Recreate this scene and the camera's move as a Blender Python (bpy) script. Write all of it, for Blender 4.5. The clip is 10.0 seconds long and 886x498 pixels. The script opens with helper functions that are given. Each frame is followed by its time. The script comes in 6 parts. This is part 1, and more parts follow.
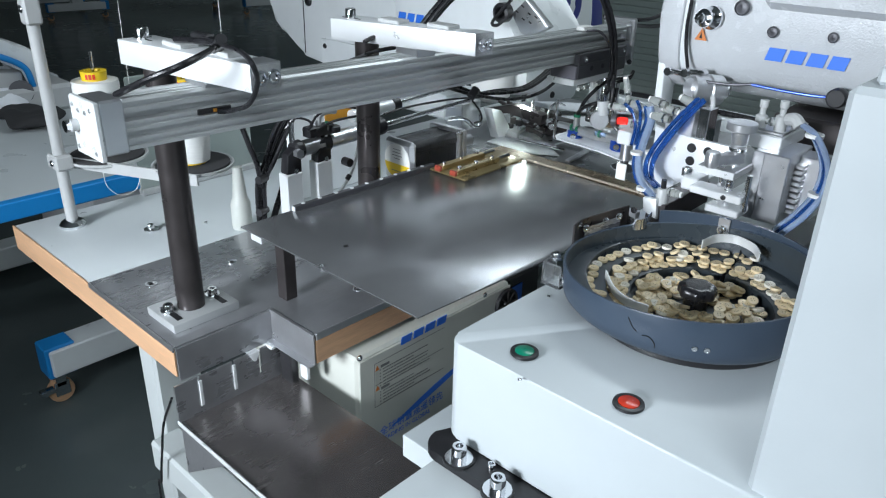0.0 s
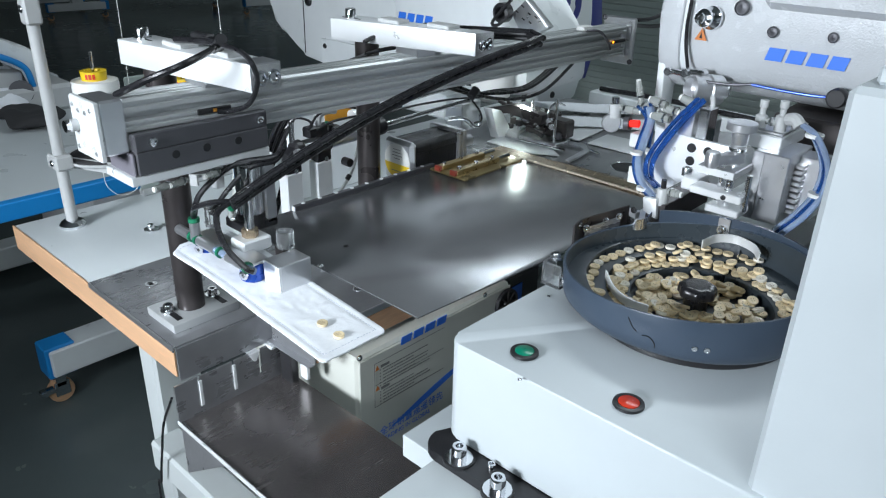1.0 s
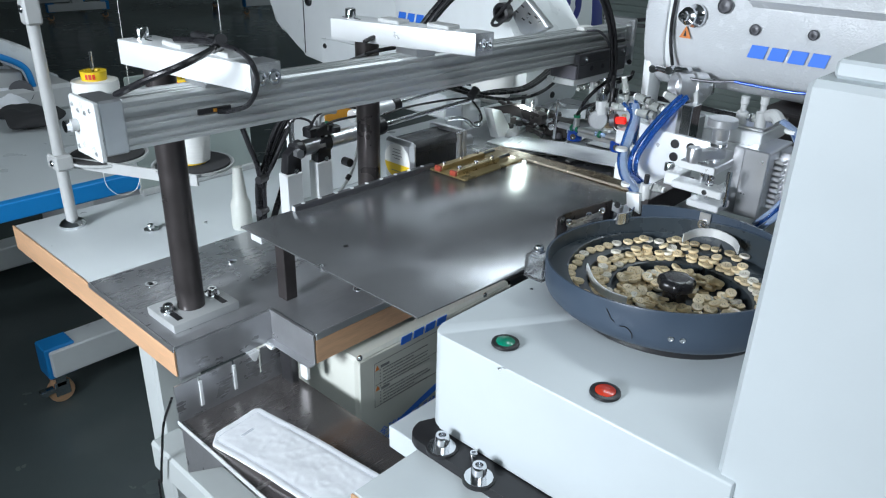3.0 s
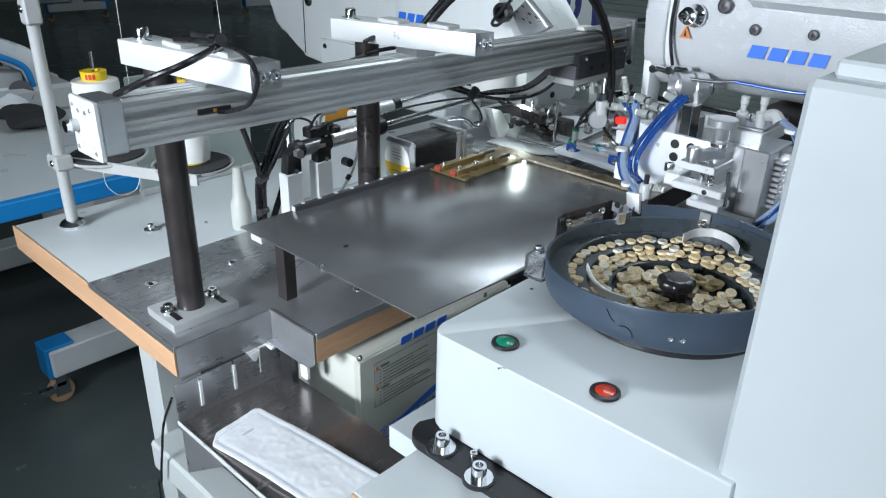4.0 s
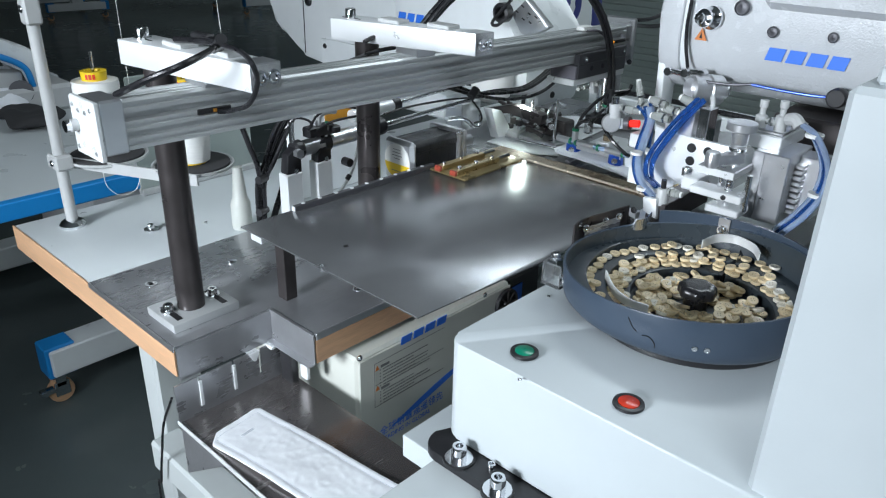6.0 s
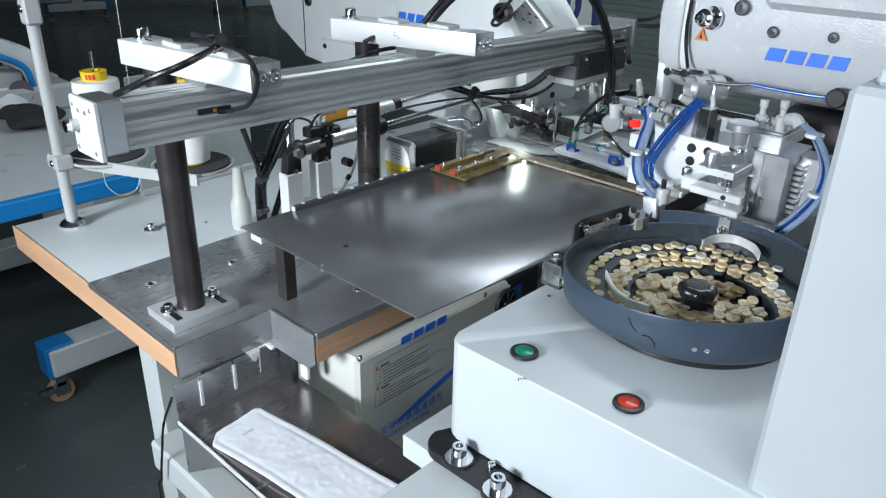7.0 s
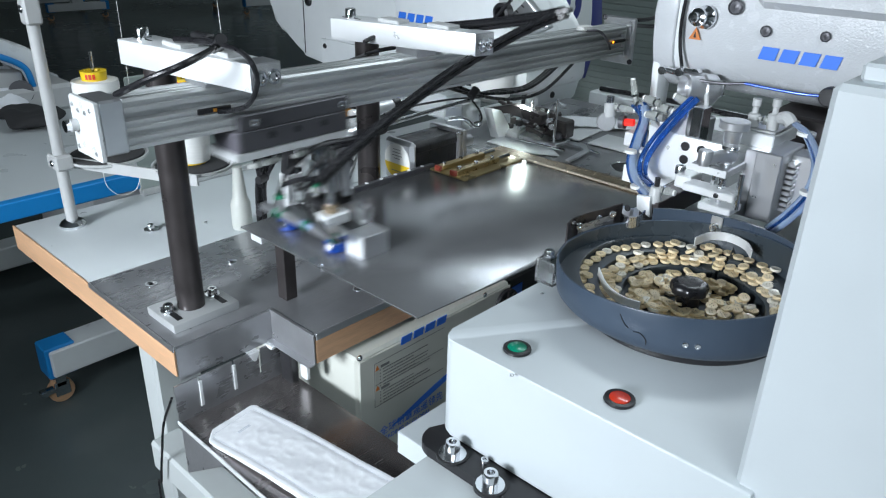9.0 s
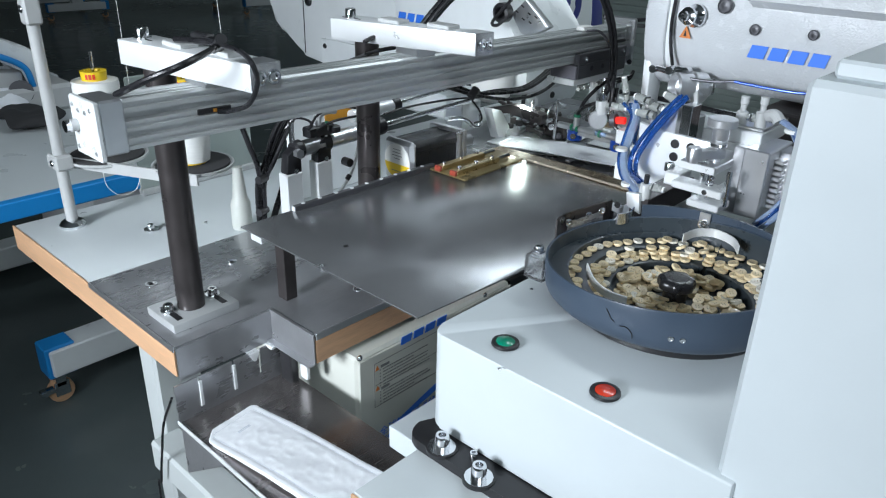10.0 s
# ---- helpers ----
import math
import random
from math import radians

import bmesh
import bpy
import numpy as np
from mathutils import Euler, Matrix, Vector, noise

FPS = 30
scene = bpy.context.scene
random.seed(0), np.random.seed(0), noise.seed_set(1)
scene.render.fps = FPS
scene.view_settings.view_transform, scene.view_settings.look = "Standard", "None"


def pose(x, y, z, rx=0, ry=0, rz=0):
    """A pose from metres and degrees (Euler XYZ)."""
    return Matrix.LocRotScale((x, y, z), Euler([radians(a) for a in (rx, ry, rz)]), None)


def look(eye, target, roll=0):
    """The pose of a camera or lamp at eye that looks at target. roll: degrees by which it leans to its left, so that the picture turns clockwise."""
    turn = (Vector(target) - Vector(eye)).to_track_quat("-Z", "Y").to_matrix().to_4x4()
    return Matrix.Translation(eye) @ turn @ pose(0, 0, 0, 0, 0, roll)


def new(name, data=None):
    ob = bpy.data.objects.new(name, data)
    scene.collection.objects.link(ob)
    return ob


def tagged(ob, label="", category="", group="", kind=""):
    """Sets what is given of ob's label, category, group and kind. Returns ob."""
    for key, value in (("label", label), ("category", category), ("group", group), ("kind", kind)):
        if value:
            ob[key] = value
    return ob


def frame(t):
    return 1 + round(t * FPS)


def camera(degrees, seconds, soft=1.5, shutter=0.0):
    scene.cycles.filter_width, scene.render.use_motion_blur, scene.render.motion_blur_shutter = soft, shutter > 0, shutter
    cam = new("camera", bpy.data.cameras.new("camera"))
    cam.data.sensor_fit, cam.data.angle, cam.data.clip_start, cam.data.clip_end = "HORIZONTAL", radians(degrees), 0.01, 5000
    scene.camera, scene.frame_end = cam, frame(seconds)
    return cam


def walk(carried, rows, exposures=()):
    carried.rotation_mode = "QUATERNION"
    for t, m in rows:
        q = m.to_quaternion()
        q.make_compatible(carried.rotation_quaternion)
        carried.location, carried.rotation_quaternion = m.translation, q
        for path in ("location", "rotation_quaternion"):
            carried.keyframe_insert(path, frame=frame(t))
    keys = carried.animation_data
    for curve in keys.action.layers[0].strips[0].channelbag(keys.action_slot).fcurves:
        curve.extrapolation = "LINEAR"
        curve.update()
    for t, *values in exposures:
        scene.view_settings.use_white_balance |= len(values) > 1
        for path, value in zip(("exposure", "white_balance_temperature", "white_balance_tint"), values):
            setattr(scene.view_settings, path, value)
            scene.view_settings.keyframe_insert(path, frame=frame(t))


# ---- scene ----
cam = camera(61.8, 10.0, soft=1.15, shutter=0.5)
T = 0.8          # height of the table tops; heights below are counted from it
EYE = Vector((0, 0, T + 0.5))
RIGHT = Vector((0.68446, -0.72862, 0.02506))
FORE = Vector((0.66763, 0.61261, -0.42306))
UP = RIGHT.cross(FORE)
STAND = Matrix((RIGHT, UP, -FORE)).transposed().to_4x4()
STAND.translation = EYE
walk(cam, [(0.0, STAND), (10.0, STAND)])

# ---- world and lights ----
world = bpy.data.worlds.new("hall")
world.use_nodes = True
world.node_tree.nodes["Background"].inputs[0].default_value = (0.5, 0.62, 0.75, 1)
world.node_tree.nodes["Background"].inputs[1].default_value = 0.40
scene.world = world
scene.view_settings.exposure = 0.33


def area(name, eye, target, sx, sy, watts, colour, spread=180):
    data = bpy.data.lights.new(name, "AREA")
    data.shape, data.size, data.size_y, data.energy, data.color, data.spread = "RECTANGLE", sx, sy, watts, colour, radians(spread)
    ob = new(name, data)
    ob.matrix_world = look(eye, target)
    return ob


area("work_light", (-1.6, 0.55, T + 0.70), (0.6, 0.75, T + 0.1), 0.6, 0.45, 9.8, (0.86, 0.94, 1.03), 66)
area("ceiling_tube_light", (8.2, 6.9, 3.3), (8.2, 6.9, 0), 2.4, 0.6, 42, (0.82, 0.93, 1.0))
area("ceiling_tube_light", (2.4, 0.5, 3.3), (2.2, 0.45, 0), 1.8, 0.3, 25, (0.82, 0.93, 1.0))
# unseen fill light added behind the camera to brighten faces turned to it
area("ceiling_tube_light", (-1.0, -1.5, 3.2), (0.3, 0.4, 0.6), 1.8, 1.2, 40, (0.82, 0.93, 1.0))
area("machine_lamp", (1.200, 0.885, T + 0.140), (1.191, 0.878, T + 0.06), 0.020, 0.034, 0.40, (0.84, 1.0, 0.95), 168)

# ---- materials ----


def mat(name, colour, rough=0.5, metal=0.0, grain=0.08, scale=40.0, bump=0.0, bscale=300.0, stretch=(1, 1, 1), spots=0.0, coat=0.0,
        emit=0.0, alpha=1.0, trans=0.0, vary=0.0, rvary=0.12, scratch=0.0):
    m = bpy.data.materials.new(name)
    m.use_nodes = True
    nt = m.node_tree
    N, L = nt.nodes, nt.links
    b = N["Principled BSDF"]
    b.inputs["Roughness"].default_value = rough
    b.inputs["Metallic"].default_value = metal
    b.inputs["Coat Weight"].default_value = coat
    b.inputs["Transmission Weight"].default_value = trans
    b.inputs["Alpha"].default_value = alpha
    tc = N.new("ShaderNodeTexCoord")
    mp = N.new("ShaderNodeMapping")
    mp.inputs["Scale"].default_value = stretch
    L.new(tc.outputs["Object"], mp.inputs["Vector"])
    n1 = N.new("ShaderNodeTexNoise")
    n1.inputs["Scale"].default_value, n1.inputs["Detail"].default_value = scale, 6
    n2 = N.new("ShaderNodeTexNoise")
    n2.inputs["Scale"].default_value, n2.inputs["Detail"].default_value = scale * 0.13, 3
    for n in (n1, n2):
        L.new(mp.outputs[0], n.inputs["Vector"])
    add = N.new("ShaderNodeMath")
    add.operation = "ADD"
    L.new(n1.outputs[0], add.inputs[0])
    L.new(n2.outputs[0], add.inputs[1])
    rng = N.new("ShaderNodeMapRange")
    rng.inputs["From Min"].default_value, rng.inputs["From Max"].default_value = 0.6, 1.4
    rng.inputs["To Min"].default_value, rng.inputs["To Max"].default_value = 1 - grain, 1 + grain
    L.new(add.outputs[0], rng.inputs["Value"])
    mul = N.new("ShaderNodeMix")
    mul.data_type, mul.blend_type = "RGBA", "MULTIPLY"
    mul.inputs[0].default_value = 1.0
    mul.inputs[6].default_value = (*colour, 1)
    comb = N.new("ShaderNodeCombineColor")
    value = rng.outputs[0]
    if vary:
        info = N.new("ShaderNodeObjectInfo")
        r2 = N.new("ShaderNodeMapRange")
        r2.inputs["To Min"].default_value, r2.inputs["To Max"].default_value = 1 - vary, 1 + vary
        L.new(info.outputs["Random"], r2.inputs["Value"])
        m2 = N.new("ShaderNodeMath")
        m2.operation = "MULTIPLY"
        L.new(value, m2.inputs[0])
        L.new(r2.outputs[0], m2.inputs[1])
        value = m2.outputs[0]
    for i in range(3):
        L.new(value, comb.inputs[i])
    L.new(comb.outputs[0], mul.inputs[7])
    L.new(mul.outputs[2], b.inputs["Base Color"])
    rr = N.new("ShaderNodeMapRange")
    rr.inputs["From Min"].default_value, rr.inputs["From Max"].default_value = 0.6, 1.4
    rr.inputs["To Min"].default_value, rr.inputs["To Max"].default_value = max(0.02, rough - rvary), min(1, rough + rvary)
    L.new(add.outputs[0], rr.inputs["Value"])
    L.new(rr.outputs[0], b.inputs["Roughness"])
    if scratch:
        # fine scuffs, long in one direction
        sm = N.new("ShaderNodeMapping")
        sm.inputs["Rotation"].default_value, sm.inputs["Scale"].default_value = (0, 0, 0.5), (0.12, 1, 1)
        L.new(tc.outputs["Object"], sm.inputs["Vector"])
        sn = N.new("ShaderNodeTexNoise")
        sn.inputs["Scale"].default_value, sn.inputs["Detail"].default_value = 260, 5
        L.new(sm.outputs[0], sn.inputs["Vector"])
        sr = N.new("ShaderNodeMapRange")
        sr.inputs["From Min"].default_value, sr.inputs["From Max"].default_value = 0.52, 0.72
        sr.inputs["To Min"].default_value, sr.inputs["To Max"].default_value = 0, scratch
        L.new(sn.outputs[0], sr.inputs["Value"])
        sa = N.new("ShaderNodeMath")
        L.new(rr.outputs[0], sa.inputs[0])
        L.new(sr.outputs[0], sa.inputs[1])
        L.new(sa.outputs[0], b.inputs["Roughness"])
    if bump:
        n3 = N.new("ShaderNodeTexNoise")
        n3.inputs["Scale"].default_value, n3.inputs["Detail"].default_value = bscale, 2
        L.new(mp.outputs[0], n3.inputs["Vector"])
        bp = N.new("ShaderNodeBump")
        bp.inputs["Strength"].default_value, bp.inputs["Distance"].default_value = bump, 0.001
        L.new(n3.outputs[0], bp.inputs["Height"])
        L.new(bp.outputs[0], b.inputs["Normal"])
    if emit:
        b.inputs["Emission Color"].default_value = (*colour, 1)
        b.inputs["Emission Strength"].default_value = emit
    return m


WHITE = mat("white_machine_paint", (0.75, 0.78, 0.79), 0.35, grain=0.03, scale=30, bump=0.12, bscale=220, coat=0.15)
WRINKLE = mat("wrinkle_lacquer", (0.54, 0.56, 0.58), 0.22, grain=0.03, scale=60, bump=0.75, bscale=400, coat=0.5)
BOXPAINT = mat("powder_coat_white", (0.55, 0.595, 0.615), 0.42, grain=0.025, scale=25, bump=0.06, bscale=500)
GREYPAINT = mat("grey_box_paint", (0.57, 0.58, 0.53), 0.45, grain=0.04, scale=20, bump=0.08, bscale=400)
LAMINATE = mat("white_laminate", (0.58, 0.62, 0.63), 0.34, grain=0.04, scale=18)
EDGE = mat("beech_edge_band", (0.60, 0.36, 0.21), 0.5, grain=0.16, scale=60, stretch=(1, 1, 9))
STEEL = mat("brushed_steel_sheet", (0.32, 0.327, 0.338), 0.235, 0.75, grain=0.11, scale=22, bump=0.03, bscale=900, rvary=0.03)
COVER = mat("dull_steel_plate", (0.37, 0.375, 0.39), 0.31, 0.7, grain=0.16, scale=30, bump=0.05, bscale=900, scratch=0.15)
TRAYMETAL = mat("stained_steel_tray", (0.31, 0.285, 0.28), 0.22, 0.85, grain=0.22, scale=14, bump=0.03, bscale=700, rvary=0.10, scratch=0.04)
ALU = mat("satin_aluminium", (0.66, 0.67, 0.69), 0.30, 0.88, grain=0.04, scale=50, bump=0.03, bscale=900, rvary=0.04)
RAILALU = mat("anodised_rail", (0.60, 0.615, 0.62), 0.36, 0.5, grain=0.06, scale=40, stretch=(0.1, 1, 1))
WHITEALU = mat("white_anodised_bar", (0.84, 0.86, 0.87), 0.36, 0.35, grain=0.03, scale=40)
CHROME = mat("bright_chrome", (0.75, 0.76, 0.78), 0.14, 1.0, grain=0.05, scale=60, rvary=0.06)
BLACKOX = mat("black_oxide_steel", (0.072, 0.064, 0.064), 0.32, 0.6, grain=0.3, scale=30)
BLACK = mat("black_plastic", (0.016, 0.016, 0.018), 0.38, grain=0.2, scale=40)
CABLE = mat("black_cable_sheath", (0.014, 0.014, 0.016), 0.3, grain=0.2, scale=60)
DARKGREY = mat("dark_grey_anodised", (0.10, 0.10, 0.11), 0.42, 0.4, grain=0.1, scale=40)
LAMSTACK = mat("black_lamination_stack", (0.035, 0.036, 0.038), 0.34, 0.3, grain=0.35, scale=90, stretch=(12, 0.4, 0.4), bump=0.25, bscale=120)
SLATEALU = mat("slate_anodised", (0.20, 0.19, 0.22), 0.4, 0.3, grain=0.08, scale=50)
# white paint darkened in colour so that the legs under the table look dimmer
LEGPAINT = mat("greyed_white_leg_paint", (0.47, 0.50, 0.50), 0.42, grain=0.05, scale=20, bump=0.05, bscale=300)
BOTTLE = mat("milky_bottle_plastic", (0.62, 0.64, 0.60), 0.35, grain=0.04, scale=30, trans=0.25)
TAGORANGE = mat("orange_tag", (0.80, 0.36, 0.03), 0.45, grain=0.05)
BOWL = mat("blue_grey_bowl_coating", (0.046, 0.066, 0.096), 0.33, grain=0.1, scale=30, bump=0.1, bscale=500)
BOWLIN = mat("dark_bowl_lining", (0.036, 0.047, 0.056), 0.32, grain=0.15, scale=40)
CREAM = mat("cream_button_resin", (0.76, 0.62, 0.39), 0.38, grain=0.05, scale=90, vary=0.14, coat=0.3)
PEARL = mat("pale_button_resin", (0.80, 0.76, 0.66), 0.25, grain=0.06, scale=90, vary=0.08, coat=0.4)
HOLE = mat("button_hole_dark_disc", (0.30, 0.23, 0.14), 0.6, grain=0.1)
BRASS = mat("brass_plate", (0.44, 0.34, 0.17), 0.30, 0.8, grain=0.16, scale=30)
BRIGHTBRONZE = mat("bright_bronze_edge", (0.86, 0.74, 0.58), 0.25, 0.6, grain=0.1, scale=60)
BRONZE = mat("bronze_bar", (0.40, 0.31, 0.21), 0.26, 0.75, grain=0.14, scale=60)
BLUEPLASTIC = mat("blue_anodised", (0.01, 0.06, 0.34), 0.3, 0.3, grain=0.08)
BLUETUBE = mat("blue_polyurethane_tube", (0.035, 0.17, 0.60), 0.06, grain=0.25, scale=160, coat=1.0, trans=0.75)
CLEARTUBE = mat("milky_clear_tube", (0.50, 0.64, 0.88), 0.16, grain=0.12, scale=120, trans=0.6, coat=0.8)
FITTING = mat("light_grey_fitting", (0.46, 0.47, 0.47), 0.4, grain=0.05)
AIRFIT = mat("translucent_fitting_resin", (0.52, 0.54, 0.52), 0.22, grain=0.12, scale=90, trans=0.5, coat=0.4)
GREEN = mat("green_release_ring", (0.01, 0.16, 0.08), 0.4)
REDGLOW = mat("red_indicator_glow", (0.9, 0.04, 0.03), 0.2, emit=0.4, trans=0.3)
AMBER = mat("amber_indicator_glow", (1.0, 0.36, 0.02), 0.3, emit=2.5)
AMBERLENS = mat("amber_lens", (0.45, 0.20, 0.03), 0.25, coat=0.5)
REDB = mat("red_button_cap", (0.62, 0.045, 0.02), 0.3, grain=0.04, coat=0.3)
GREENB = mat("green_button_cap", (0.0, 0.22, 0.13), 0.3, grain=0.04, coat=0.3)
CLOTH = mat("white_cotton", (0.82, 0.84, 0.87), 0.85, grain=0.05, scale=60, bump=0.18, bscale=1400)
STITCH = mat("stitching_thread", (0.50, 0.53, 0.60), 0.8)
GLOSSBLACK = mat("glossy_black_plastic", (0.012, 0.012, 0.014), 0.27, grain=0.2, scale=40)
TURNED = mat("turned_aluminium", (0.66, 0.67, 0.69), 0.30, 0.8, grain=0.06, scale=300, rvary=0.03)
THREAD = mat("white_thread", (0.76, 0.77, 0.75), 0.75, grain=0.06, scale=300, stretch=(1, 1, 8), bump=0.5, bscale=700)
YELLOW = mat("yellow_label", (0.80, 0.55, 0.02), 0.45, grain=0.05)
ORANGE = mat("orange_label", (0.62, 0.20, 0.05), 0.45, grain=0.05)
REDCAP = mat("dull_red_plastic", (0.34, 0.06, 0.035), 0.35, grain=0.1)
REDINK = mat("red_print", (0.65, 0.05, 0.02), 0.5)
PAPER = mat("white_label", (0.78, 0.78, 0.76), 0.5, grain=0.03)
BLUEPRINT = mat("blue_print", (0.03, 0.17, 0.72), 0.45, grain=0.05)
NAVY = mat("navy_print", (0.03, 0.04, 0.22), 0.4, grain=0.05)
GREYPRINT = mat("grey_print", (0.16, 0.16, 0.16), 0.6)
BLUEPAINT = mat("blue_table_paint", (0.01, 0.24, 0.62), 0.4, grain=0.05)
FLOOR = mat("dark_epoxy_floor", (0.100, 0.122, 0.124), 0.24, grain=0.15, scale=5, bump=0.03, bscale=60, rvary=0.08)
WALLM = mat("grey_green_wall", (0.32, 0.36, 0.35), 0.6, grain=0.1, scale=6)
SHUTTER = mat("grey_green_slats", (0.34, 0.39, 0.37), 0.5, grain=0.06, scale=10)
CEIL = mat("ceiling_paint", (0.62, 0.65, 0.67), 0.8, grain=0.05, scale=5)
FELT = mat("black_felt_pad", (0.03, 0.03, 0.032), 0.9, grain=0.3, scale=200)
GLASSY = mat("clear_plastic_cup", (0.90, 0.92, 0.93), 0.08, trans=0.95, grain=0.02)

# ---- mesh helpers ----


def cube(bm, x0, x1, y0, y1, z0, z1, bevel=0.0, seg=1):
    """A block given by its limits, heights counted from the table tops."""
    m = Matrix.LocRotScale(((x0 + x1) / 2, (y0 + y1) / 2, T + (z0 + z1) / 2), None, (abs(x1 - x0), abs(y1 - y0), abs(z1 - z0)))
    vs = bmesh.ops.create_cube(bm, size=1, matrix=m)["verts"]
    if bevel:
        es = list({e for v in vs for e in v.link_edges})
        bmesh.ops.bevel(bm, geom=es, offset=bevel, segments=seg, affect="EDGES", profile=0.5)
    return bm


def turned(bm, m, first):
    """Moves the vertices made since index first by m about the world's origin."""
    bm.verts.ensure_lookup_table()
    for v in bm.verts[first:]:
        v.co = m @ v.co
    return bm


def rod(bm, a, b, r, r2=None, seg=20, caps=True):
    a, b = Vector(a), Vector(b)
    a = a + Vector((0, 0, T))
    b = b + Vector((0, 0, T))
    m = Matrix.Translation((a + b) / 2) @ (b - a).to_track_quat("Z", "Y").to_matrix().to_4x4()
    bmesh.ops.create_cone(bm, cap_ends=caps, segments=seg, radius1=r, radius2=r if r2 is None else r2, depth=(b - a).length, matrix=m)
    return bm


def lathe(bm, c, profile, seg=40, axis=None):
    """Turns a profile of (radius, height) pairs about a line through c."""
    q = Matrix.Translation(Vector(c) + Vector((0, 0, T)))
    if axis is not None:
        q = q @ Vector(axis).to_track_quat("Z", "Y").to_matrix().to_4x4()
    rings = []
    for r, h in profile:
        rings.append([bm.verts.new(q @ Vector((r * math.cos(2 * math.pi * i / seg), r * math.sin(2 * math.pi * i / seg), h))) for i in range(seg)])
    for u, v in zip(rings, rings[1:]):
        for i in range(seg):
            j = (i + 1) % seg
            bm.faces.new((u[i], u[j], v[j], v[i]))
    return bm


def smooth_path(points, n=8):
    """A Catmull-Rom curve through the points."""
    P = [Vector(p) for p in points]
    P = [2 * P[0] - P[1]] + P + [2 * P[-1] - P[-2]]
    out = []
    for i in range(1, len(P) - 2):
        for k in range(n):
            t = k / n
            out.append(0.5 * (2 * P[i] + (P[i + 1] - P[i - 1]) * t + (2 * P[i - 1] - 5 * P[i] + 4 * P[i + 1] - P[i + 2]) * t * t
                              + (3 * P[i] - 3 * P[i + 1] + P[i + 2] - P[i - 1]) * t ** 3))
    return out + [P[-2]]


def hose(bm, points, r, seg=10, n=8):
    """A round tube along a smooth curve through the points."""
    pts = [p + Vector((0, 0, T)) for p in smooth_path(points, n)]
    side = None
    rings = []
    for i, p in enumerate(pts):
        d = (pts[min(i + 1, len(pts) - 1)] - pts[max(i - 1, 0)]).normalized()
        if side is None:
            side = d.orthogonal().normalized()
        side = (side - d * side.dot(d)).normalized()
        up = d.cross(side)
        rings.append([bm.verts.new(p + r * (math.cos(a) * side + math.sin(a) * up)) for a in (2 * math.pi * k / seg for k in range(seg))])
    for u, v in zip(rings, rings[1:]):
        for i in range(seg):
            j = (i + 1) % seg
            bm.faces.new((u[i], u[j], v[j], v[i]))
    bm.faces.new(rings[0][::-1])
    bm.faces.new(rings[-1])
    return bm


def slab(bm, outline, lift, axes, at, bevel=0.0):
    """A plate with the given outline (pairs along two axes), pushed out by lift along the third axis from the plane at."""
    ia, ib = axes
    ic = 3 - ia - ib
    def vert(p, c):
        co = [0, 0, 0]
        co[ia], co[ib], co[ic] = p[0], p[1], c
        return bm.verts.new((co[0], co[1], co[2] + T))
    u = [vert(p, at) for p in outline]
    v = [vert(p, at + lift) for p in outline]
    fs = [bm.faces.new(u), bm.faces.new(v[::-1])]
    for i in range(len(u)):
        j = (i + 1) % len(u)
        fs.append(bm.faces.new((u[i], v[i], v[j], u[j])))
    if bevel:
        es = list({e for f in fs for e in f.edges})
        bmesh.ops.bevel(bm, geom=es, offset=bevel, segments=2, affect="EDGES", profile=0.5)
    return bm


def finish(bm, name, material, smooth=True):
    bmesh.ops.recalc_face_normals(bm, faces=bm.faces)
    me = bpy.data.meshes.new(name)
    bm.to_mesh(me)
    bm.free()
    if smooth:
        for p in me.polygons:
            p.use_smooth = True
        me.set_sharp_from_angle(angle=radians(35))
    me.materials.append(material)
    return me


def part(name, bm, material, parent, label=""):
    ob = new(name, finish(bm, name, material))
    ob.parent = parent
    return tagged(ob, label)


def thing(name, label, category, group="", kind="", at=(0, 0, 0)):
    """An empty at the base of a thing; its parts keep world coordinates, so it stays at the origin."""
    return tagged(new(name), label, category, group, kind)


def solid(name, bm, material, label, category, group="", kind=""):
    return tagged(new(name, finish(bm, name, material)), label, category, group, kind)


def B(*blocks, bevel=0.0):
    bm = bmesh.new()
    for b in blocks:
        cube(bm, *b, bevel=bevel)
    return bm


def R(a, b, r, r2=None, seg=20):
    return rod(bmesh.new(), a, b, r, r2, seg)


def H(points, r, seg=10, n=8):
    return hose(bmesh.new(), points, r, seg, n)


def bolt(parent, at, axis=(0, 0, 1), r=0.006, h=0.008, washer=0.0, material=None, name="bolt"):
    """A socket-head bolt, with a washer under it if wanted."""
    bm = bmesh.new()
    prof = [(0, 0)]
    if washer:
        prof += [(washer, 0), (washer, 0.002), (r, 0.002)]
    else:
        prof += [(r, 0)]
    prof += [(r, h * 0.88), (r * 0.88, h), (r * 0.52, h), (r * 0.5, h * 0.5), (0, h * 0.5)]
    lathe(bm, at, prof, 14, axis)
    return part(name, bm, material or CHROME, parent)


def screw(parent, at, axis=(-1, 0, 0), r=0.004, material=None, name="screw"):
    """A domed screw head with a recess."""
    bm = bmesh.new()
    lathe(bm, at, [(r, 0), (r, r * 0.25), (r * 0.8, r * 0.5), (r * 0.42, r * 0.55), (r * 0.4, r * 0.2), (0, r * 0.2)], 14, axis)
    return part(name, bm, material or CHROME, parent)


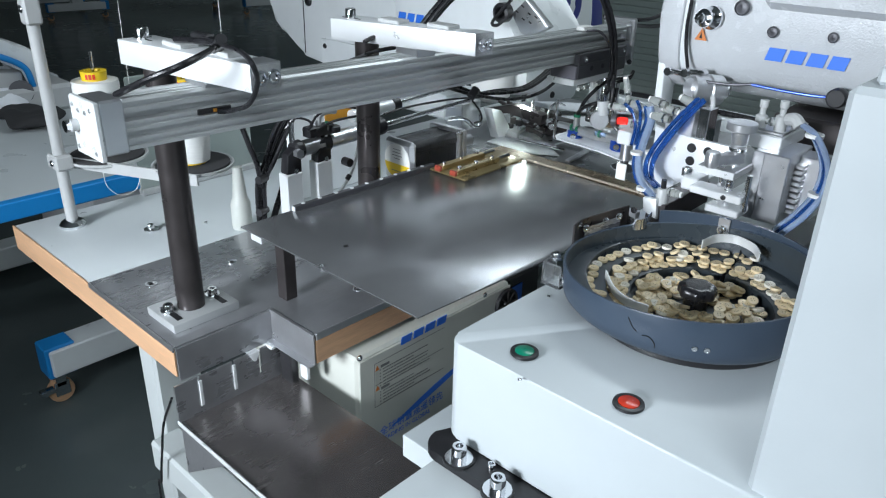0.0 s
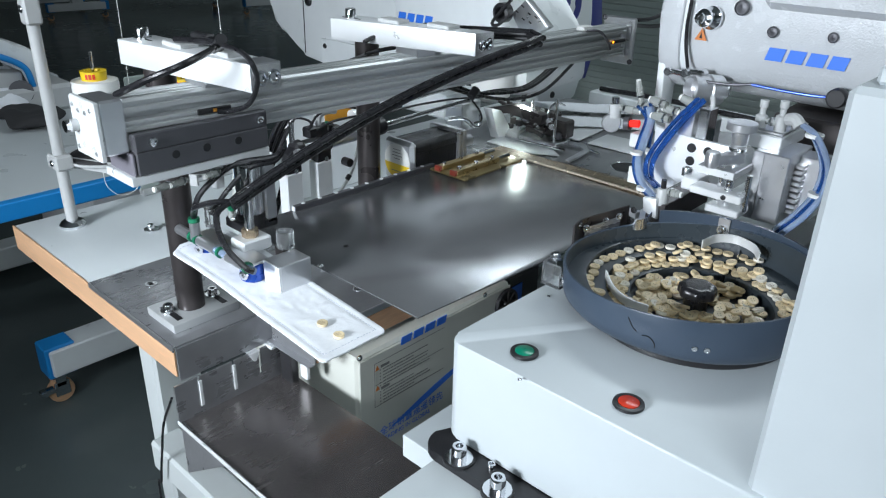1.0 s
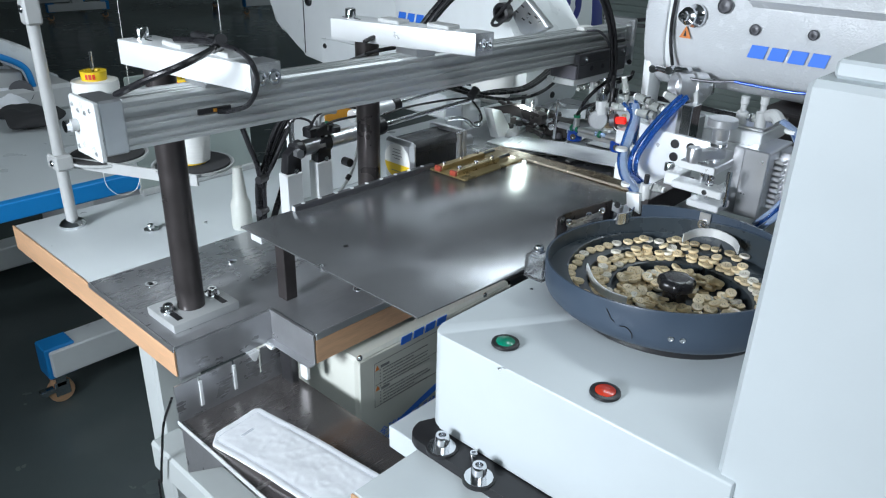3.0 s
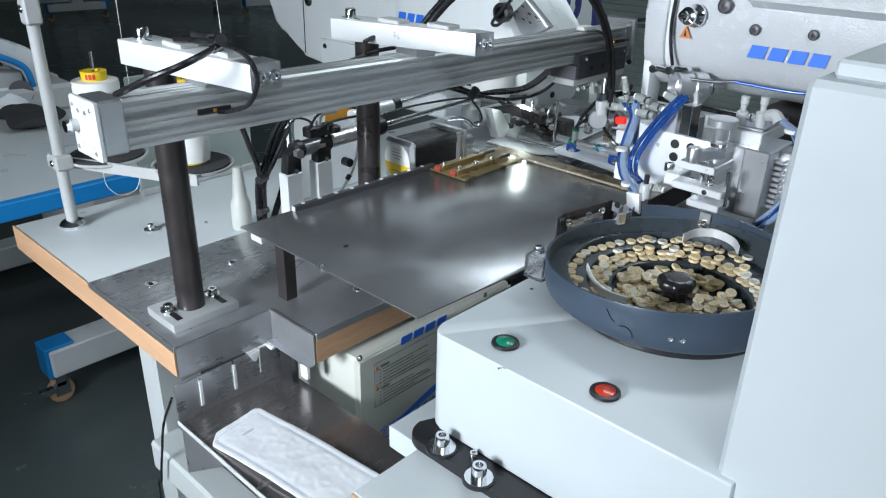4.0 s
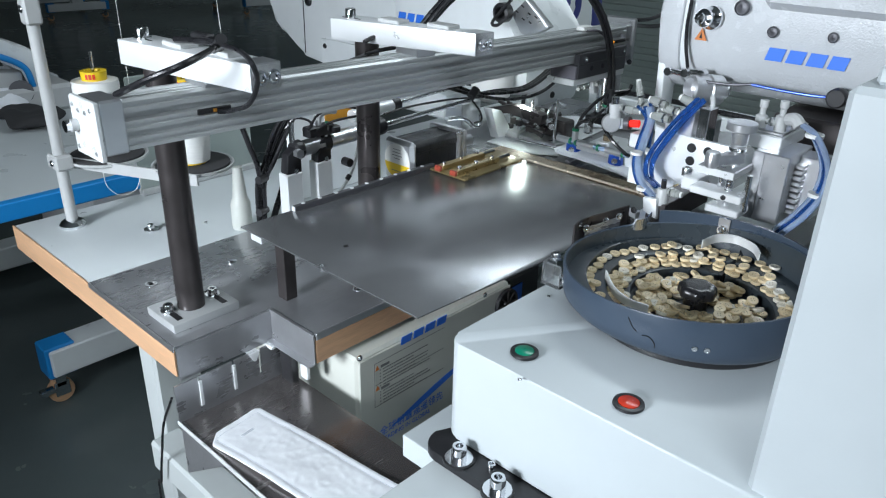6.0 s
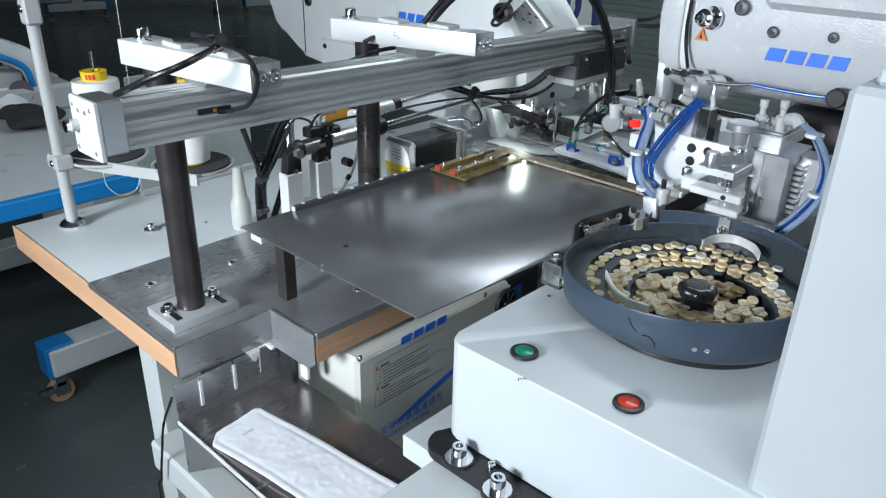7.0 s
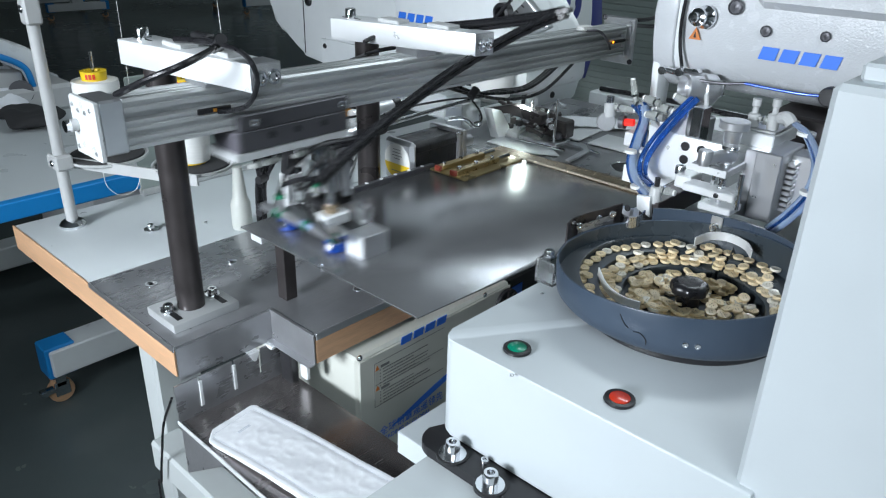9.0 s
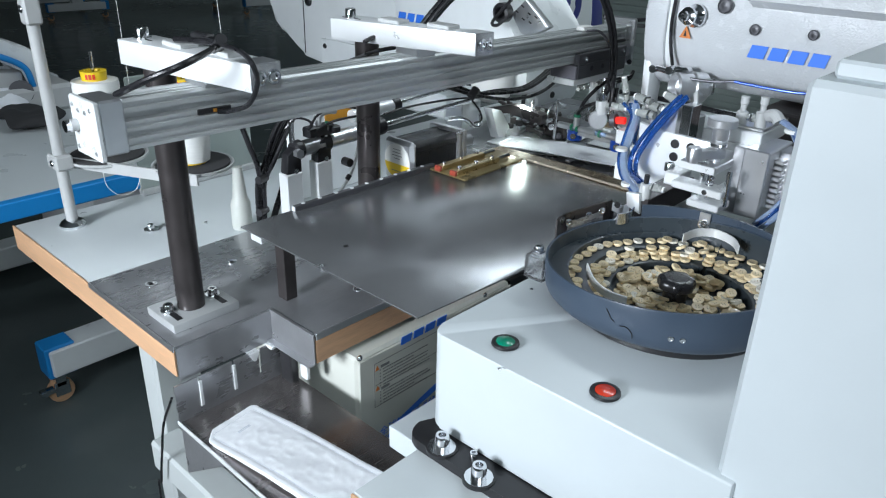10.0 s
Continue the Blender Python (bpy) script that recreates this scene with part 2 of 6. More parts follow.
def letters(parent, name, text, size, m, material):
    """Raised lettering in Blender's own font."""
    cu = bpy.data.curves.new(name, "FONT")
    cu.body, cu.size, cu.extrude = text, size, 0.0002
    ob = bpy.data.objects.new(name, cu)
    me = bpy.data.meshes.new_from_object(ob)
    bpy.data.objects.remove(ob)
    me.transform(m)
    me.materials.append(material)
    o = new(name, me)
    o.parent = parent
    return o

# ---- the hall ----
ground = solid("floor", B((-4, 9, -4, 11, -T - 0.1, -T)), FLOOR, "dark grey glossy epoxy factory floor", "floor", kind="structure")
# mostly unseen walls and ceiling, added to close the hall and bounce fill
for name, lim in (("wall_east", (9, 9.2, -4, 11, -T, 2.6)), ("wall_north", (-4, 9.2, 11, 11.2, -T, 2.6)),
                  ("wall_west", (-4.2, -4, -4, 11.2, -T, 2.6)), ("wall_south", (-4.2, 9.2, -4.2, -4, -T, 2.6))):
    solid(name, B(lim), WALLM, "plain grey-green factory hall wall", "wall", kind="structure")
solid("ceiling", B((-4.2, 9.2, -4.2, 11.2, 2.6, 2.7)), CEIL, "plain grey painted hall ceiling", "ceiling", kind="structure")
# slatted partition behind the machines
panel = thing("slatted_partition", "grey-green slatted partition panel standing on the floor", "partition")
part("frame", B((2.35, 2.40, 0.2, 0.26, -T, 1.1), (2.35, 2.40, 1.75, 1.81, -T, 1.1), (2.35, 2.40, 0.26, 1.75, 1.04, 1.1), (2.37, 2.39, 0.26, 1.75, -T, 1.04), bevel=0.002), SHUTTER, panel)
slat_bm = B((2.358, 2.371, 0.27, 1.74, -0.0105, 0.0105), bevel=0.0018)
slat_mesh = finish(slat_bm, "slat", SHUTTER)
for i in range(64):
    s = new("slat", slat_mesh)
    s.parent = panel
    s.location = (0, 0, -0.35 + i * 0.0216)

# ---- the work table ----
table = thing("sewing_table", "white laminate sewing table with beech-coloured edge band", "table")
outline = [(0.345, 0.757), (0.483, 0.757), (0.483, 0.662), (1.75, 0.662), (1.75, 1.282), (0.345, 1.282)]
part("tabletop", slab(bmesh.new(), outline, 0.041, (0, 1), -0.043, 0.0012), LAMINATE, table)
part("edge_band", B((0.3415, 0.3445, 0.757, 1.283, -0.043, -0.0015), bevel=0.0008), EDGE, table, "beech-coloured edge band")
part("edge_band", B((0.4835, 1.75, 0.6585, 0.6615, -0.043, -0.0015), bevel=0.0008), EDGE, table, "beech-coloured edge band")
part("leg", B((0.362, 0.43, 0.868, 0.912, -T + 0.02, -0.043), bevel=0.004), LEGPAINT, table)
for x0, y0 in ((1.6, 0.75), (1.6, 1.22), (0.95, 1.24)):
    part("leg", B((x0 - 0.03, x0 + 0.03, y0 - 0.03, y0 + 0.03, -T + 0.02, -0.043), bevel=0.004), LEGPAINT, table)
part("crossbar", B((0.338, 0.385, 0.42, 0.867, -0.252, -0.203), bevel=0.004), LEGPAINT, table)
part("crossbar", B((0.43, 1.57, 0.83, 0.87, -0.30, -0.25), bevel=0.004), LEGPAINT, table)
cover = thing("cover_plate", "dull steel cover plate folded over the table corner", "metal plate")
part("plate", slab(bmesh.new(), [(0.343, 0.754), (0.483, 0.754), (0.483, 0.659), (0.99, 0.659), (0.99, 0.992), (0.343, 0.992)], 0.002, (0, 1), 0.0, 0.0006), COVER, cover)
part("edge_fold", B((0.3402, 0.3428, 0.7545, 0.9915, -0.006, 0.0022), bevel=0.0008), ALU, cover, "bright folded edge")
# highlight on the flange's bend, put in as a strip of brighter metal
part("notch_edge", B((0.4775, 0.4822, 0.6605, 0.7535, 0.0012, 0.0030), bevel=0.0006), ALU, cover, "bright strip for the bent edge's highlight")
part("side_fold", B((0.4835, 0.99, 0.6572, 0.6608, -0.008, 0.0024), bevel=0.0008), ALU, cover)
part("front_flange", B((0.343, 0.4815, 0.7515, 0.7535, -0.047, 0.0), bevel=0.0006), COVER, cover)
part("notch_flange", B((0.4795, 0.482, 0.6585, 0.7515, -0.044, 0.001), bevel=0.0006), COVER, cover)
part("flange_lip", B((0.470, 0.4795, 0.6585, 0.7515, -0.0445, -0.0430), bevel=0.0004), ALU, cover, "bright bent lip")
part("hook_bracket", slab(bmesh.new(), [(0.436, -0.047), (0.452, -0.047), (0.446, -0.060), (0.443, -0.060)], -0.010, (0, 2), 0.7515), WHITEALU, cover, "bright hook bracket")
part("hook_bracket", B((0.466, 0.4785, 0.735, 0.7515, -0.050, -0.0455), bevel=0.0008), WHITEALU, cover, "bright hook bracket")
for p in ((0.5214, 0.9101, 0.002), (0.402, 0.9264, 0.002), (0.6017, 0.7118, 0.002)):
    bm = bmesh.new()
    lathe(bm, p, [(0.0085, 0), (0.0085, 0.0008), (0.006, 0.0010), (0.003, 0.0), (0, 0)], 20)
    part("screw", bm, CHROME, cover)
for p in ((0.4975, 1.113, 0), (0.576, 1.075, 0)):
    t_bolt = thing("table_bolt", "bright steel bolt with washer in the tabletop", "bolt", "table bolts")
    bolt(t_bolt, (p[0], p[1], -0.002), r=0.0055 if p[0] < 0.53 else 0.003, h=0.010 if p[0] < 0.53 else 0.003, washer=0.012 if p[0] < 0.53 else 0.0)

# ---- collection tray ----
tray = thing("collection_tray", "stained sheet steel collection tray hung below the table", "tray")
part("floor_plate", B((0.332, 0.497, 0.40, 0.748, -0.1035, -0.1015), bevel=0.0005), TRAYMETAL, tray)
# white strips here and on the slots keep the tray's edges bright
part("rim", B((0.3296, 0.3318, 0.40, 0.748, -0.1045, -0.0985), bevel=0.0006), WHITEALU, tray, "pale edge strip")
bm = B((0.331, 0.362, 0.745, 0.7475, -0.102, -0.047), (0.365, 0.412, 0.745, 0.7475, -0.102, -0.047), (0.415, 0.452, 0.745, 0.7475, -0.102, -0.047), (0.455, 0.497, 0.745, 0.7475, -0.102, -0.047),
       (0.362, 0.365, 0.745, 0.7475, -0.102, -0.09), (0.412, 0.415, 0.745, 0.7475, -0.102, -0.088), (0.452, 0.455, 0.745, 0.7475, -0.102, -0.085))
part("slotted_back", bm, COVER, tray, "slotted steel back plate")
part("side_gusset", slab(bmesh.new(), [(0.748, -0.10), (0.748, -0.185), (0.64, -0.106)], 0.002, (1, 2), 0.334), COVER, tray)
for p in ((0.3645, 0.7435, -0.064), (0.4135, 0.7435, -0.064)):
    part("slot_edge", B((p[0] - 0.0022, p[0] + 0.0022, 0.7425, 0.7448, p[2] - 0.026, p[2] + 0.012), bevel=0.0005), WHITEALU, tray)

# ---- control box ----
cbox = thing("control_box", "grey painted machine control box with blue print and warning label", "control box")
part("body", B((0.533, 0.86, 0.64, 0.90, -0.42, -0.052), bevel=0.004), GREYPAINT, cbox)
part("door", B((0.535, 0.858, 0.636, 0.6395, -0.42, -0.056), bevel=0.0015), GREYPAINT, cbox)
part("seal_strip", B((0.4812, 0.4942, 0.715, 0.74, -0.16, -0.045), bevel=0.002), BLACK, cbox, "black strip")
part("mount_bracket", B((0.4925, 0.4985, 0.695, 0.710, -0.092, -0.045), bevel=0.001), WHITE, cbox)
screw(cbox, (0.5355, 0.636, -0.0475), (0, -1, 0), 0.0045)
screw(cbox, (0.7922, 0.636, -0.0498), (0, -1, 0), 0.0045)

def bars(parent, name, rects, y, material, flip=1):
    """Flat printed bars on a face that looks towards -y."""
    bm = bmesh.new()
    for x0, x1, z0, z1 in rects:
        cube(bm, x0, x1, y - 0.0004, y, z0, z1)
    return part(name, bm, material, parent)

def skew_logo(bm, at, w, h, axis, out):
    """A row of four slanted block shapes in place of a brand name; axis: the direction of the row, out: towards the viewer."""
    a, o, up = Vector(axis), Vector(out), Vector((0, 0, 1))
    p0 = Vector(at) + Vector((0, 0, T))
    def quad(u0, u1, v0, v1):
        c = []
        for u, v in ((u0, v0), (u1, v0), (u1, v1), (u0, v1)):
            c.append(p0 + a * (u * w + v * h * 0.25) + up * (v * h))
        f = [bm.verts.new(p + o * 0.0003) for p in c]
        g = [bm.verts.new(p - o * 0.0008) for p in c]
        bm.faces.new(f)
        for i in range(4):
            bm.faces.new((f[i], g[i], g[(i + 1) % 4], f[(i + 1) % 4]))
    for u0, u1, v0, v1 in ((0.0, 0.22, 0.0, 1.0), (0.27, 0.48, 0.0, 1.0), (0.53, 0.74, 0.0, 1.0), (0.79, 1.0, 0.0, 1.0)):
        quad(u0, u1, v0, v1)
    return bm

bm = bmesh.new()
lathe(bm, (0.845, 0.6355, -0.085), [(0, 0.004), (0.006, 0.006), (0.008, 0.002), (0.020, 0.002), (0.022, 0.006), (0.026, 0.006), (0.026, 0)], 28, (0, -1, 0))
part("fan_guard", bm, BLACK, cbox, "black round fan guard")
for k in range(4):
    a = k * math.pi / 4
    part("fan_rib", R((0.845 + 0.024 * math.cos(a), 0.630, -0.085 + 0.024 * math.sin(a)), (0.845 - 0.024 * math.cos(a), 0.630, -0.085 - 0.024 * math.sin(a)), 0.0012, seg=8), BLACKOX, cbox)
part("side_module", B((0.862, 0.95, 0.645, 0.80, -0.30, -0.052), bevel=0.004), BLACK, cbox, "black plastic side module")
part("module_label", B((0.872, 0.90, 0.6435, 0.6449, -0.10, -0.07)), BLUEPRINT, cbox)
lo = (0.611, 0.636, -0.0619)
hi = (0.7027, 0.636, -0.0664)
part("printed_logo", skew_logo(bmesh.new(), lo, hi[0] - lo[0], 0.012, (1, 0, 0), (0, -1, 0)), BLUEPRINT, cbox, "blue printed logo shapes")
c0 = (0.5608, 0.636, -0.1417)
c1 = (0.5591, 0.636, -0.0693)
c2 = (0.681, 0.636, -0.0717)
bars(cbox, "warning_label_frame", [(c0[0], 0.70, c1[2] - 0.0006, c1[2]), (c0[0], 0.70, c0[2], c0[2] + 0.0006), (c0[0], c0[0] + 0.0006, c0[2], c1[2]), (c0[0], 0.70, (c0[2] + c1[2]) / 2, (c0[2] + c1[2]) / 2 + 0.0005)], 0.6355, GREYPRINT)
rows_ = []
random.seed(4)
for k in range(13):
    z = c1[2] - 0.010 - k * 0.0052
    if k in (0, 7):
        rows_.append((c0[0] + 0.012, c0[0] + 0.028, z - 0.001, z + 0.003))
        continue
    x = c0[0] + 0.010
    rows_.append((x, x + 0.0018, z, z + 0.0018))
    x += 0.006
    while x < c0[0] + 0.105 - 0.03 * (k % 3 == 2):
        w = random.uniform(0.002, 0.006)
        rows_.append((x, x + w, z, z + 0.0016))
        x += w + 0.0012
bars(cbox, "label_text", rows_, 0.6355, GREYPRINT)
for z in (c1[2] - 0.013, c1[2] - 0.046):
    bm = slab(bmesh.new(), [(c0[0] + 0.002, z), (c0[0] + 0.010, z), (c0[0] + 0.006, z + 0.008)], -0.0004, (0, 2), 0.636)
    part("warning_triangle", bm, ORANGE, cbox)
sw = [(0.5896, 0.636, -0.1924), (0.6413, 0.636, -0.1673), (0.7218, 0.636, -0.161)]
pts = [(sw[0][0] + (sw[2][0] + 0.05 - sw[0][0]) * i / 12, sw[0][2] + 0.045 * math.sin(i / 12 * 1.4)) for i in range(13)]
ol = pts + [(x + 0.002, z - 0.002 - 0.010 * math.sin(math.pi * i / 12)) for i, (x, z) in reversed(list(enumerate(pts)))]
part("printed_swoosh", slab(bmesh.new(), ol[:13] + ol[14:25], -0.0004, (0, 2), 0.636), BLUEPRINT, cbox, "blue printed swoosh")
t0 = (0.5696, 0.636, -0.1962)
letters(cbox, "slogan", "全球销量遥遥领先", 0.0165, Matrix.Translation((t0[0], 0.6355, T + t0[2])) @ pose(0, 0, 0, 90, 0, 0), BLUEPRINT)
letters(cbox, "slogan", "LEADING IN GLOBAL", 0.0105, Matrix.Translation((t0[0] + 0.004, 0.6355, T + t0[2] - 0.013)) @ pose(0, 0, 0, 90, 0, 0), BLUEPRINT)

# ---- transfer gantry ----
gantry = thing("transfer_gantry", "aluminium transfer rail on two black columns with white arms", "gantry")
for px, py in ((0.402, 0.815), (0.722, 0.822)):
    part("base_plate", slab(bmesh.new(), [(px - 0.044, py - 0.035), (px + 0.05, py - 0.035), (px + 0.05, py + 0.035), (px - 0.044, py + 0.035)], 0.012, (0, 1), 0.002, 0.0015), RAILALU, gantry, "slotted aluminium base plate")
    part("column", R((px, py, 0.014), (px, py, 0.326), 0.0175, seg=32), BLACKOX, gantry, "black oxide steel column")
    for dx in (-0.030, 0.034):
        part("slot", B((px + dx - 0.004, px + dx + 0.004, py - 0.026, py + 0.02, 0.0135, 0.0145)), BLACK, gantry)
        bolt(gantry, (px + dx, py + 0.004, 0.0142), r=0.0065, h=0.010, washer=0.010)
    ol = [(0.373, 0.848), (0.404, 0.632), (0.438, 0.630), (0.418, 0.848)] if px < 0.5 else [(0.668, 0.836), (0.726, 0.620), (0.754, 0.614), (0.715, 0.838)]
    part("arm", slab(bmesh.new(), ol, 0.028, (0, 1), 0.325, 0.0012), WHITEALU, gantry, "white anodised flat arm")
    part("end_cap_block", slab(bmesh.new(), [ol[1], ol[2], (ol[2][0], ol[2][1] + 0.03), (ol[1][0], ol[1][1] + 0.03)], 0.0285, (0, 1), 0.3247), ALU, gantry)
    mx, my = (ol[0][0] + ol[3][0]) / 2, ol[0][1] - 0.016
    part("clamp_slot", B((mx - 0.0015, mx + 0.0015, my - 0.02, my + 0.0165, 0.3245, 0.3535)), BLACK, gantry)
    bolt(gantry, (mx, my, 0.353), r=0.0075, h=0.013, washer=0.010)
    for k in (0.27, 0.73):
        bolt(gantry, (ol[1][0] + k * (ol[2][0] - ol[1][0]), 0.6305 if px < 0.5 else 0.6165, 0.339), (0, -1, 0), r=0.0060, h=0.0030, washer=0.0078, material=CHROME)
    for u in (0.28, 0.62):
        cx, cy = ol[1][0] + 0.02 + u * (ol[0][0] - ol[1][0]), ol[1][1] + u * 0.215
        part("cap_strip", B((cx - 0.011, cx + 0.011, cy - 0.02, cy + 0.02, 0.353, 0.358), bevel=0.001), FITTING, gantry)
prof = [(0.700, 0.272), (0.700, 0.2755), (0.7025, 0.2763), (0.7025, 0.2787), (0.700, 0.2795), (0.700, 0.2835), (0.7050, 0.2845), (0.7050, 0.2890), (0.700, 0.290), (0.700, 0.2935),
        (0.7020, 0.2942), (0.7020, 0.2963), (0.700, 0.297), (0.700, 0.3005), (0.709, 0.3015), (0.709, 0.3080), (0.700, 0.309), (0.700, 0.3135), (0.7022, 0.3142), (0.7022, 0.3163), (0.700, 0.317),
        (0.700, 0.3195), (0.7025, 0.322), (0.707, 0.322), (0.707, 0.3190), (0.7115, 0.3190), (0.7115, 0.322), (0.719, 0.322), (0.719, 0.3195), (0.7218, 0.3195), (0.7218, 0.322),
        (0.733, 0.322), (0.733, 0.3190), (0.7375, 0.3190), (0.7375, 0.322), (0.741, 0.319), (0.741, 0.272)]
part("rail", slab(bmesh.new(), prof, 0.94, (1, 2), 0.304), RAILALU, gantry, "grooved anodised aluminium rail")
part("end_block", B((0.279, 0.304, 0.698, 0.744, 0.270, 0.324), bevel=0.002), ALU, gantry)
part("end_plate", B((0.273, 0.279, 0.695, 0.749, 0.266, 0.3245), bevel=0.0015), WHITEALU, gantry)
for dy, z in ((0.703, 0.316), (0.741, 0.316), (0.703, 0.274), (0.741, 0.274), (0.715, 0.312), (0.729, 0.312)):
    screw(gantry, (0.273, dy, z), (-1, 0, 0), 0.0022, ALU)
part("port_fitting", R((0.273, 0.738, 0.296), (0.266, 0.738, 0.296), 0.006), FITTING, gantry)
part("port_fitting", R((0.266, 0.738, 0.296), (0.261, 0.738, 0.296), 0.006), CHROME, gantry)
part("end_plate", B((1.256, 1.262, 0.692, 0.760, 0.250, 0.334), bevel=0.0025), ALU, gantry)
for dy, z in ((0.758, 0.330), (0.696, 0.256)):
    screw(gantry, (1.256, dy, z), (-1, 0, 0), 0.005, DARKGREY)
part("end_block", B((1.235, 1.2555, 0.699, 0.743, 0.267, 0.323), bevel=0.002), ALU, gantry)
for x0 in (0.36, 1.19):
    part("sensor_strip", B((x0 + (0.02 if x0 < 1 else 0), x0 + 0.06, 0.6990, 0.7015, 0.2940, 0.3000), bevel=0.001), BLACK, gantry)
    part("sensor_lamp", B((x0 + 0.038 if x0 < 1 else x0 + 0.002, x0 + 0.0415 if x0 < 1 else x0 + 0.0055, 0.6974, 0.6989, 0.2955, 0.2988)), AMBER if x0 > 1 else AMBERLENS, gantry, "glowing amber lamp" if x0 > 1 else "unlit amber lens")

part("arm_spacer", B((0.702, 0.738, 0.700, 0.741, 0.3140, 0.3249), bevel=0.001), ALU, gantry)
part("arm_spacer", B((0.392, 0.424, 0.700, 0.741, 0.3205, 0.3249), bevel=0.001), ALU, gantry)
# rail parts sheared down towards the far end to fit the camera's view
SLOPE = -0.0160
for o in gantry.children:
    if o.name.split(".")[0] in ("rail", "end_plate", "end_block", "sensor_strip", "sensor_lamp", "screw"):
        for v in o.data.vertices:
            v.co.z += SLOPE * max(0.0, v.co.x - 0.36)

# ---- work sheet with its fence and supports ----
sheet = thing("work_sheet", "dark brushed steel work sheet on legs above the table", "steel sheet")
part("sheet", slab(bmesh.new(), [(0.468, 0.462), (0.70, 0.450), (0.95, 0.455), (0.962, 0.700), (0.962, 0.786), (0.468, 0.786)], 0.002, (0, 1), 0.113, 0.0005), STEEL, sheet)
part("fence", B((0.549, 0.822, 0.777, 0.7845, 0.115, 0.1225), bevel=0.0006), DARKGREY, sheet, "dark steel fence bar")
part("fence_end", B((0.5478, 0.5489, 0.7775, 0.784, 0.1155, 0.122)), WHITEALU, sheet)
for i in range(9):
    bm = bmesh.new()
    lathe(bm, (0.565 + i * 0.029, 0.781, 0.1225), [(0.003, 0), (0.003, 0.0008), (0, 0.0012)], 10)
    part("screw", bm, WHITEALU, sheet)
for p in ((0.517, 0.762), (0.90, 0.74)):
    part("leg", B((p[0] - 0.0095, p[0] + 0.0095, p[1] - 0.0095, p[1] + 0.0095, 0.002, 0.113), bevel=0.001), BLACKOX, sheet)
part("leg_bracket", B((0.475, 0.545, 0.752, 0.775, 0.098, 0.113), bevel=0.001), WHITEALU, sheet)
part("edge_bar", B((0.9585, 0.9645, 0.475, 0.70, 0.1155, 0.1185), bevel=0.0012), BRIGHTBRONZE, sheet, "bright bronze edge bar")
bm = bmesh.new()
lathe(bm, (0.5269, 0.6457, 0.1151), [(0.0032, 0), (0.0032, 0.0002), (0, 0.0002)], 14)
part("hole", bm, BLACK, sheet)
for p in ((0.4697, 0.6231, 0.115),):
    screw(sheet, p, (0, 0, 1), 0.004)

# ---- small things on and behind the table ----
def fitting(parent, at, axis, length=0.02, r=0.0055, ring=None, name="air_fitting"):
    """A push-in air fitting: a collared barrel, with a coloured release ring."""
    a = Vector(axis).normalized()
    bm = bmesh.new()
    r *= 0.82
    lathe(bm, at, [(0, 0), (r * 0.8, 0), (r * 0.8, length * 0.3), (r, length * 0.33), (r, length * 0.7), (r * 0.86, length * 0.72), (r * 0.86, length), (0, length)], 16, a)
    o = part(name, bm, AIRFIT, parent)
    bm = bmesh.new()
    lathe(bm, Vector(at) + a * length * 0.22, [(r * 0.8, 0), (r * 1.12, 0.0003), (r * 1.12, length * 0.12), (r * 0.8, length * 0.13)], 6, a)
    part("hex_collar", bm, CHROME, o)
    if not ring:
        bm = bmesh.new()
        lathe(bm, Vector(at) + a * length, [(0, 0), (r * 0.7, 0), (r * 0.7, r * 0.5), (0, r * 0.5)], 12, a)
        part("release_sleeve", bm, PAPER, o)
    if ring:
        bm = bmesh.new()
        e = Vector(at) + a * length
        lathe(bm, e, [(0, 0), (r * 0.95, 0), (r * 0.95, r * 0.35), (r * 0.6, r * 0.5), (0, r * 0.5)], 12, a)
        part("release_ring", bm, ring, o)
    return o


stand = thing("cone_stand", "grey thread cone stand clamped to the tabletop", "thread stand")
part("pole", R((0.414, 1.218, 0.0), (0.414, 1.218, 0.62), 0.0092, seg=18), FITTING, stand)
bm = bmesh.new()
lathe(bm, (0.414, 1.218, -0.002), [(0, 0), (0.020, 0), (0.021, 0.004), (0.017, 0.009), (0.011, 0.012), (0.0, 0.012)], 28)
part("foot_collar", bm, CHROME, stand)
part("pole_clamp", B((0.400, 0.428, 1.200, 1.236, 0.098, 0.122), bevel=0.003), FITTING, stand)
part("pole_joint", B((0.402, 0.426, 1.206, 1.230, 0.322, 0.400), bevel=0.003), FITTING, stand)
screw(stand, (0.400, 1.212, 0.110), (-1, 0, 0), 0.006)
screw(stand, (0.402, 1.216, 0.345), (-1, 0, 0), 0.006)
A0, A1 = Vector((0.4314, 1.237, 0.1)), Vector((0.5383, 1.015, 0.1))
d = A1 - A0
bm = bmesh.new()
n0 = len(bm.verts)
cube(bm, -0.01, d.length, -0.002, 0.002, -0.009 - T, 0.009 - T)
turned(bm, Matrix.Translation((A0.x, A0.y, T + 0.10)) @ Matrix.Rotation(math.atan2(d.y, d.x), 4, "Z"), n0)
part("cross_arm", bm, FITTING, stand)
PADS = (Vector((0.4887, 1.216, 0.105)), Vector((0.5681, 1.079, 0.105)))
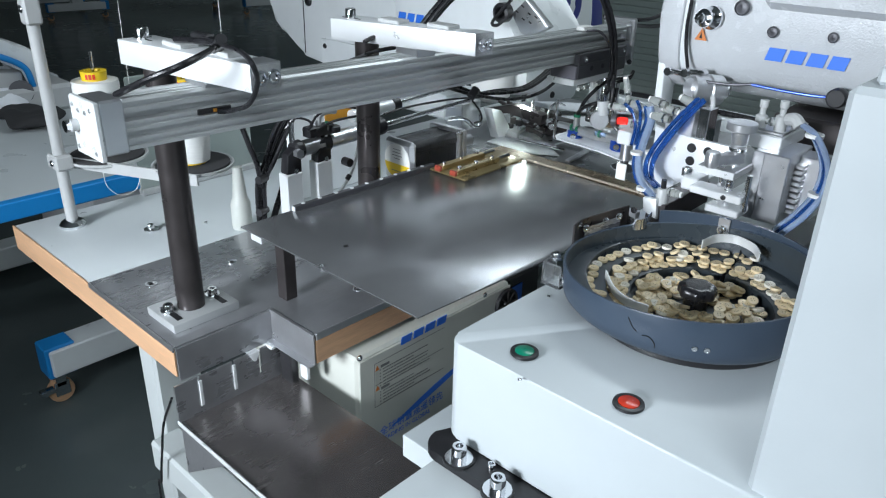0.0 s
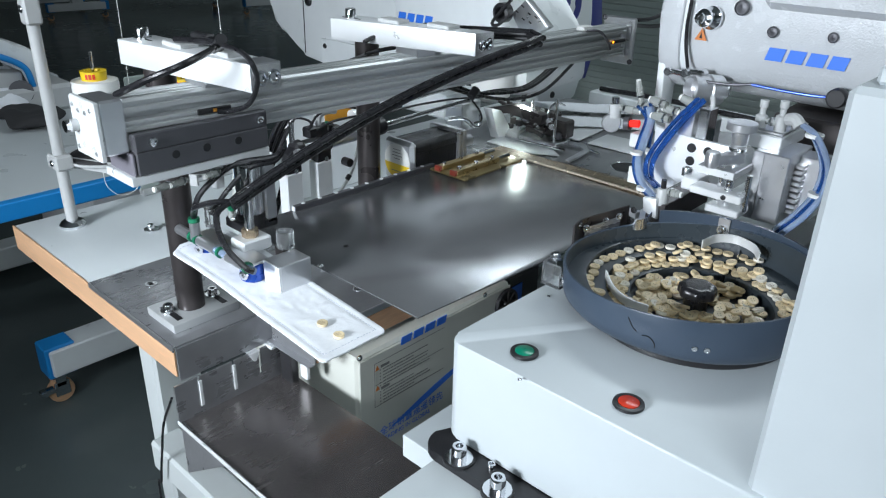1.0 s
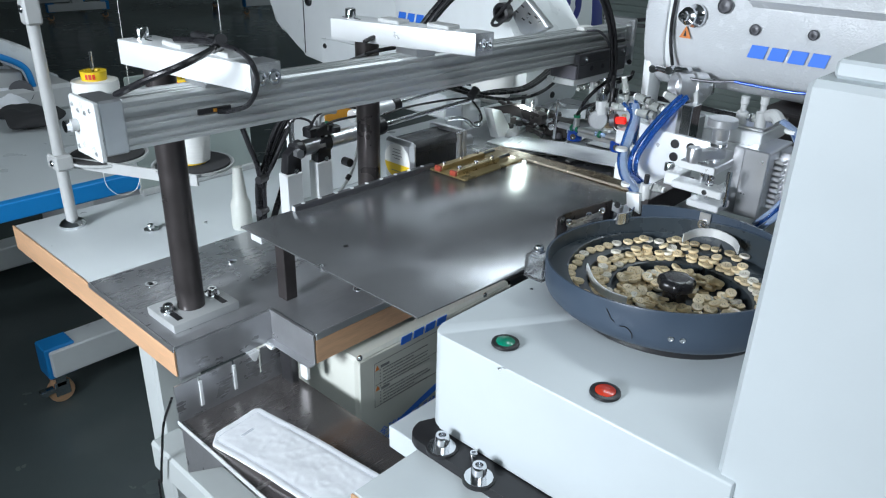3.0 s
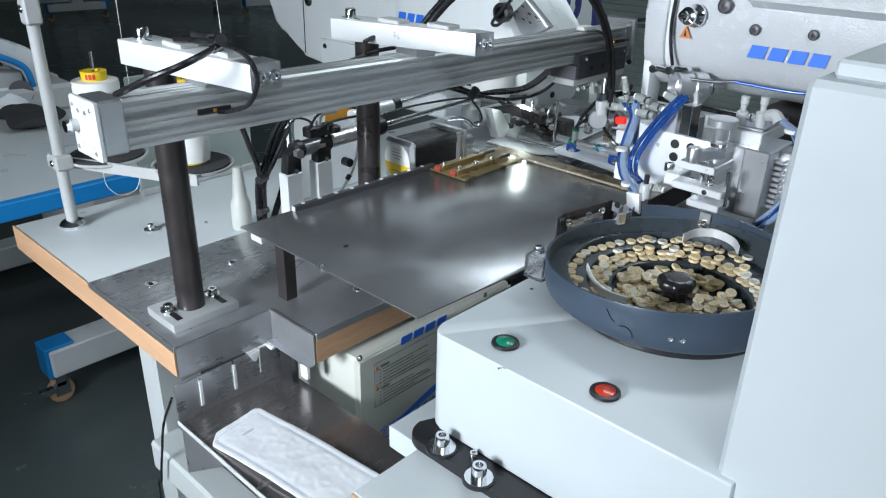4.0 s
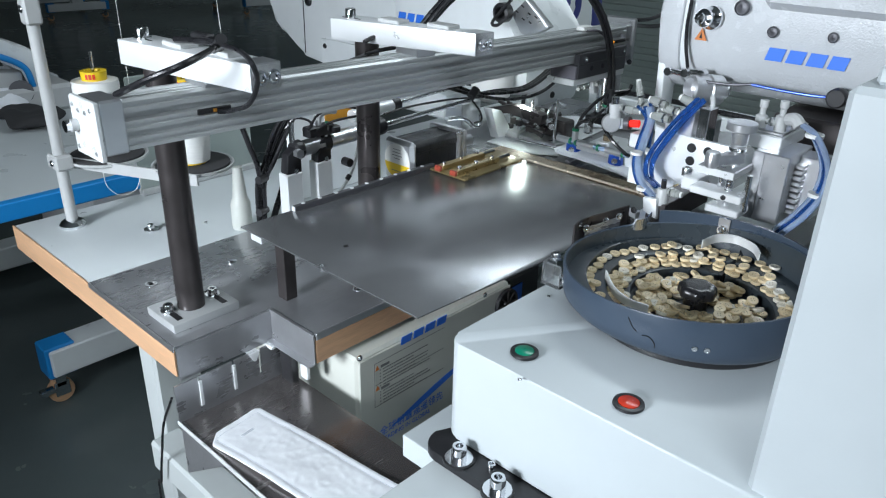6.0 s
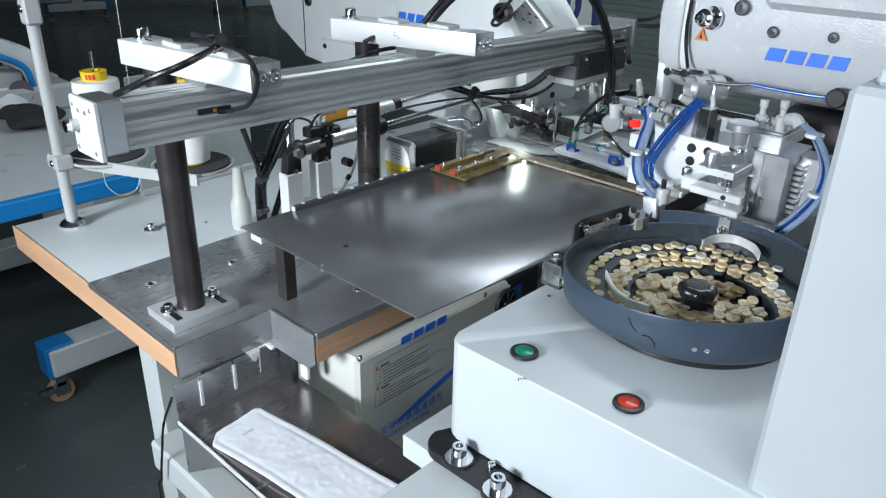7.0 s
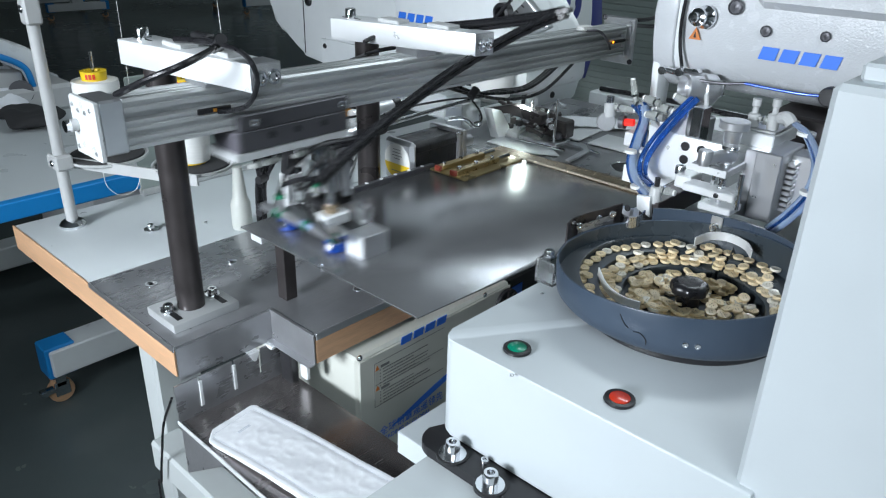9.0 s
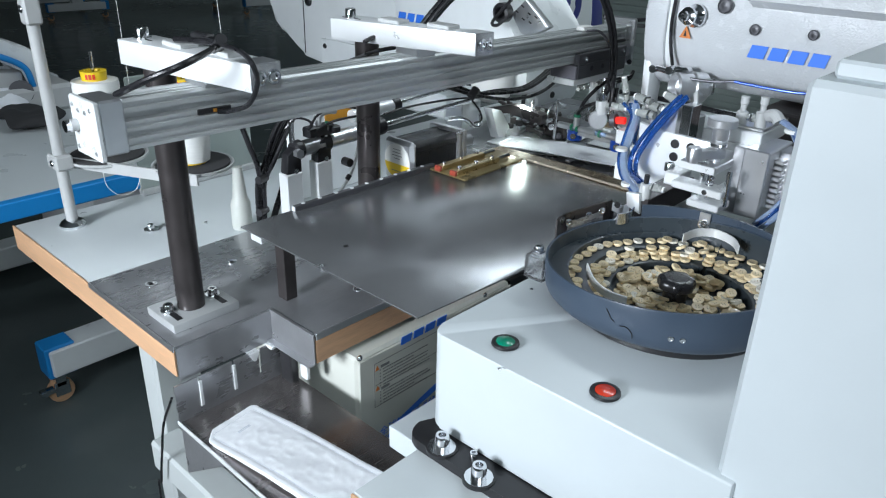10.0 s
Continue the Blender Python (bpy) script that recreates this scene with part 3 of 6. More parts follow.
for p in PADS:
    bm = bmesh.new()
    lathe(bm, p, [(0, -0.004), (0.062, -0.004), (0.065, -0.001), (0.065, 0.002), (0.062, 0.002), (0.06, 0.0), (0, 0.0)], 44)
    dish = part("spool_dish", bm, FITTING, stand)
    bm = bmesh.new()
    lathe(bm, p, [(0, 0.0035), (0.058, 0.0035), (0.059, 0.0), (0.0, 0.0)], 40)
    part("felt_pad", bm, FELT, dish, "black felt pad")
    part("spool_pin", R(p, p + Vector((0, 0, 0.170)), 0.003), CHROME, stand)
    cone = thing("thread_cone", "white sewing thread cone with yellow core on the stand", "thread cone", "thread cones")
    bm = bmesh.new()
    lathe(bm, p, [(0.012, 0.008), (0.0275, 0.008), (0.029, 0.02), (0.0365, 0.118), (0.035, 0.125), (0.014, 0.126)], 40)
    part("thread_winding", bm, THREAD, cone)
    bm = bmesh.new()
    lathe(bm, p, [(0.005, 0.004), (0.022, 0.004), (0.022, 0.009), (0.019, 0.010), (0.019, 0.125), (0.020, 0.140), (0.012, 0.140), (0.011, 0.128)], 32)
    core = part("core", bm, YELLOW, cone, "yellow plastic core")
    bm = bmesh.new()
    for k in range(3):
        a0 = 3.75 + k * 0.28
        c, s_ = math.cos(a0), math.sin(a0)
        v = [bm.verts.new(Vector((p.x, p.y, T + p.z)) + Vector((0.0203 * math.cos(a0 + u), 0.0203 * math.sin(a0 + u), h))) for u, h in ((-0.1, 0.129), (0.1, 0.129), (0.1, 0.137), (-0.1, 0.137))]
        bm.faces.new(v)
    part("print_mark", bm, REDINK, core)
THREADS = []
for p, top in (((0.5141, 1.15, 0.221), (0.5164, 1.15, 0.3727)), ((0.4579, 0.7687, 0.3535), (0.5361, 0.9, 0.3932))):
    q = Vector(p)
    t_ob = thing("sewing_thread", "thin white thread drawn up from the cone", "thread", "running threads")
    bm = hose(bmesh.new(), [(0, 0, -T), (Vector(top) - q) * 0.5 - Vector((0, 0, T)), Vector(top) - q - Vector((0, 0, T))], 0.00045, 5)
    part("strand", bm, THREAD, t_ob)
    THREADS.append((t_ob, Vector((q.x, q.y, q.z + T))))
tl = thing("slack_thread", "slack loop of white thread below the stand", "thread")
part("strand", H([(0.4707, 1.2, 0.0874), (0.4731, 1.2, 0.0571), (0.4939, 1.2, 0.0355), (0.5218, 1.2, 0.0407), (0.5348, 1.2, 0.0725)], 0.0005, 5), THREAD, tl)

bottle = thing("oil_bottle", "white plastic bottle with a narrow neck on the table", "bottle")
bm = bmesh.new()
lathe(bm, (0.612, 1.02, 0.0), [(0, -0.002), (0.0160, -0.002), (0.0170, 0.003), (0.0165, 0.040), (0.0145, 0.047), (0.0120, 0.052), (0.0085, 0.096), (0.0078, 0.104), (0, 0.105)], 28)
part("body", bm, BOTTLE, bottle)

# air cylinder with its bracket posts
unit = thing("air_cylinder_unit", "aluminium air cylinder on two bracket posts with black clamps", "pneumatic cylinder")
for x, z, m in ((0.632, 0.120, 0), (0.690, 0.127, 1)):
    part("bracket_post", B((x - 0.013, x + 0.017, 0.893, 0.915, 0.002, z), bevel=0.0015), WHITEALU, unit)
    part("pivot_block", slab(bmesh.new(), [(x - 0.012, z), (x + 0.016, z), (x + 0.016, z + 0.026), (x + 0.006, z + 0.040), (x - 0.008, z + 0.030)], 0.018, (0, 2), 0.893, 0.002), BLACK, unit)
    bolt(unit, (x + 0.004, 0.893, z + 0.004), (0, -1, 0), r=0.004, h=0.003)
part("pivot_bolt", R((0.640, 0.893, 0.152), (0.640, 0.884, 0.152), 0.0075, seg=6), ALU, unit)
bm = bmesh.new()
lathe(bm, (0.638, 0.902, 0.153), [(0, 0), (0.012, 0), (0.015, 0.004), (0.015, 0.014), (0.012, 0.018), (0, 0.018)], 24, (1, 0, 0.03))
part("rubber_bellows", bm, BLACK, unit)
part("barrel", R((0.655, 0.905, 0.152), (0.80, 0.905, 0.157), 0.0125, seg=28), ALU, unit)
part("barrel_clamp", R((0.695, 0.905, 0.1535), (0.708, 0.905, 0.154), 0.0145, seg=28), BLACK, unit)
part("sensor_block", B((0.665, 0.715, 0.893, 0.912, 0.168, 0.184), bevel=0.002), BLACK, unit)
part("sensor_block", B((0.706, 0.722, 0.886, 0.900, 0.170, 0.181), bevel=0.002), BLACK, unit)
part("elbow_fitting", H([(0.690, 0.905, 0.182), (0.692, 0.904, 0.198), (0.705, 0.902, 0.204), (0.722, 0.9, 0.203)], 0.0062), FITTING, unit)
part("needle_valve", R((0.641, 0.905, 0.165), (0.641, 0.905, 0.196), 0.004, seg=12), CHROME, unit)
part("back_panel", B((0.735, 0.93, 1.05, 1.056, 0.0, 0.21), bevel=0.002), WHITE, unit, "white sheet metal panel")
part("end_cap", R((0.80, 0.905, 0.157), (0.825, 0.905, 0.158), 0.015, seg=24), BLACK, unit)
part("piston_rod", R((0.825, 0.905, 0.158), (1.05, 0.905, 0.165), 0.0045), CHROME, unit)
part("guide_rod", R((0.80, 0.93, 0.178), (1.06, 0.93, 0.19), 0.004), CHROME, unit)
part("second_barrel", R((0.78, 0.93, 0.176), (0.87, 0.93, 0.180), 0.011, seg=24), WHITEALU, unit)
part("second_cap", R((0.87, 0.93, 0.180), (0.885, 0.93, 0.181), 0.0125), BLACK, unit)
fitting(unit, (0.700, 0.898, 0.165), (0.1, -0.1, 1), 0.022, 0.005, GREEN)
fitting(unit, (0.79, 0.898, 0.172), (0.1, -0.1, 1), 0.022, 0.005, GREEN)
part("tag", B((0.745, 0.80, 0.955, 0.957, 0.165, 0.188)), TAGORANGE, unit, "orange warning tag")
part("knob_screw", R((0.733, 0.895, 0.118), (0.733, 0.88, 0.118), 0.007, seg=14), BLACK, unit)
loop = thing("cable_bundle", "black cables tied in a bundle behind the rail", "cable", "loose cables")
part("cable", H([(0.6572, 0.93, 0.2068), (0.6317, 0.93, 0.1744), (0.6119, 0.93, 0.1365), (0.5949, 0.93, 0.1068), (0.5915, 0.93, 0.0705), (0.5906, 0.93, 0.0385)], 0.0033), CABLE, loop)
part("cable", H([(0.6691, 0.935, 0.2038), (0.6443, 0.935, 0.1709), (0.6218, 0.935, 0.133), (0.6031, 0.935, 0.1034), (0.5997, 0.935, 0.0669), (0.5979, 0.935, 0.0348)], 0.0033), CABLE, loop)
part("cable", H([(0.6686, 0.925, 0.2059), (0.6448, 0.925, 0.1729), (0.6204, 0.925, 0.1358), (0.6007, 0.925, 0.1067), (0.5974, 0.925, 0.0704), (0.5947, 0.925, 0.0388)], 0.0033), CABLE, loop)
part("cable", H([(0.6506, 0.93, 0.208), (0.6244, 0.93, 0.1758), (0.6067, 0.93, 0.1376), (0.5909, 0.93, 0.1078), (0.5875, 0.93, 0.0716), (0.5873, 0.93, 0.0394)], 0.0033), CABLE, loop)
part("cable", H([(0.6693, 0.94, 0.2028), (0.644, 0.94, 0.1698), (0.6225, 0.94, 0.1317), (0.6043, 0.94, 0.1018), (0.6009, 0.94, 0.0651), (0.5994, 0.94, 0.0328)], 0.0033), CABLE, loop)
part("cable", H([(0.5683, 0.928, 0.2074), (0.5798, 0.928, 0.1703), (0.5912, 0.928, 0.1353), (0.5959, 0.928, 0.0997)], 0.0042), CABLE, loop)
part("cable", H([(0.6496, 0.94, 0.1116), (0.6385, 0.94, 0.081), (0.6266, 0.94, 0.0552), (0.616, 0.94, 0.0319)], 0.0030), CABLE, loop)
part("cable", H([(0.6549, 0.94, 0.1103), (0.6438, 0.94, 0.0797), (0.6319, 0.94, 0.0538), (0.6212, 0.94, 0.0303)], 0.0030), CABLE, loop)
part("cable_tie", R((0.5871, 0.922, 0.1125), (0.6051, 0.928, 0.1125), 0.0062), BLACK, loop)
part("cable_tie", R((0.5833, 0.922, 0.0607), (0.6013, 0.928, 0.0607), 0.0062), BLACK, loop)
arcs = thing("air_hoses", "thin black air hoses arching over the cylinder", "hose", "loose cables")
part("hose", H([(0.6408, 0.92, 0.1837), (0.6524, 0.91, 0.1994), (0.6719, 0.9, 0.1935), (0.6753, 0.9, 0.1778)], 0.002), CABLE, arcs)
part("hose", H([(0.6604, 0.89, 0.1828), (0.6831, 0.89, 0.205), (0.7301, 0.9, 0.2057), (0.7707, 0.9, 0.197)], 0.002), CABLE, arcs)
part("hose", H([(0.6763, 0.89, 0.1798), (0.7098, 0.89, 0.1887), (0.7703, 0.9, 0.185)], 0.002), CABLE, arcs)
part("hose", H([(0.8261, 0.9, 0.1781), (0.8925, 0.9, 0.1805), (0.994, 0.9, 0.1762), (1.091, 0.9, 0.1652)], 0.002), CABLE, arcs)
part("hose", H([(0.7454, 0.93, 0.0464), (0.7739, 0.93, 0.075), (0.7903, 0.93, 0.1118), (0.7962, 0.93, 0.1404)], 0.0028), FITTING, arcs, "grey air hose")
part("hose_tie", R((0.7621, 0.925, 0.0711), (0.7685, 0.925, 0.0776), 0.0042), BLACK, arcs)
swag = thing("cable_bundle", "black cables hanging in a swag below the rail", "cable", "loose cables")
for k in range(4):
    o = 0.006 * k
    part("cable", H([(0.8494, 0.8, 0.241), (0.9396, 0.8, 0.2109), (1.041, 0.8, 0.1871), (1.134, 0.8, 0.1872), (1.211, 0.8, 0.2189), (1.254, 0.8, 0.2481)] if k == 0 else
                    [(0.867, 0.80 + o, 0.2447 + 0.3 * o), (0.9385, 0.80 + o, 0.2176 - 0.4 * o), (1.0215, 0.80 + o, 0.199 + 0.2 * o), (1.1053, 0.80 + o, 0.1985), (1.1826, 0.80 + o, 0.226), (1.2255, 0.80 + o, 0.2560)], 0.0030), CABLE, swag)
part("cable_tie", R((0.9181, 0.79, 0.2123), (0.9316, 0.79, 0.2233), 0.0075), BLACK, swag)

# panel added to fill a pale grey area behind the rail
guard = thing("rear_guard_panel", "grey-green panel standing behind the table", "panel")
part("panel", B((0.56, 0.80, 1.268, 1.274, 0.0, 0.215), bevel=0.002), SHUTTER, guard)
part("foot_rail", B((0.56, 0.80, 1.262, 1.280, -0.002, 0.010), bevel=0.002), FITTING, guard)

# stepper motor
motor = thing("stepper_motor", "black stepper motor with round white and yellow label", "motor")
part("rear_flange", B((0.775, 0.790, 0.80, 0.866, 0.098, 0.168), bevel=0.006), ALU, motor)
oct_ = [(0.810, 0.101), (0.856, 0.101), (0.863, 0.108), (0.863, 0.158), (0.856, 0.165), (0.848, 0.165), (0.846, 0.1632), (0.820, 0.1632), (0.818, 0.165), (0.810, 0.165), (0.803, 0.158), (0.803, 0.150), (0.8048, 0.148), (0.8048, 0.118), (0.803, 0.116), (0.803, 0.108)]
part("stator", slab(bmesh.new(), oct_, 0.094, (1, 2), 0.790, 0.0006), LAMSTACK, motor, "black laminated stator")
part("front_flange", B((0.884, 0.894, 0.798, 0.868, 0.096, 0.170), bevel=0.002), ALU, motor)
part("mount_plate", B((0.8942, 0.902, 0.797, 0.869, 0.06, 0.168), bevel=0.001), ALU, motor)
part("coupling", R((0.905, 0.833, 0.134), (0.95, 0.833, 0.134), 0.010), ALU, motor)
bm = bmesh.new()
lathe(bm, (0.775, 0.833, 0.133), [(0, 0.0006), (0.029, 0.0006), (0.029, 0)], 32, (-1, 0, 0))
lab = part("round_label", bm, PAPER, motor, "round white label")
arc = [(0.833 + 0.0285 * math.cos(a), 0.133 + 0.0285 * math.sin(a)) for a in [math.pi + 0.15 + (math.pi - 0.3) * i / 14 for i in range(15)]]
part("yellow_field", slab(bmesh.new(), arc, -0.0004, (1, 2), 0.7743), YELLOW, lab)
bm = bmesh.new()
for k, w in ((0, 0.016), (1, 0.02), (2, 0.022), (3, 0.013)):
    cube(bm, 0.7738, 0.7743, 0.833 - w / 2, 0.833 + w / 2, 0.152 - k * 0.005, 0.1528 - k * 0.005)
cube(bm, 0.7735, 0.7738, 0.823, 0.845, 0.1165, 0.1175)
part("label_lines", bm, GREYPRINT, lab)
part("red_mark", B((0.7733, 0.7738, 0.824, 0.838, 0.110, 0.113)), REDINK, lab)
for dz in (0.164, 0.102):
    bolt(motor, (0.884, 0.804, dz), (-1, 0, 0), r=0.003, h=0.003)

motor.location = (0.0087, -0.0093, -0.0095)

# brass guide plate
guide = thing("brass_guide", "brass guide plate with two clamp bars on the sheet", "guide plate")
part("plate", slab(bmesh.new(), [(0.808, 0.700), (0.955, 0.702), (0.962, 0.775), (0.808, 0.775)], 0.003, (0, 1), 0.1155, 0.0006), BRASS, guide)
for y in (0.725, 0.757):
    part("clamp_bar", B((0.812, 0.915, y - 0.006, y + 0.006, 0.1185, 0.1265), bevel=0.0008), BRASS, guide)
    part("red_cap", B((0.806, 0.8118, y - 0.0062, y + 0.0062, 0.1185, 0.1268), bevel=0.001), REDCAP, guide, "red end cap")
    part("slide_rod", R((0.915, y, 0.1225), (0.945, y, 0.1225), 0.003), CHROME, guide)
    for x in (0.822, 0.862, 0.902):
        bolt(guide, (x, y, 0.1265), r=0.0035, h=0.004)

# bed of the buttonhole machine with its feed plates
bed = thing("machine_bed", "dark steel machine bed with feed plates and a round hole", "machine bed")
part("bed_plate", slab(bmesh.new(), [(0.967, 0.47), (1.42, 0.44), (1.60, 0.60), (1.60, 1.05), (1.02, 1.05), (0.967, 0.79)], 0.012, (0, 1), 0.044, 0.001), COVER, bed)
part("bed_casting", B((1.00, 1.55, 0.50, 1.05, 0.0, 0.044), bevel=0.004), WHITE, bed)
part("bronze_strip", B((0.968, 1.0, 0.47, 0.785, 0.056, 0.1135), bevel=0.0006), BRONZE, bed)
bm = bmesh.new()
lathe(bm, (1.2178, 0.6507, 0.0562), [(0.029, 0), (0.029, 0.0006), (0.0255, 0.0008), (0.0250, 0.0002), (0, 0.0002)], 32)
part("round_hole", bm, BLACK, bed)
bm = bmesh.new()
lathe(bm, (1.2178, 0.6507, 0.0564), [(0.0285, 0), (0.0300, 0.0012), (0.0315, 0)], 32)
part("hole_rim", bm, CHROME, bed)
part("throat_plate", slab(bmesh.new(), [(1.1415, 0.9330), (1.2136, 0.9343), (1.2017, 0.8159), (1.1715, 0.7740), (1.1502, 0.8128), (1.1386, 0.8430)], 0.002, (0, 1), 0.0585, 0.0005), WHITEALU, bed, "bright lit throat plate")
part("feed_frame", slab(bmesh.new(), [(1.2482, 0.9544), (1.2600, 0.7715), (1.2294, 0.7435), (1.1436, 0.7316), (1.1457, 0.7434), (1.2273, 0.7553), (1.2391, 0.7698), (1.2262, 0.9446)], 0.004, (0, 1), 0.0612, 0.0006), ALU, bed)
part("feed_bar", slab(bmesh.new(), [(1.1981, 0.9298), (1.2057, 0.7849), (1.1933, 0.7763), (1.1833, 0.9209)], 0.004, (0, 1), 0.0612, 0.0006), CHROME, bed)
part("side_plate", slab(bmesh.new(), [(1.3217, 0.8721), (1.4220, 0.8430), (1.4094, 0.8176), (1.2883, 0.8062), (1.2868, 0.8406)], 0.0025, (0, 1), 0.058, 0.0005), WHITEALU, bed)
part("side_plate", slab(bmesh.new(), [(1.2878, 0.7851), (1.3735, 0.7910), (1.3794, 0.6549), (1.2907, 0.6752)], 0.0025, (0, 1), 0.058, 0.0005), WHITEALU, bed)
part("link_plate", slab(bmesh.new(), [(1.2479, 0.7553), (1.2415, 0.7262), (1.2320, 0.7202), (1.2350, 0.7469)], 0.003, (0, 1), 0.060, 0.0005), CHROME, bed)
part("guide_block", slab(bmesh.new(), [(1.2298, 0.9401), (1.2386, 0.9091), (1.1917, 0.8951), (1.1922, 0.9223)], 0.016, (0, 1), 0.0585, 0.001), FITTING, bed)
part("front_lip", slab(bmesh.new(), [(1.1464, 0.7627), (1.1530, 0.6129), (1.1362, 0.5805), (1.1208, 0.5717), (1.1013, 0.7631)], 0.0015, (0, 1), 0.0565, 0.0003), BRONZE, bed)
rear = thing("rear_beam", "pale painted beam behind the machine bed", "beam")
part("beam", B((1.62, 1.70, 0.2, 1.0, 0.045, 0.080), bevel=0.003), WHITE, rear)
part("cable", H([(1.64, 0.98, 0.086), (1.64, 0.8, 0.090), (1.64, 0.6, 0.086), (1.64, 0.4, 0.086)], 0.006), CABLE, rear)

# ---- buttonhole machine ----
mach = thing("buttonhole_machine", "white buttonhole sewing machine with blue printed logo shapes", "sewing machine")
part("pillar", slab(bmesh.new(), [(1.645, 0.62), (1.638, 0.27), (1.630, 0.225), (1.595, 0.198), (1.525, 0.185), (1.515, 0.150), (1.15, 0.11), (1.15, 0.62)], 0.24, (1, 2), 1.12, 0.012), WHITE, mach)
part("cover_seam", B((1.1185, 1.1205, 1.4995, 1.5015, 0.16, 0.60)), DARKGREY, mach)
part("hatch", B((1.1165, 1.1202, 1.28, 1.435, 0.112, 0.205), bevel=0.0015), WHITE, mach)
for p in ((1.1165, 1.42, 0.188), (1.1165, 1.295, 0.178)):
    screw(mach, p, (-1, 0, 0), 0.006, BLACK)
screw(mach, (1.118, 1.477, 0.283), (-1, 0, 0), 0.011, BLACK)
part("arm", slab(bmesh.new(), [(1.155, 0.62), (1.155, 0.20), (0.98, 0.185), (0.86, 0.175), (0.802, 0.185), (0.802, 0.27), (0.89, 0.335), (0.95, 0.42), (0.96, 0.62)], 0.20, (1, 2), 1.085, 0.016), WHITE, mach)
lo = (1.085, 1.14, 0.2787)
part("printed_logo", skew_logo(bmesh.new(), (1.0852, lo[1], lo[2] - 0.004), 0.095, 0.024, (0, -1, 0), (-1, 0, 0)), BLUEPRINT, mach, "blue printed logo shapes")
bm = bmesh.new()
lathe(bm, (1.06, 0.8615, 0.2228), [(0, -0.055), (0.02, -0.052), (0.034, -0.042), (0.040, -0.02), (0.040, 0.03), (0.03, 0.05), (0, 0.05)], 28)
part("lamp_housing", bm, PAPER, mach, "smooth white rounded housing")
part("take_up_guard", slab(bmesh.new(), [(1.07, 0.8345, 0.3272)[1:], (1.07, 0.8058, 0.3536)[1:], (1.07, 0.754, 0.3128)[1:], (1.07, 0.794, 0.2908)[1:], (1.07, 0.8132, 0.298)[1:]], 0.02, (1, 2), 1.07, 0.002), ALU, mach, "slotted metal guard")
for row, col in ((0, 0), (0, 1), (0, 2), (1, 0), (1, 1), (1, 2)):
    gy, gz = 0.826 - col * 0.015 - row * 0.012, 0.333 - col * 0.0075 + row * 0.010 - 0.012 * (col == 1) * 0.3
    part("guard_slot", slab(bmesh.new(), [(gy, gz), (gy - 0.006, gz - 0.003), (gy - 0.0072, gz - 0.0012), (gy - 0.0012, gz + 0.0018)], -0.0006, (1, 2), 1.0699), BLACK, mach)
bm = bmesh.new()
lathe(bm, (1.06, 0.8394, 0.3303), [(0.017, 0), (0.017, 0.015), (0.010, 0.017), (0.010, 0.006), (0, 0.006)], 24, (-1, 0, 0))
part("tension_ring", bm, BLACK, mach)
part("cable", H([(1.045, 0.8233, 0.3256), (1.04, 0.8407, 0.3099), (1.04, 0.8513, 0.3153), (1.04, 0.813, 0.3548)], 0.003), CABLE, mach)
# body moved behind the rail and enlarged about the eye, keeping its view
AWAY = Matrix.Translation(EYE) @ Matrix.Scale(1.165, 4) @ Matrix.Translation(-EYE)
for o in mach.children:
    o.data.transform(AWAY)
body_parts = set(mach.children)
# end face of the arm, with its plate, badge and stripe
part("needle_head", slab(bmesh.new(), [(1.2919, 0.3925), (1.4571, 0.3867), (1.4720, 0.2686), (1.4631, 0.1854), (1.4312, 0.1107), (1.4122, 0.1033), (1.3132, 0.1031), (1.2914, 0.1129), (1.2751, 0.2060), (1.3031, 0.2604)], 0.030, (0, 2), 0.920, 0.004), WHITE, mach)
part("navy_stripe", slab(bmesh.new(), [(1.4617, 0.3858), (1.5048, 0.3843), (1.5324, 0.2560), (1.4842, 0.1427), (1.4561, 0.1440), (1.4770, 0.1924), (1.4916, 0.2596)], 0.022, (0, 2), 0.930, 0.002), NAVY, mach, "navy blue stripe")
part("head_seam", B((1.2755, 1.2835, 0.948, 0.953, 0.11, 0.45)), BLACK, mach)
for p in ((1.341, 0.92, 0.1272), (1.2584, 0.935, 0.1373), (1.394, 0.92, 0.2097)):
    bm = bmesh.new()
    lathe(bm, p, [(0, 0.0012), (0.0055, 0.0012), (0.0065, 0.0022), (0.0075, 0)], 18, (0, -1, 0))
    part("screw_hole", bm, BLACK, mach)
bm = bmesh.new()
bc = Vector((1.3873, 0.92, 0.3106))
for side in (-1, 1):
    ring = [(bc.x + side * 0.033 * math.sin(0.20 + i / 10 * 2.45), bc.z + 0.036 * math.cos(0.20 + i / 10 * 2.45)) for i in range(11)]
    inner = [(bc.x + side * 0.004, bc.z - 0.020), (bc.x + side * 0.013, bc.z - 0.004), (bc.x + side * 0.009, bc.z + 0.004), (bc.x + side * 0.011, bc.z + 0.024)]
    slab(bm, ring + inner, -0.001, (0, 2), 0.9198)
part("badge", bm, NAVY, mach, "navy blue round badge")
part("machine_foot", B((1.36, 1.50, 1.25, 1.60, -0.002, 0.06), bevel=0.006), WHITE, mach)
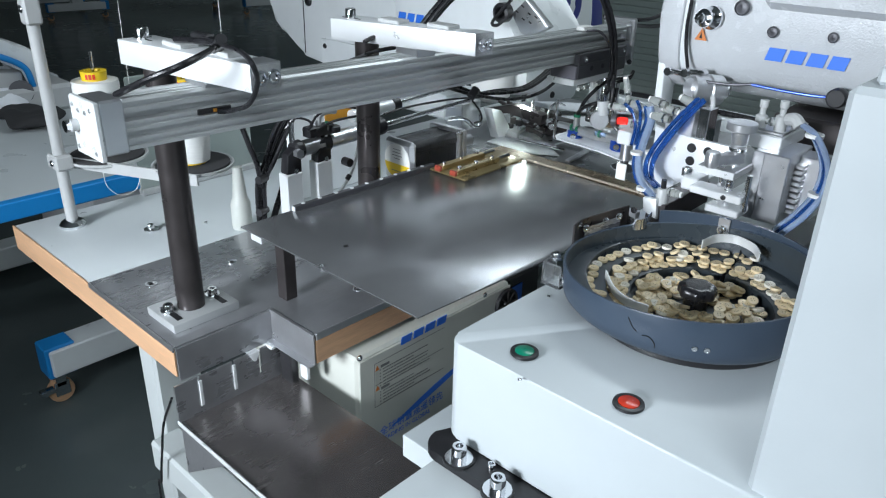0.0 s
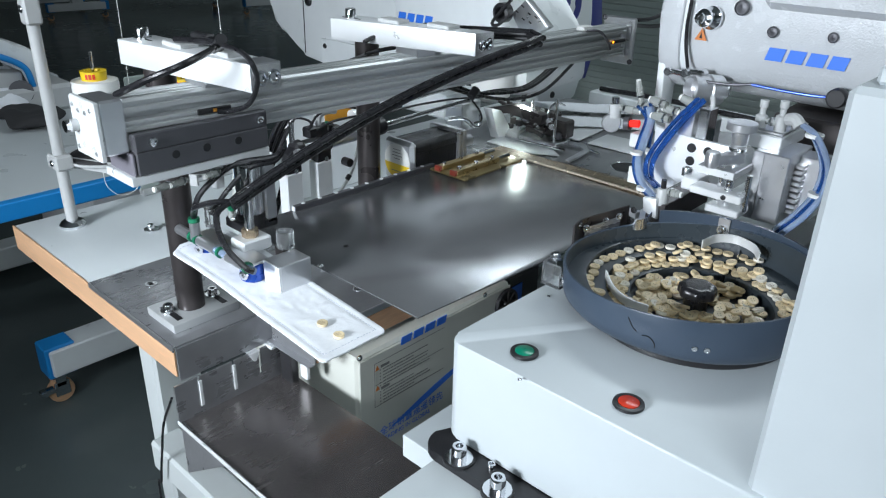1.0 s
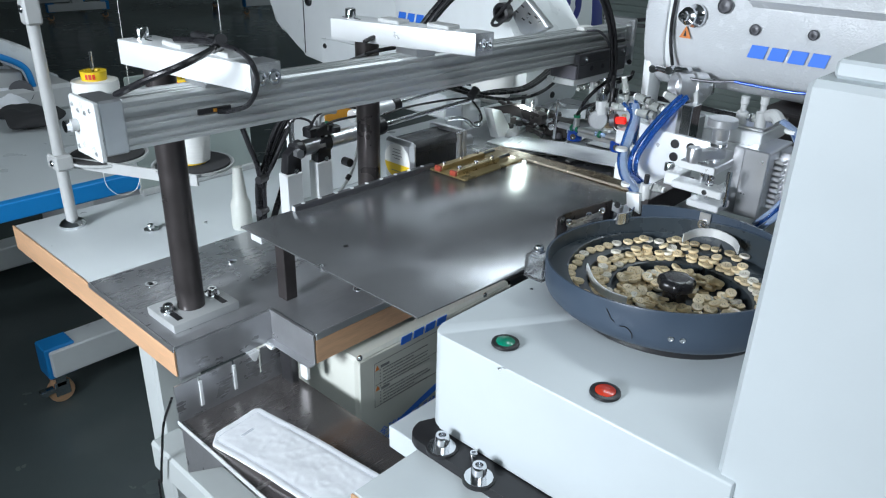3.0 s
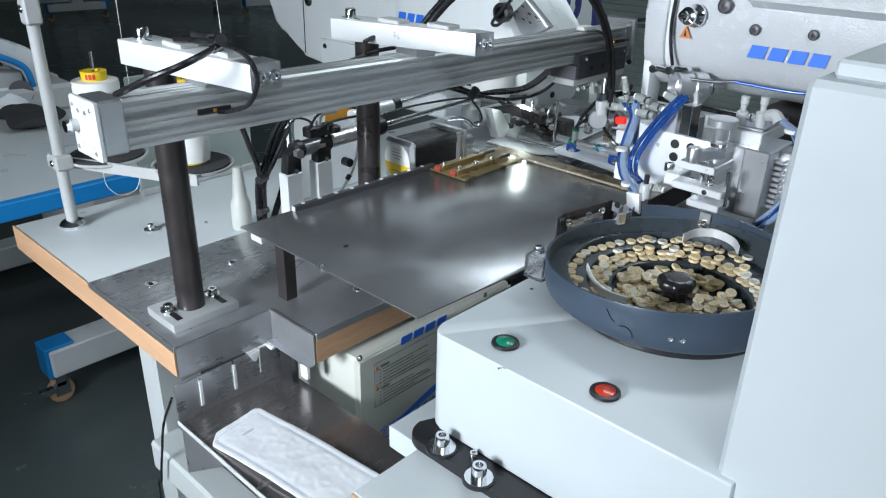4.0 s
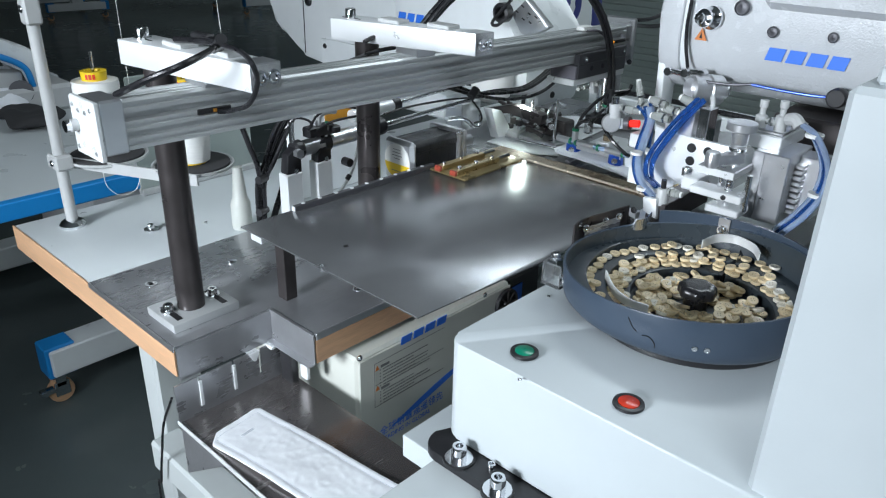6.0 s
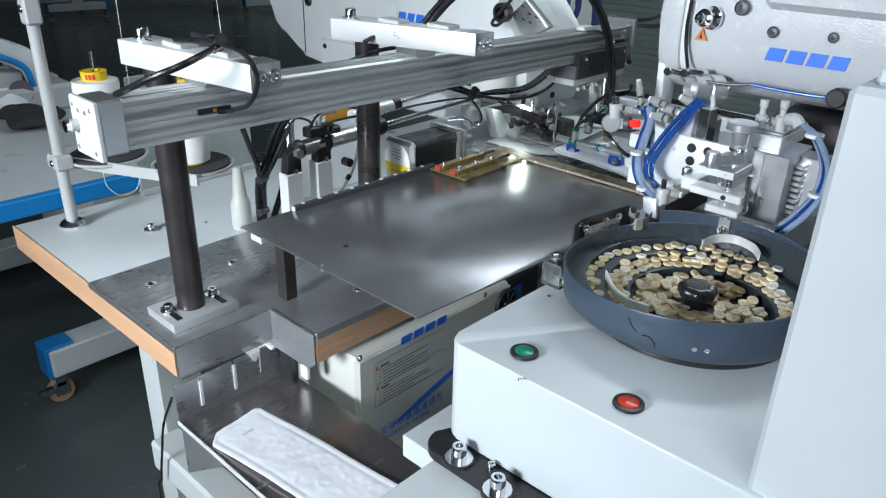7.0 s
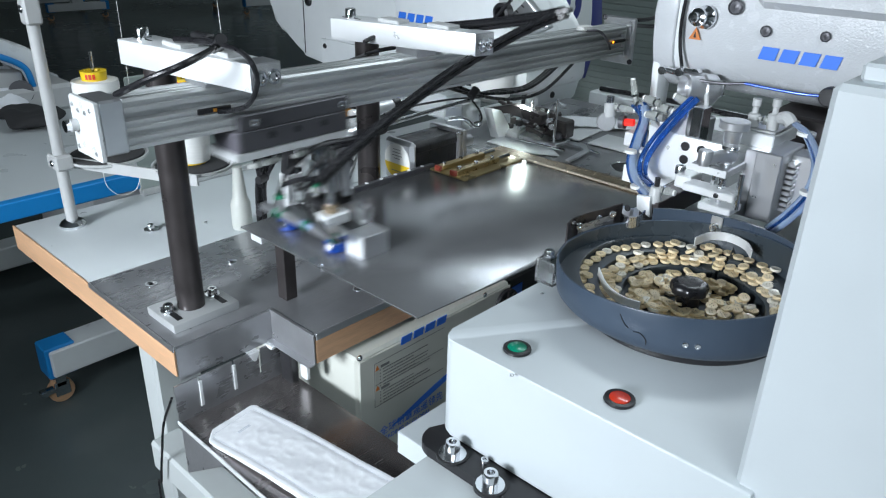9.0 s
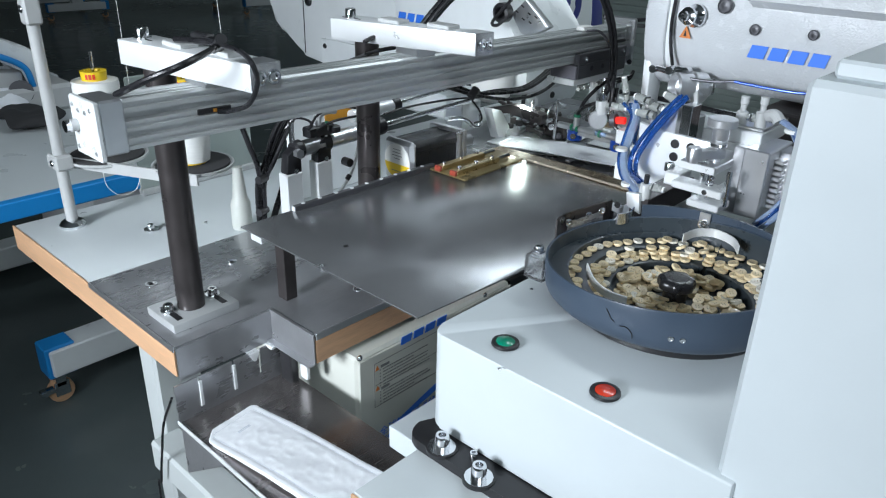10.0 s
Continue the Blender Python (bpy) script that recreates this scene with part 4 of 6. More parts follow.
# clamp feet and needle work
part("clamp_arm", slab(bmesh.new(), [(1.03, 0.8485, 0.1633)[1:], (1.03, 0.7909, 0.1815)[1:], (1.03, 0.7226, 0.1748)[1:], (1.03, 0.7268, 0.1571)[1:], (1.03, 0.796, 0.1653)[1:], (1.03, 0.8452, 0.1535)[1:]], 0.02, (1, 2), 1.03, 0.001), BLACKOX, mach)
part("clamp_foot", B((1.07, 1.11, 0.735, 0.80, 0.135, 0.165), bevel=0.003), BLACKOX, mach)
part("clamp_foot", B((1.07, 1.10, 0.70, 0.75, 0.128, 0.160), bevel=0.003), BLACKOX, mach)
for k in range(7):
    x, y, z = 1.055, 0.72 + 0.018 * k, 0.150 + 0.006 * ((k * 5) % 4)
    part("clamp_screw", R((x, y, z), (x + 0.02, y, z), 0.0055, seg=12), BLACK if k % 2 else CHROME, mach)
for k in range(9):
    y, z = 0.705 + 0.012 * k, 0.128 + 0.008 * ((k * 7) % 5)
    part("clamp_link", B((1.062, 1.07, y, y + 0.016, z, z + 0.012), bevel=0.0015), BLACKOX if k % 3 else DARKGREY, mach)
random.seed(5)
for k in range(16):
    y, z = random.uniform(0.715, 0.815), random.uniform(0.122, 0.172)
    x = 1.050 + random.uniform(-0.006, 0.012)
    if k % 4 == 0:
        part("linkage_pin", R((x, y, z), (x - 0.012, y, z), random.uniform(0.003, 0.005), seg=14), CHROME, mach)
    elif k % 4 == 1:
        part("linkage_arm", slab(bmesh.new(), [(y, z), (y + 0.024, z + 0.008), (y + 0.025, z + 0.014), (y - 0.002, z + 0.007)], 0.005, (1, 2), x, 0.001), BLACKOX, mach)
    elif k % 4 == 2:
        part("linkage_spring", R((x, y, z), (x, y + 0.002, z + 0.022), 0.0032, seg=12), CHROME, mach)
    else:
        part("linkage_block", B((x, x + 0.008, y, y + 0.012, z, z + 0.010), bevel=0.0012), BLACK, mach)
part("guide_foot", B((1.045, 1.09, 0.70, 0.82, 0.1185, 0.1255), bevel=0.0015), ALU, mach)
part("needle_bar", R((1.06, 0.715, 0.115), (1.06, 0.715, 0.2), 0.003), CHROME, mach)
part("press_lever", H([(1.092, 0.72, 0.1826), (1.065, 0.72, 0.192), (1.045, 0.72, 0.1815), (1.042, 0.72, 0.1562)], 0.002), CHROME, mach)
# steel chute coloured white: the machine lamp's light is put into its colour
part("polished_chute", slab(bmesh.new(), [(0.9995, 0.83, 0.174)[::2], (1.027, 0.83, 0.1674)[::2], (1.065, 0.83, 0.1181)[::2], (1.025, 0.83, 0.1153)[::2]], -0.02, (0, 2), 0.83, 0.0006), WHITEALU, mach, "steel chute plate whitened as if lamplit")
part("chute_block", B((0.955, 1.0, 0.84, 0.88, 0.135, 0.185), bevel=0.002), ALU, mach)
part("finger", H([(0.8931, 0.82, 0.1736), (0.936, 0.82, 0.1669), (0.9638, 0.82, 0.1479), (0.9818, 0.82, 0.1506), (0.9805, 0.82, 0.1691)], 0.0038), CHROME, mach)
part("hose", H([(0.9299, 0.8, 0.2057), (0.9532, 0.8, 0.1826), (0.9605, 0.8, 0.1646), (0.9429, 0.8, 0.1619)], 0.0018), CABLE, mach)

# clamp and needle parts enlarged about the eye, keeping their place in view
NEAR = Matrix.Translation(EYE) @ Matrix.Scale(1.15, 4) @ Matrix.Translation(-EYE)
for o in mach.children:
    if o not in body_parts and not o.name.startswith("machine_foot"):
        o.data.transform(NEAR)

# ---- cables laid over the gantry ----
wires = thing("cable_bundle", "black sensor cables tied to the gantry arm", "cable", "loose cables")
part("cable", H([(0.3039, 0.7122, 0.325), (0.3155, 0.6671, 0.345), (0.3454, 0.6458, 0.36), (0.4025, 0.6852, 0.365), (0.3992, 0.7175, 0.365), (0.3953, 0.7569, 0.362)], 0.0034), CABLE, wires)
part("cable", H([(0.4025, 0.6777, 0.366), (0.3965, 0.6351, 0.366), (0.3872, 0.6012, 0.36), (0.4026, 0.62, 0.3362), (0.4102, 0.65, 0.3099), (0.4128, 0.69, 0.2947), (0.4015, 0.697, 0.2946)], 0.0026), CABLE, wires)
part("cable_tie", R((0.409, 0.6983, 0.358), (0.4014, 0.6748, 0.372), 0.006), BLACK, wires)
part("plug", B((0.425, 0.437, 0.745, 0.78, 0.354, 0.365), bevel=0.002), BLACK, wires)
over = thing("cable_bundle", "black cables rising from the rear gantry arm", "cable", "loose cables")
for k in range(3):
    part("cable", H([(0.6382, 0.76, 0.3095), (0.6883, 0.76, 0.317), (0.7527, 0.76, 0.3176)] if k == 0 else [(0.662 + 0.006 * k, 0.762 + 0.004 * k, 0.330), (0.72, 0.765 + 0.004 * k, 0.340), (0.79, 0.77, 0.341)], 0.0028), CABLE, over)
wire = thing("sensor_wire", "thin sensor wire at the far rail end", "cable", "loose cables")
part("wire", H([(1.106, 0.7, 0.3242), (1.129, 0.69, 0.3225), (1.158, 0.69, 0.3049), (1.183, 0.697, 0.2862)], 0.0022), DARKGREY, wire)
part("plug", B((1.098, 1.125, 0.70, 0.716, 0.324, 0.331), bevel=0.001), PAPER, wire)
for o in wire.children:
    o.data.transform(Matrix.Translation((0, 0, SLOPE * 0.8)))
mainc = thing("cable_run", "black cables leading off behind the rail end", "cable", "loose cables")
part("cable", H([(1.262, 0.745, 0.292), (1.34, 0.79, 0.286), (1.413, 0.8, 0.2897), (1.413, 0.75, 0.2998), (1.382, 0.7, 0.3205)], 0.004), CABLE, mainc)
part("cable", H([(1.45, 0.8, 0.2786), (1.417, 0.75, 0.2851), (1.39, 0.7, 0.2955)], 0.004), CABLE, mainc)

# ---- background work places ----
def work_place(x, y, turn, label, y0=-0.28, y1=0.28, feet=(-0.42, 0.42), reach=0.32):
    o = thing("far_sewing_table", label, "table", "far work places")
    m = Matrix.Translation((x, y, 0)) @ Matrix.Rotation(radians(turn), 4, "Z")
    def add(name, blocks, material, bevel=0.004, lab=""):
        bm = bmesh.new()
        for b in blocks:
            cube(bm, *b, bevel=bevel)
        turned(bm, m, 0)
        return part(name, bm, material, o, lab)
    add("tabletop", [(-0.55, 0.55, y0, y1, -0.08, -0.04)], LAMINATE)
    add("blue_edge", [(-0.575, -0.551, y0, y1, -0.072, -0.036), (-0.575, 0.57, y0 - 0.02, y0 - 0.001, -0.072, -0.036), (-0.575, 0.57, y1 + 0.001, y1 + 0.02, -0.072, -0.036)], BLUEPAINT, 0.002, "blue edge band")
    for dx in feet:
        add("leg", [(dx - 0.04, dx + 0.04, -0.06, 0.06, -0.70, -0.06)], WHITE)
        add("foot_beam", [(dx - 0.045, dx + 0.045, -0.30, reach, -0.70, -0.62)], WHITE)
        for dy in (-0.29, reach - 0.02):
            add("caster_bracket", [(dx - 0.035, dx + 0.035, dy - 0.05, dy + 0.03, -0.707, -0.612)], BLUEPAINT, 0.004, "blue caster bracket")
            bm = bmesh.new()
            lathe(bm, (dx - 0.014, dy, -0.765), [(0, 0), (0.033, 0), (0.035, 0.004), (0.035, 0.024), (0.033, 0.028), (0, 0.028)], 20, (1, 0, 0))
            turned(bm, m, 0)
            part("caster_wheel", bm, EDGE, o, "tan caster wheel")
            add("caster_fork", [(dx - 0.022, dx + 0.022, dy - 0.014, dy + 0.014, -0.745, -0.70), (dx - 0.022, dx - 0.017, dy - 0.02, dy + 0.02, -0.775, -0.73), (dx + 0.017, dx + 0.022, dy - 0.02, dy + 0.02, -0.775, -0.73)], CHROME, 0.002)
            add("brake_pedal", [(dx - 0.03, dx - 0.008, dy + 0.02, dy + 0.06, -0.755, -0.738)], CHROME, 0.003)
    add("control_cabinet", [(-0.15, 0.25, -0.2, 0.2, -0.5, -0.07)], WHITE, 0.01)
    return o, m


def far_machine(m, label):
    o = thing("far_sewing_machine", label, "sewing machine", "far machines")
    def add(name, bm, material, lab=""):
        turned(bm, m, 0)
        return part(name, bm, material, o, lab)
    add("bed", B((-0.1, 0.40, -0.09, 0.09, -0.02, 0.06), bevel=0.01), WHITE)
    add("pillar", B((0.25, 0.40, -0.07, 0.07, 0.06, 0.36), bevel=0.02), WHITE)
    add("arm", B((-0.10, 0.40, -0.07, 0.07, 0.22, 0.37), bevel=0.03), WHITE)
    add("head", B((-0.12, -0.02, -0.065, 0.065, 0.14, 0.37), bevel=0.02), WHITE)
    add("blue_trim", hose(bmesh.new(), [(0.40, -0.075, 0.30), (0.20, -0.078, 0.37), (0.0, -0.078, 0.36), (-0.08, -0.078, 0.30), (-0.12, -0.075, 0.12)], 0.014), BLUEPAINT, "blue trim line")
    add("motor", B((0.05, 0.2, -0.1, -0.07, 0.2, 0.3), bevel=0.01), DARKGREY)
    add("needle_bar", rod(bmesh.new(), (-0.07, 0, 0.0), (-0.07, 0, 0.14), 0.006), CHROME)
    return o


for x, y, turn, n in ((0.90, 2.06, 90, 0), (5.6, 8.6, 85, 2), (3.6, 9.4, 85, 4)):
    _, wm = work_place(x, y, turn, "white sewing table with blue edge on casters", *((0.07, 0.55, (-0.12, 0.66), 0.38) if n == 0 else ()))
    if n:
        far_machine(wm @ pose(0.05, 0.05, -0.02), "white sewing machine with blue trim on its table")
near_m = thing("far_sewing_machine", "white sewing machine with a curved blue trim line on its table", "sewing machine", "far machines")
part("casing", slab(bmesh.new(), [(0.5725, 0.1773), (0.6456, 0.1562), (0.7023, 0.1332), (0.7430, 0.1021), (0.7488, 0.0410), (0.7343, -0.0501), (0.7357, -0.1065), (0.6923, -0.0981), (0.7039, -0.0386), (0.7033, 0.0322), (0.6899, 0.0790), (0.6368, 0.1146), (0.5650, 0.1438)], 0.14, (0, 2), 2.15, 0.012), WHITE, near_m)
part("machine_bed", B((0.40, 0.80, 2.12, 2.32, -0.04, 0.03), bevel=0.01), FITTING, near_m)
part("face_plate", slab(bmesh.new(), [(0.5764, 0.0793), (0.6821, 0.0681), (0.6733, -0.0319), (0.5503, -0.0406)], 0.06, (0, 2), 2.15, 0.006), FITTING, near_m)
part("blue_trim", H([(0.5738, 2.14, 0.1401), (0.6336, 2.14, 0.115), (0.6843, 2.14, 0.0827), (0.6973, 2.14, 0.0348), (0.6996, 2.14, -0.0266), (0.7203, 2.14, -0.041)], 0.008), BLUEPAINT, near_m, "blue trim line")
part("motor_cap", R((0.6629, 2.13, 0.0221), (0.6722, 2.16, 0.0154), 0.03), DARKGREY, near_m)
part("needle_bar", R((0.6321, 2.14, -0.0229), (0.6153, 2.14, -0.1043), 0.007), CHROME, near_m)
rag = thing("dark_garment", "crumpled black garment lying on the far table", "cloth")
bm = bmesh.new()
bmesh.ops.create_icosphere(bm, subdivisions=4, radius=1, matrix=Matrix.Translation((0.643, 2.038, T - 0.02)) @ Matrix.Diagonal((0.075, 0.10, 0.022, 1)))
for v in bm.verts:
    n = noise.noise(v.co * 14)
    v.co += Vector((n * 0.03, n * 0.02, n * 0.02))
    v.co.z = max(v.co.z, T - 0.041)
part("fabric", bm, FELT, rag)
for k, (x, y, w, l) in enumerate(((0.62, 2.3, 0.12, 0.2),)):
    pile = thing("white_cloth_heap", "rumpled pile of white cut cloth on the far table", "cloth", "cloth heaps")
    bm = bmesh.new()
    bmesh.ops.create_icosphere(bm, subdivisions=4, radius=1, matrix=Matrix.Translation((x, y, T + 0.0)) @ Matrix.Diagonal((w, l, 0.05, 1)))
    for v in bm.verts:
        n = noise.noise(v.co * 11 + Vector((k * 5, 0, 0)))
        v.co += Vector((n * 0.05, n * 0.05, n * 0.03))
        v.co.z = max(v.co.z, T - 0.041)
    part("fabric", bm, CLOTH, pile)
lead = thing("power_lead", "black power lead hanging beside the table leg", "cable")
part("cable", H([(0.328, 0.7498, -0.0636), (0.328, 0.7855, -0.1227), (0.328, 0.806, -0.1816), (0.328, 0.8243, -0.2427), (0.328, 0.8379, -0.3044), (0.328, 0.85, -T + 0.004)], 0.0017), CABLE, lead)

# ---- the button station, which slides as a whole ----
STATION = []


def station(name, label, category, group=""):
    o = thing(name, label, category, group)
    STATION.append(o)
    return o


st = station("station_table", "white laminate station table with beech-coloured edge", "table")
part("tabletop", B((0.338, 1.3, -0.6, 0.393, -0.035, 0.0), bevel=0.001), LAMINATE, st)
part("edge_band", B((0.3345, 0.3375, -0.6, 0.393, -0.035, -0.001), bevel=0.0006), EDGE, st, "beech-coloured edge band")
for x, y in ((0.55, -0.5), (1.2, -0.5), (1.2, 0.3), (0.7, 0.3)):
    part("leg", B((x - 0.025, x + 0.025, y - 0.025, y + 0.025, -T, -0.035), bevel=0.003), WHITE, st)
part("side_housing", B((0.468, 0.70, 0.395, 0.484, -0.078, -0.048), bevel=0.001), BOXPAINT, st, "white sheet metal housing")

feeder = station("button_feeder", "white button feeder housing with green and red push buttons", "button feeder")
cor = [(0.466 + 0.016 * math.cos(a), 0.388 + 0.016 * math.sin(a)) for a in [math.pi / 2 + math.pi / 2 * i / 6 for i in range(7)]]
part("housing", slab(bmesh.new(), [(0.90, 0.10), (0.90, 0.404)] + cor + [(0.45, 0.10)], 0.111, (0, 1), 0.013, 0.0025), BOXPAINT, feeder)
base = [(0.47, 0.10), (0.47, 0.40)] + [(0.445 + 0.024 * math.cos(a), 0.392 + 0.020 * math.sin(a)) for a in [math.pi / 2 + math.pi / 2 * i / 6 for i in range(7)]] + [(0.421, 0.30), (0.421, 0.10)]
part("base_plate", slab(bmesh.new(), base, 0.011, (0, 1), 0.001, 0.0012), BLACK, feeder, "black rounded base plate")
for p, r in (((0.4307, 0.3667, 0.012), 0.0075), ((0.4239, 0.3129, 0.012), 0.0075)):
    bolt(feeder, p, r=r, h=0.016, washer=0.014)
    part("rubber_ring", R((p[0], p[1], 0.010), (p[0], p[1], 0.0135), 0.016, seg=24), BLACK, feeder)
bolt(feeder, (0.4406, 0.3343, 0.012), r=0.004, h=0.008)
for px, material, nm in (((0.4805, 0.3351, 0.1245), GREENB, "green_push_button"), ((0.4803, 0.2259, 0.1245), REDB, "red_push_button")):
    bm = bmesh.new()
    lathe(bm, px, [(0, 0), (0.0128, 0), (0.0135, 0.001), (0.013, 0.003), (0.0095, 0.0034), (0.0093, 0.0015), (0, 0.0015)], 32)
    ring = part("bezel", bm, BLACK, feeder)
    bm = bmesh.new()
    lathe(bm, px, [(0.009, 0.0015), (0.009, 0.0036), (0.008, 0.0042), (0, 0.0044)], 32)
    part(nm, bm, material, ring)
for p in ((0.4446, 0.3126, 0.1245), (0.587, 0.3844, 0.1245)):
    screw(feeder, p, (0, 0, 1), 0.0018)

BC = Vector((0.6605, 0.2625, 0.0))
bowl = station("feeder_bowl", "blue-grey vibratory bowl with stepped spiral tracks", "feeder bowl")
AXIS = Vector((0.660, 0.260, 0.0))      # middle of the spiral track


def spiral(turn):
    """Radius and height of the track after so many turns; it climbs outwards, clockwise."""
    r = 0.086 + 0.0294 * turn
    if turn > 0.5:
        r = 0.1007 + 0.010 * (turn - 0.5) + 0.022 * max(0.0, turn - 1.2)
    return r, 0.1445 + 0.008 * turn


def rim(a):
    """Radius and height of the bowl's edge: snail-shaped, lowest beside the outlet."""
    return 0.1188 + 0.0120 * math.exp(-((math.degrees(a) - 122) / 46) ** 2), 0.1795 + 0.0075 * math.cos(a - radians(290))


def shell(profile, steps=120):
    """A turned surface whose profile changes with the angle."""
    bm = bmesh.new()
    rows = []
    for i in range(steps + 1):
        a = 2 * math.pi * i / steps
        rows.append([bm.verts.new((x, y, T + z)) for x, y, z in profile(a)])
    for u, v in zip(rows, rows[1:]):
        for k in range(len(u) - 1):
            bm.faces.new((u[k], v[k], v[k + 1], u[k + 1]))
    return bm


def outside(a):
    r, z = rim(a)
    c, s_ = math.cos(a), math.sin(a)
    return [(BC.x + q * c, BC.y + q * s_, h) for q, h in ((r - 0.0028, z - 0.0008), (r - 0.0022, z), (r - 0.0004, z), (r, z - 0.001), (r - 0.0005, 0.150), (r - 0.0025, 0.142), (r - 0.0075, 0.1362), (r - 0.015, 0.1328), (r - 0.022, 0.1322), (0.02, 0.1322))]


def inside(a):
    """Floor, then a ledge for each turn of the track, up to the edge."""
    rr, zz = rim(a)
    c, s_ = math.cos(a), math.sin(a)
    edge = Vector((BC.x + (rr - 0.0026) * c, BC.y + (rr - 0.0026) * s_))
    d = (edge - AXIS.xy)
    far, b = d.length, math.atan2(d.y, d.x) % (2 * math.pi)
    out = [(0.004, 0.1335)]
    base = 0.1335
    for k in (0, 1, 2):
        turn = k - b / (2 * math.pi)
        r, z = spiral(turn)
        z = base + (z - base) * max(0.0, min(1.0, (turn + 0.74) / 0.12))
        out += [(r - 0.0152, base), (r - 0.0146, z - 0.0008), (r - 0.0132, z), (r + 0.0128, z - 0.0012)]
        base = z - 0.0014
    out = [(min(q, far - 0.004 + 0.0002 * i), h) for i, (q, h) in enumerate(out)]
    out += [(far - 0.001, min(out[-1][1] + 0.003, zz - 0.002)), (far, zz - 0.0006)]
    return [(AXIS.x + q * math.cos(b), AXIS.y + q * math.sin(b), h) for q, h in out]


part("outer_wall", shell(outside), BOWL, bowl)
part("spiral_lining", shell(inside), BOWLIN, bowl, "dark stepped spiral lining")
bm = bmesh.new()
lathe(bm, BC, [(0, 0.1245), (0.1015, 0.1245), (0.1025, 0.126), (0.1015, 0.1326)], 64)
part("rubber_skirt", bm, BLACK, bowl)
bm = bmesh.new()
KX, KY = 0.6515, 0.2535
lathe(bm, (KX, KY, 0), [(0.0125, 0.131), (0.0120, 0.150), (0.0125, 0.153)], 14)
lobes = []
for r, z in ((0.0120, 0.1525), (0.0165, 0.1532), (0.0182, 0.1545), (0.0186, 0.1580), (0.0178, 0.1620), (0.0155, 0.1642), (0.0110, 0.1650), (0.0060, 0.1652), (0.0, 0.1652)):
    lobes.append([bm.verts.new((KX + r * (1 + 0.05 * math.cos(7 * 2 * math.pi * i / 56)) * math.cos(2 * math.pi * i / 56), KY + r * (1 + 0.05 * math.cos(7 * 2 * math.pi * i / 56)) * math.sin(2 * math.pi * i / 56), T + z)) for i in range(56)])
for u, v in zip(lobes, lobes[1:]):
    for i in range(56):
        bm.faces.new((u[i], u[(i + 1) % 56], v[(i + 1) % 56], v[i]))
part("centre_knob", bm, GLOSSBLACK, bowl, "black lobed plastic knob")
# curved rim pieces, guides and clips
def arc_strip(r, a0, a1, z0, z1, thick=0.0012, n=14, lean=0.0):
    bm = bmesh.new()
    rings = []
    for i in range(n + 1):
        a = radians(a0 + (a1 - a0) * i / n)
        c, s = math.cos(a), math.sin(a)
        rings.append([bm.verts.new((BC.x + rr * c, BC.y + rr * s, T + z)) for rr, z in ((r, z0), (r + thick, z0), (r + thick + lean, z1), (r + lean, z1))])
    for u, v in zip(rings, rings[1:]):
        for i in range(4):
            j = (i + 1) % 4
            bm.faces.new((u[i], u[j], v[j], v[i]))
    bm.faces.new(rings[0])
    bm.faces.new(rings[-1][::-1])
    return bm
part("rim_band", arc_strip(0.1180, -60, 46, 0.160, 0.1905, 0.0025, 40), BOWL, bowl, "raised blue-grey rim band")
def ribbon(points, height, thick=0.0012):
    """A strip of sheet metal standing on a smooth curve."""
    bm = bmesh.new()
    pts = smooth_path(points, 8)
    rings = []
    for i, p in enumerate(pts):
        d = pts[min(i + 1, len(pts) - 1)] - pts[max(i - 1, 0)]
        s = Vector((-d.y, d.x, 0)).normalized() * thick
        q = p + Vector((0, 0, T))
        rings.append([bm.verts.new(v) for v in (q, q + s, q + s + Vector((0, 0, height)), q + Vector((0, 0, height)))])
    for u, v in zip(rings, rings[1:]):
        for i in range(4):
            j = (i + 1) % 4
            bm.faces.new((u[i], u[j], v[j], v[i]))
    bm.faces.new(rings[0])
    bm.faces.new(rings[-1][::-1])
    return bm
part("outlet_guard", ribbon([(0.6322, 0.3892, 0.166), (0.6558, 0.3932, 0.166), (0.6919, 0.3867, 0.166), (0.7298, 0.3799, 0.166)], 0.025, 0.002), BLACKOX, bowl, "black outlet guard")
part("guard_plate", ribbon([(0.655, 0.39, 0.168), (0.6776, 0.3854, 0.168), (0.7129, 0.3805, 0.168)], 0.014, 0.0012), COVER, bowl, "polished steel guard plate")
part("outlet_scoop", ribbon([(0.7187, 0.3754, 0.17), (0.7151, 0.361, 0.17), (0.7295, 0.3562, 0.17), (0.7489, 0.3605, 0.17)], 0.013, 0.0012), CHROME, bowl, "bright bent outlet scoop")
part("deflector", ribbon([(0.7337, 0.2896, 0.1655), (0.7601, 0.2849, 0.1655), (0.772, 0.2694, 0.1655), (0.7652, 0.2474, 0.1655), (0.7474, 0.2334, 0.1655)], 0.010), WHITEALU, bowl, "bright bent deflector strip")
part("deflector_clip", B((0.7735, 0.7752, 0.2795, 0.2925, 0.1640, 0.1900), bevel=0.0005), ALU, bowl)
part("wiper", ribbon([(0.6084, 0.3335, 0.158), (0.5836, 0.309, 0.158), (0.572, 0.2859, 0.158), (0.5731, 0.2656, 0.158)], 0.009), WHITEALU, bowl, "curved steel wiper")
for p in ((0.6561, 0.3908, 0.181), (0.6903, 0.387, 0.181), (0.7067, 0.3799, 0.184)):
    screw(bowl, p, (-0.5, -0.8, 0.1), 0.0042)
bolt(bowl, (0.7735, 0.286, 0.1765), (-1, 0, 0), r=0.0042, h=0.004, washer=0.0062)
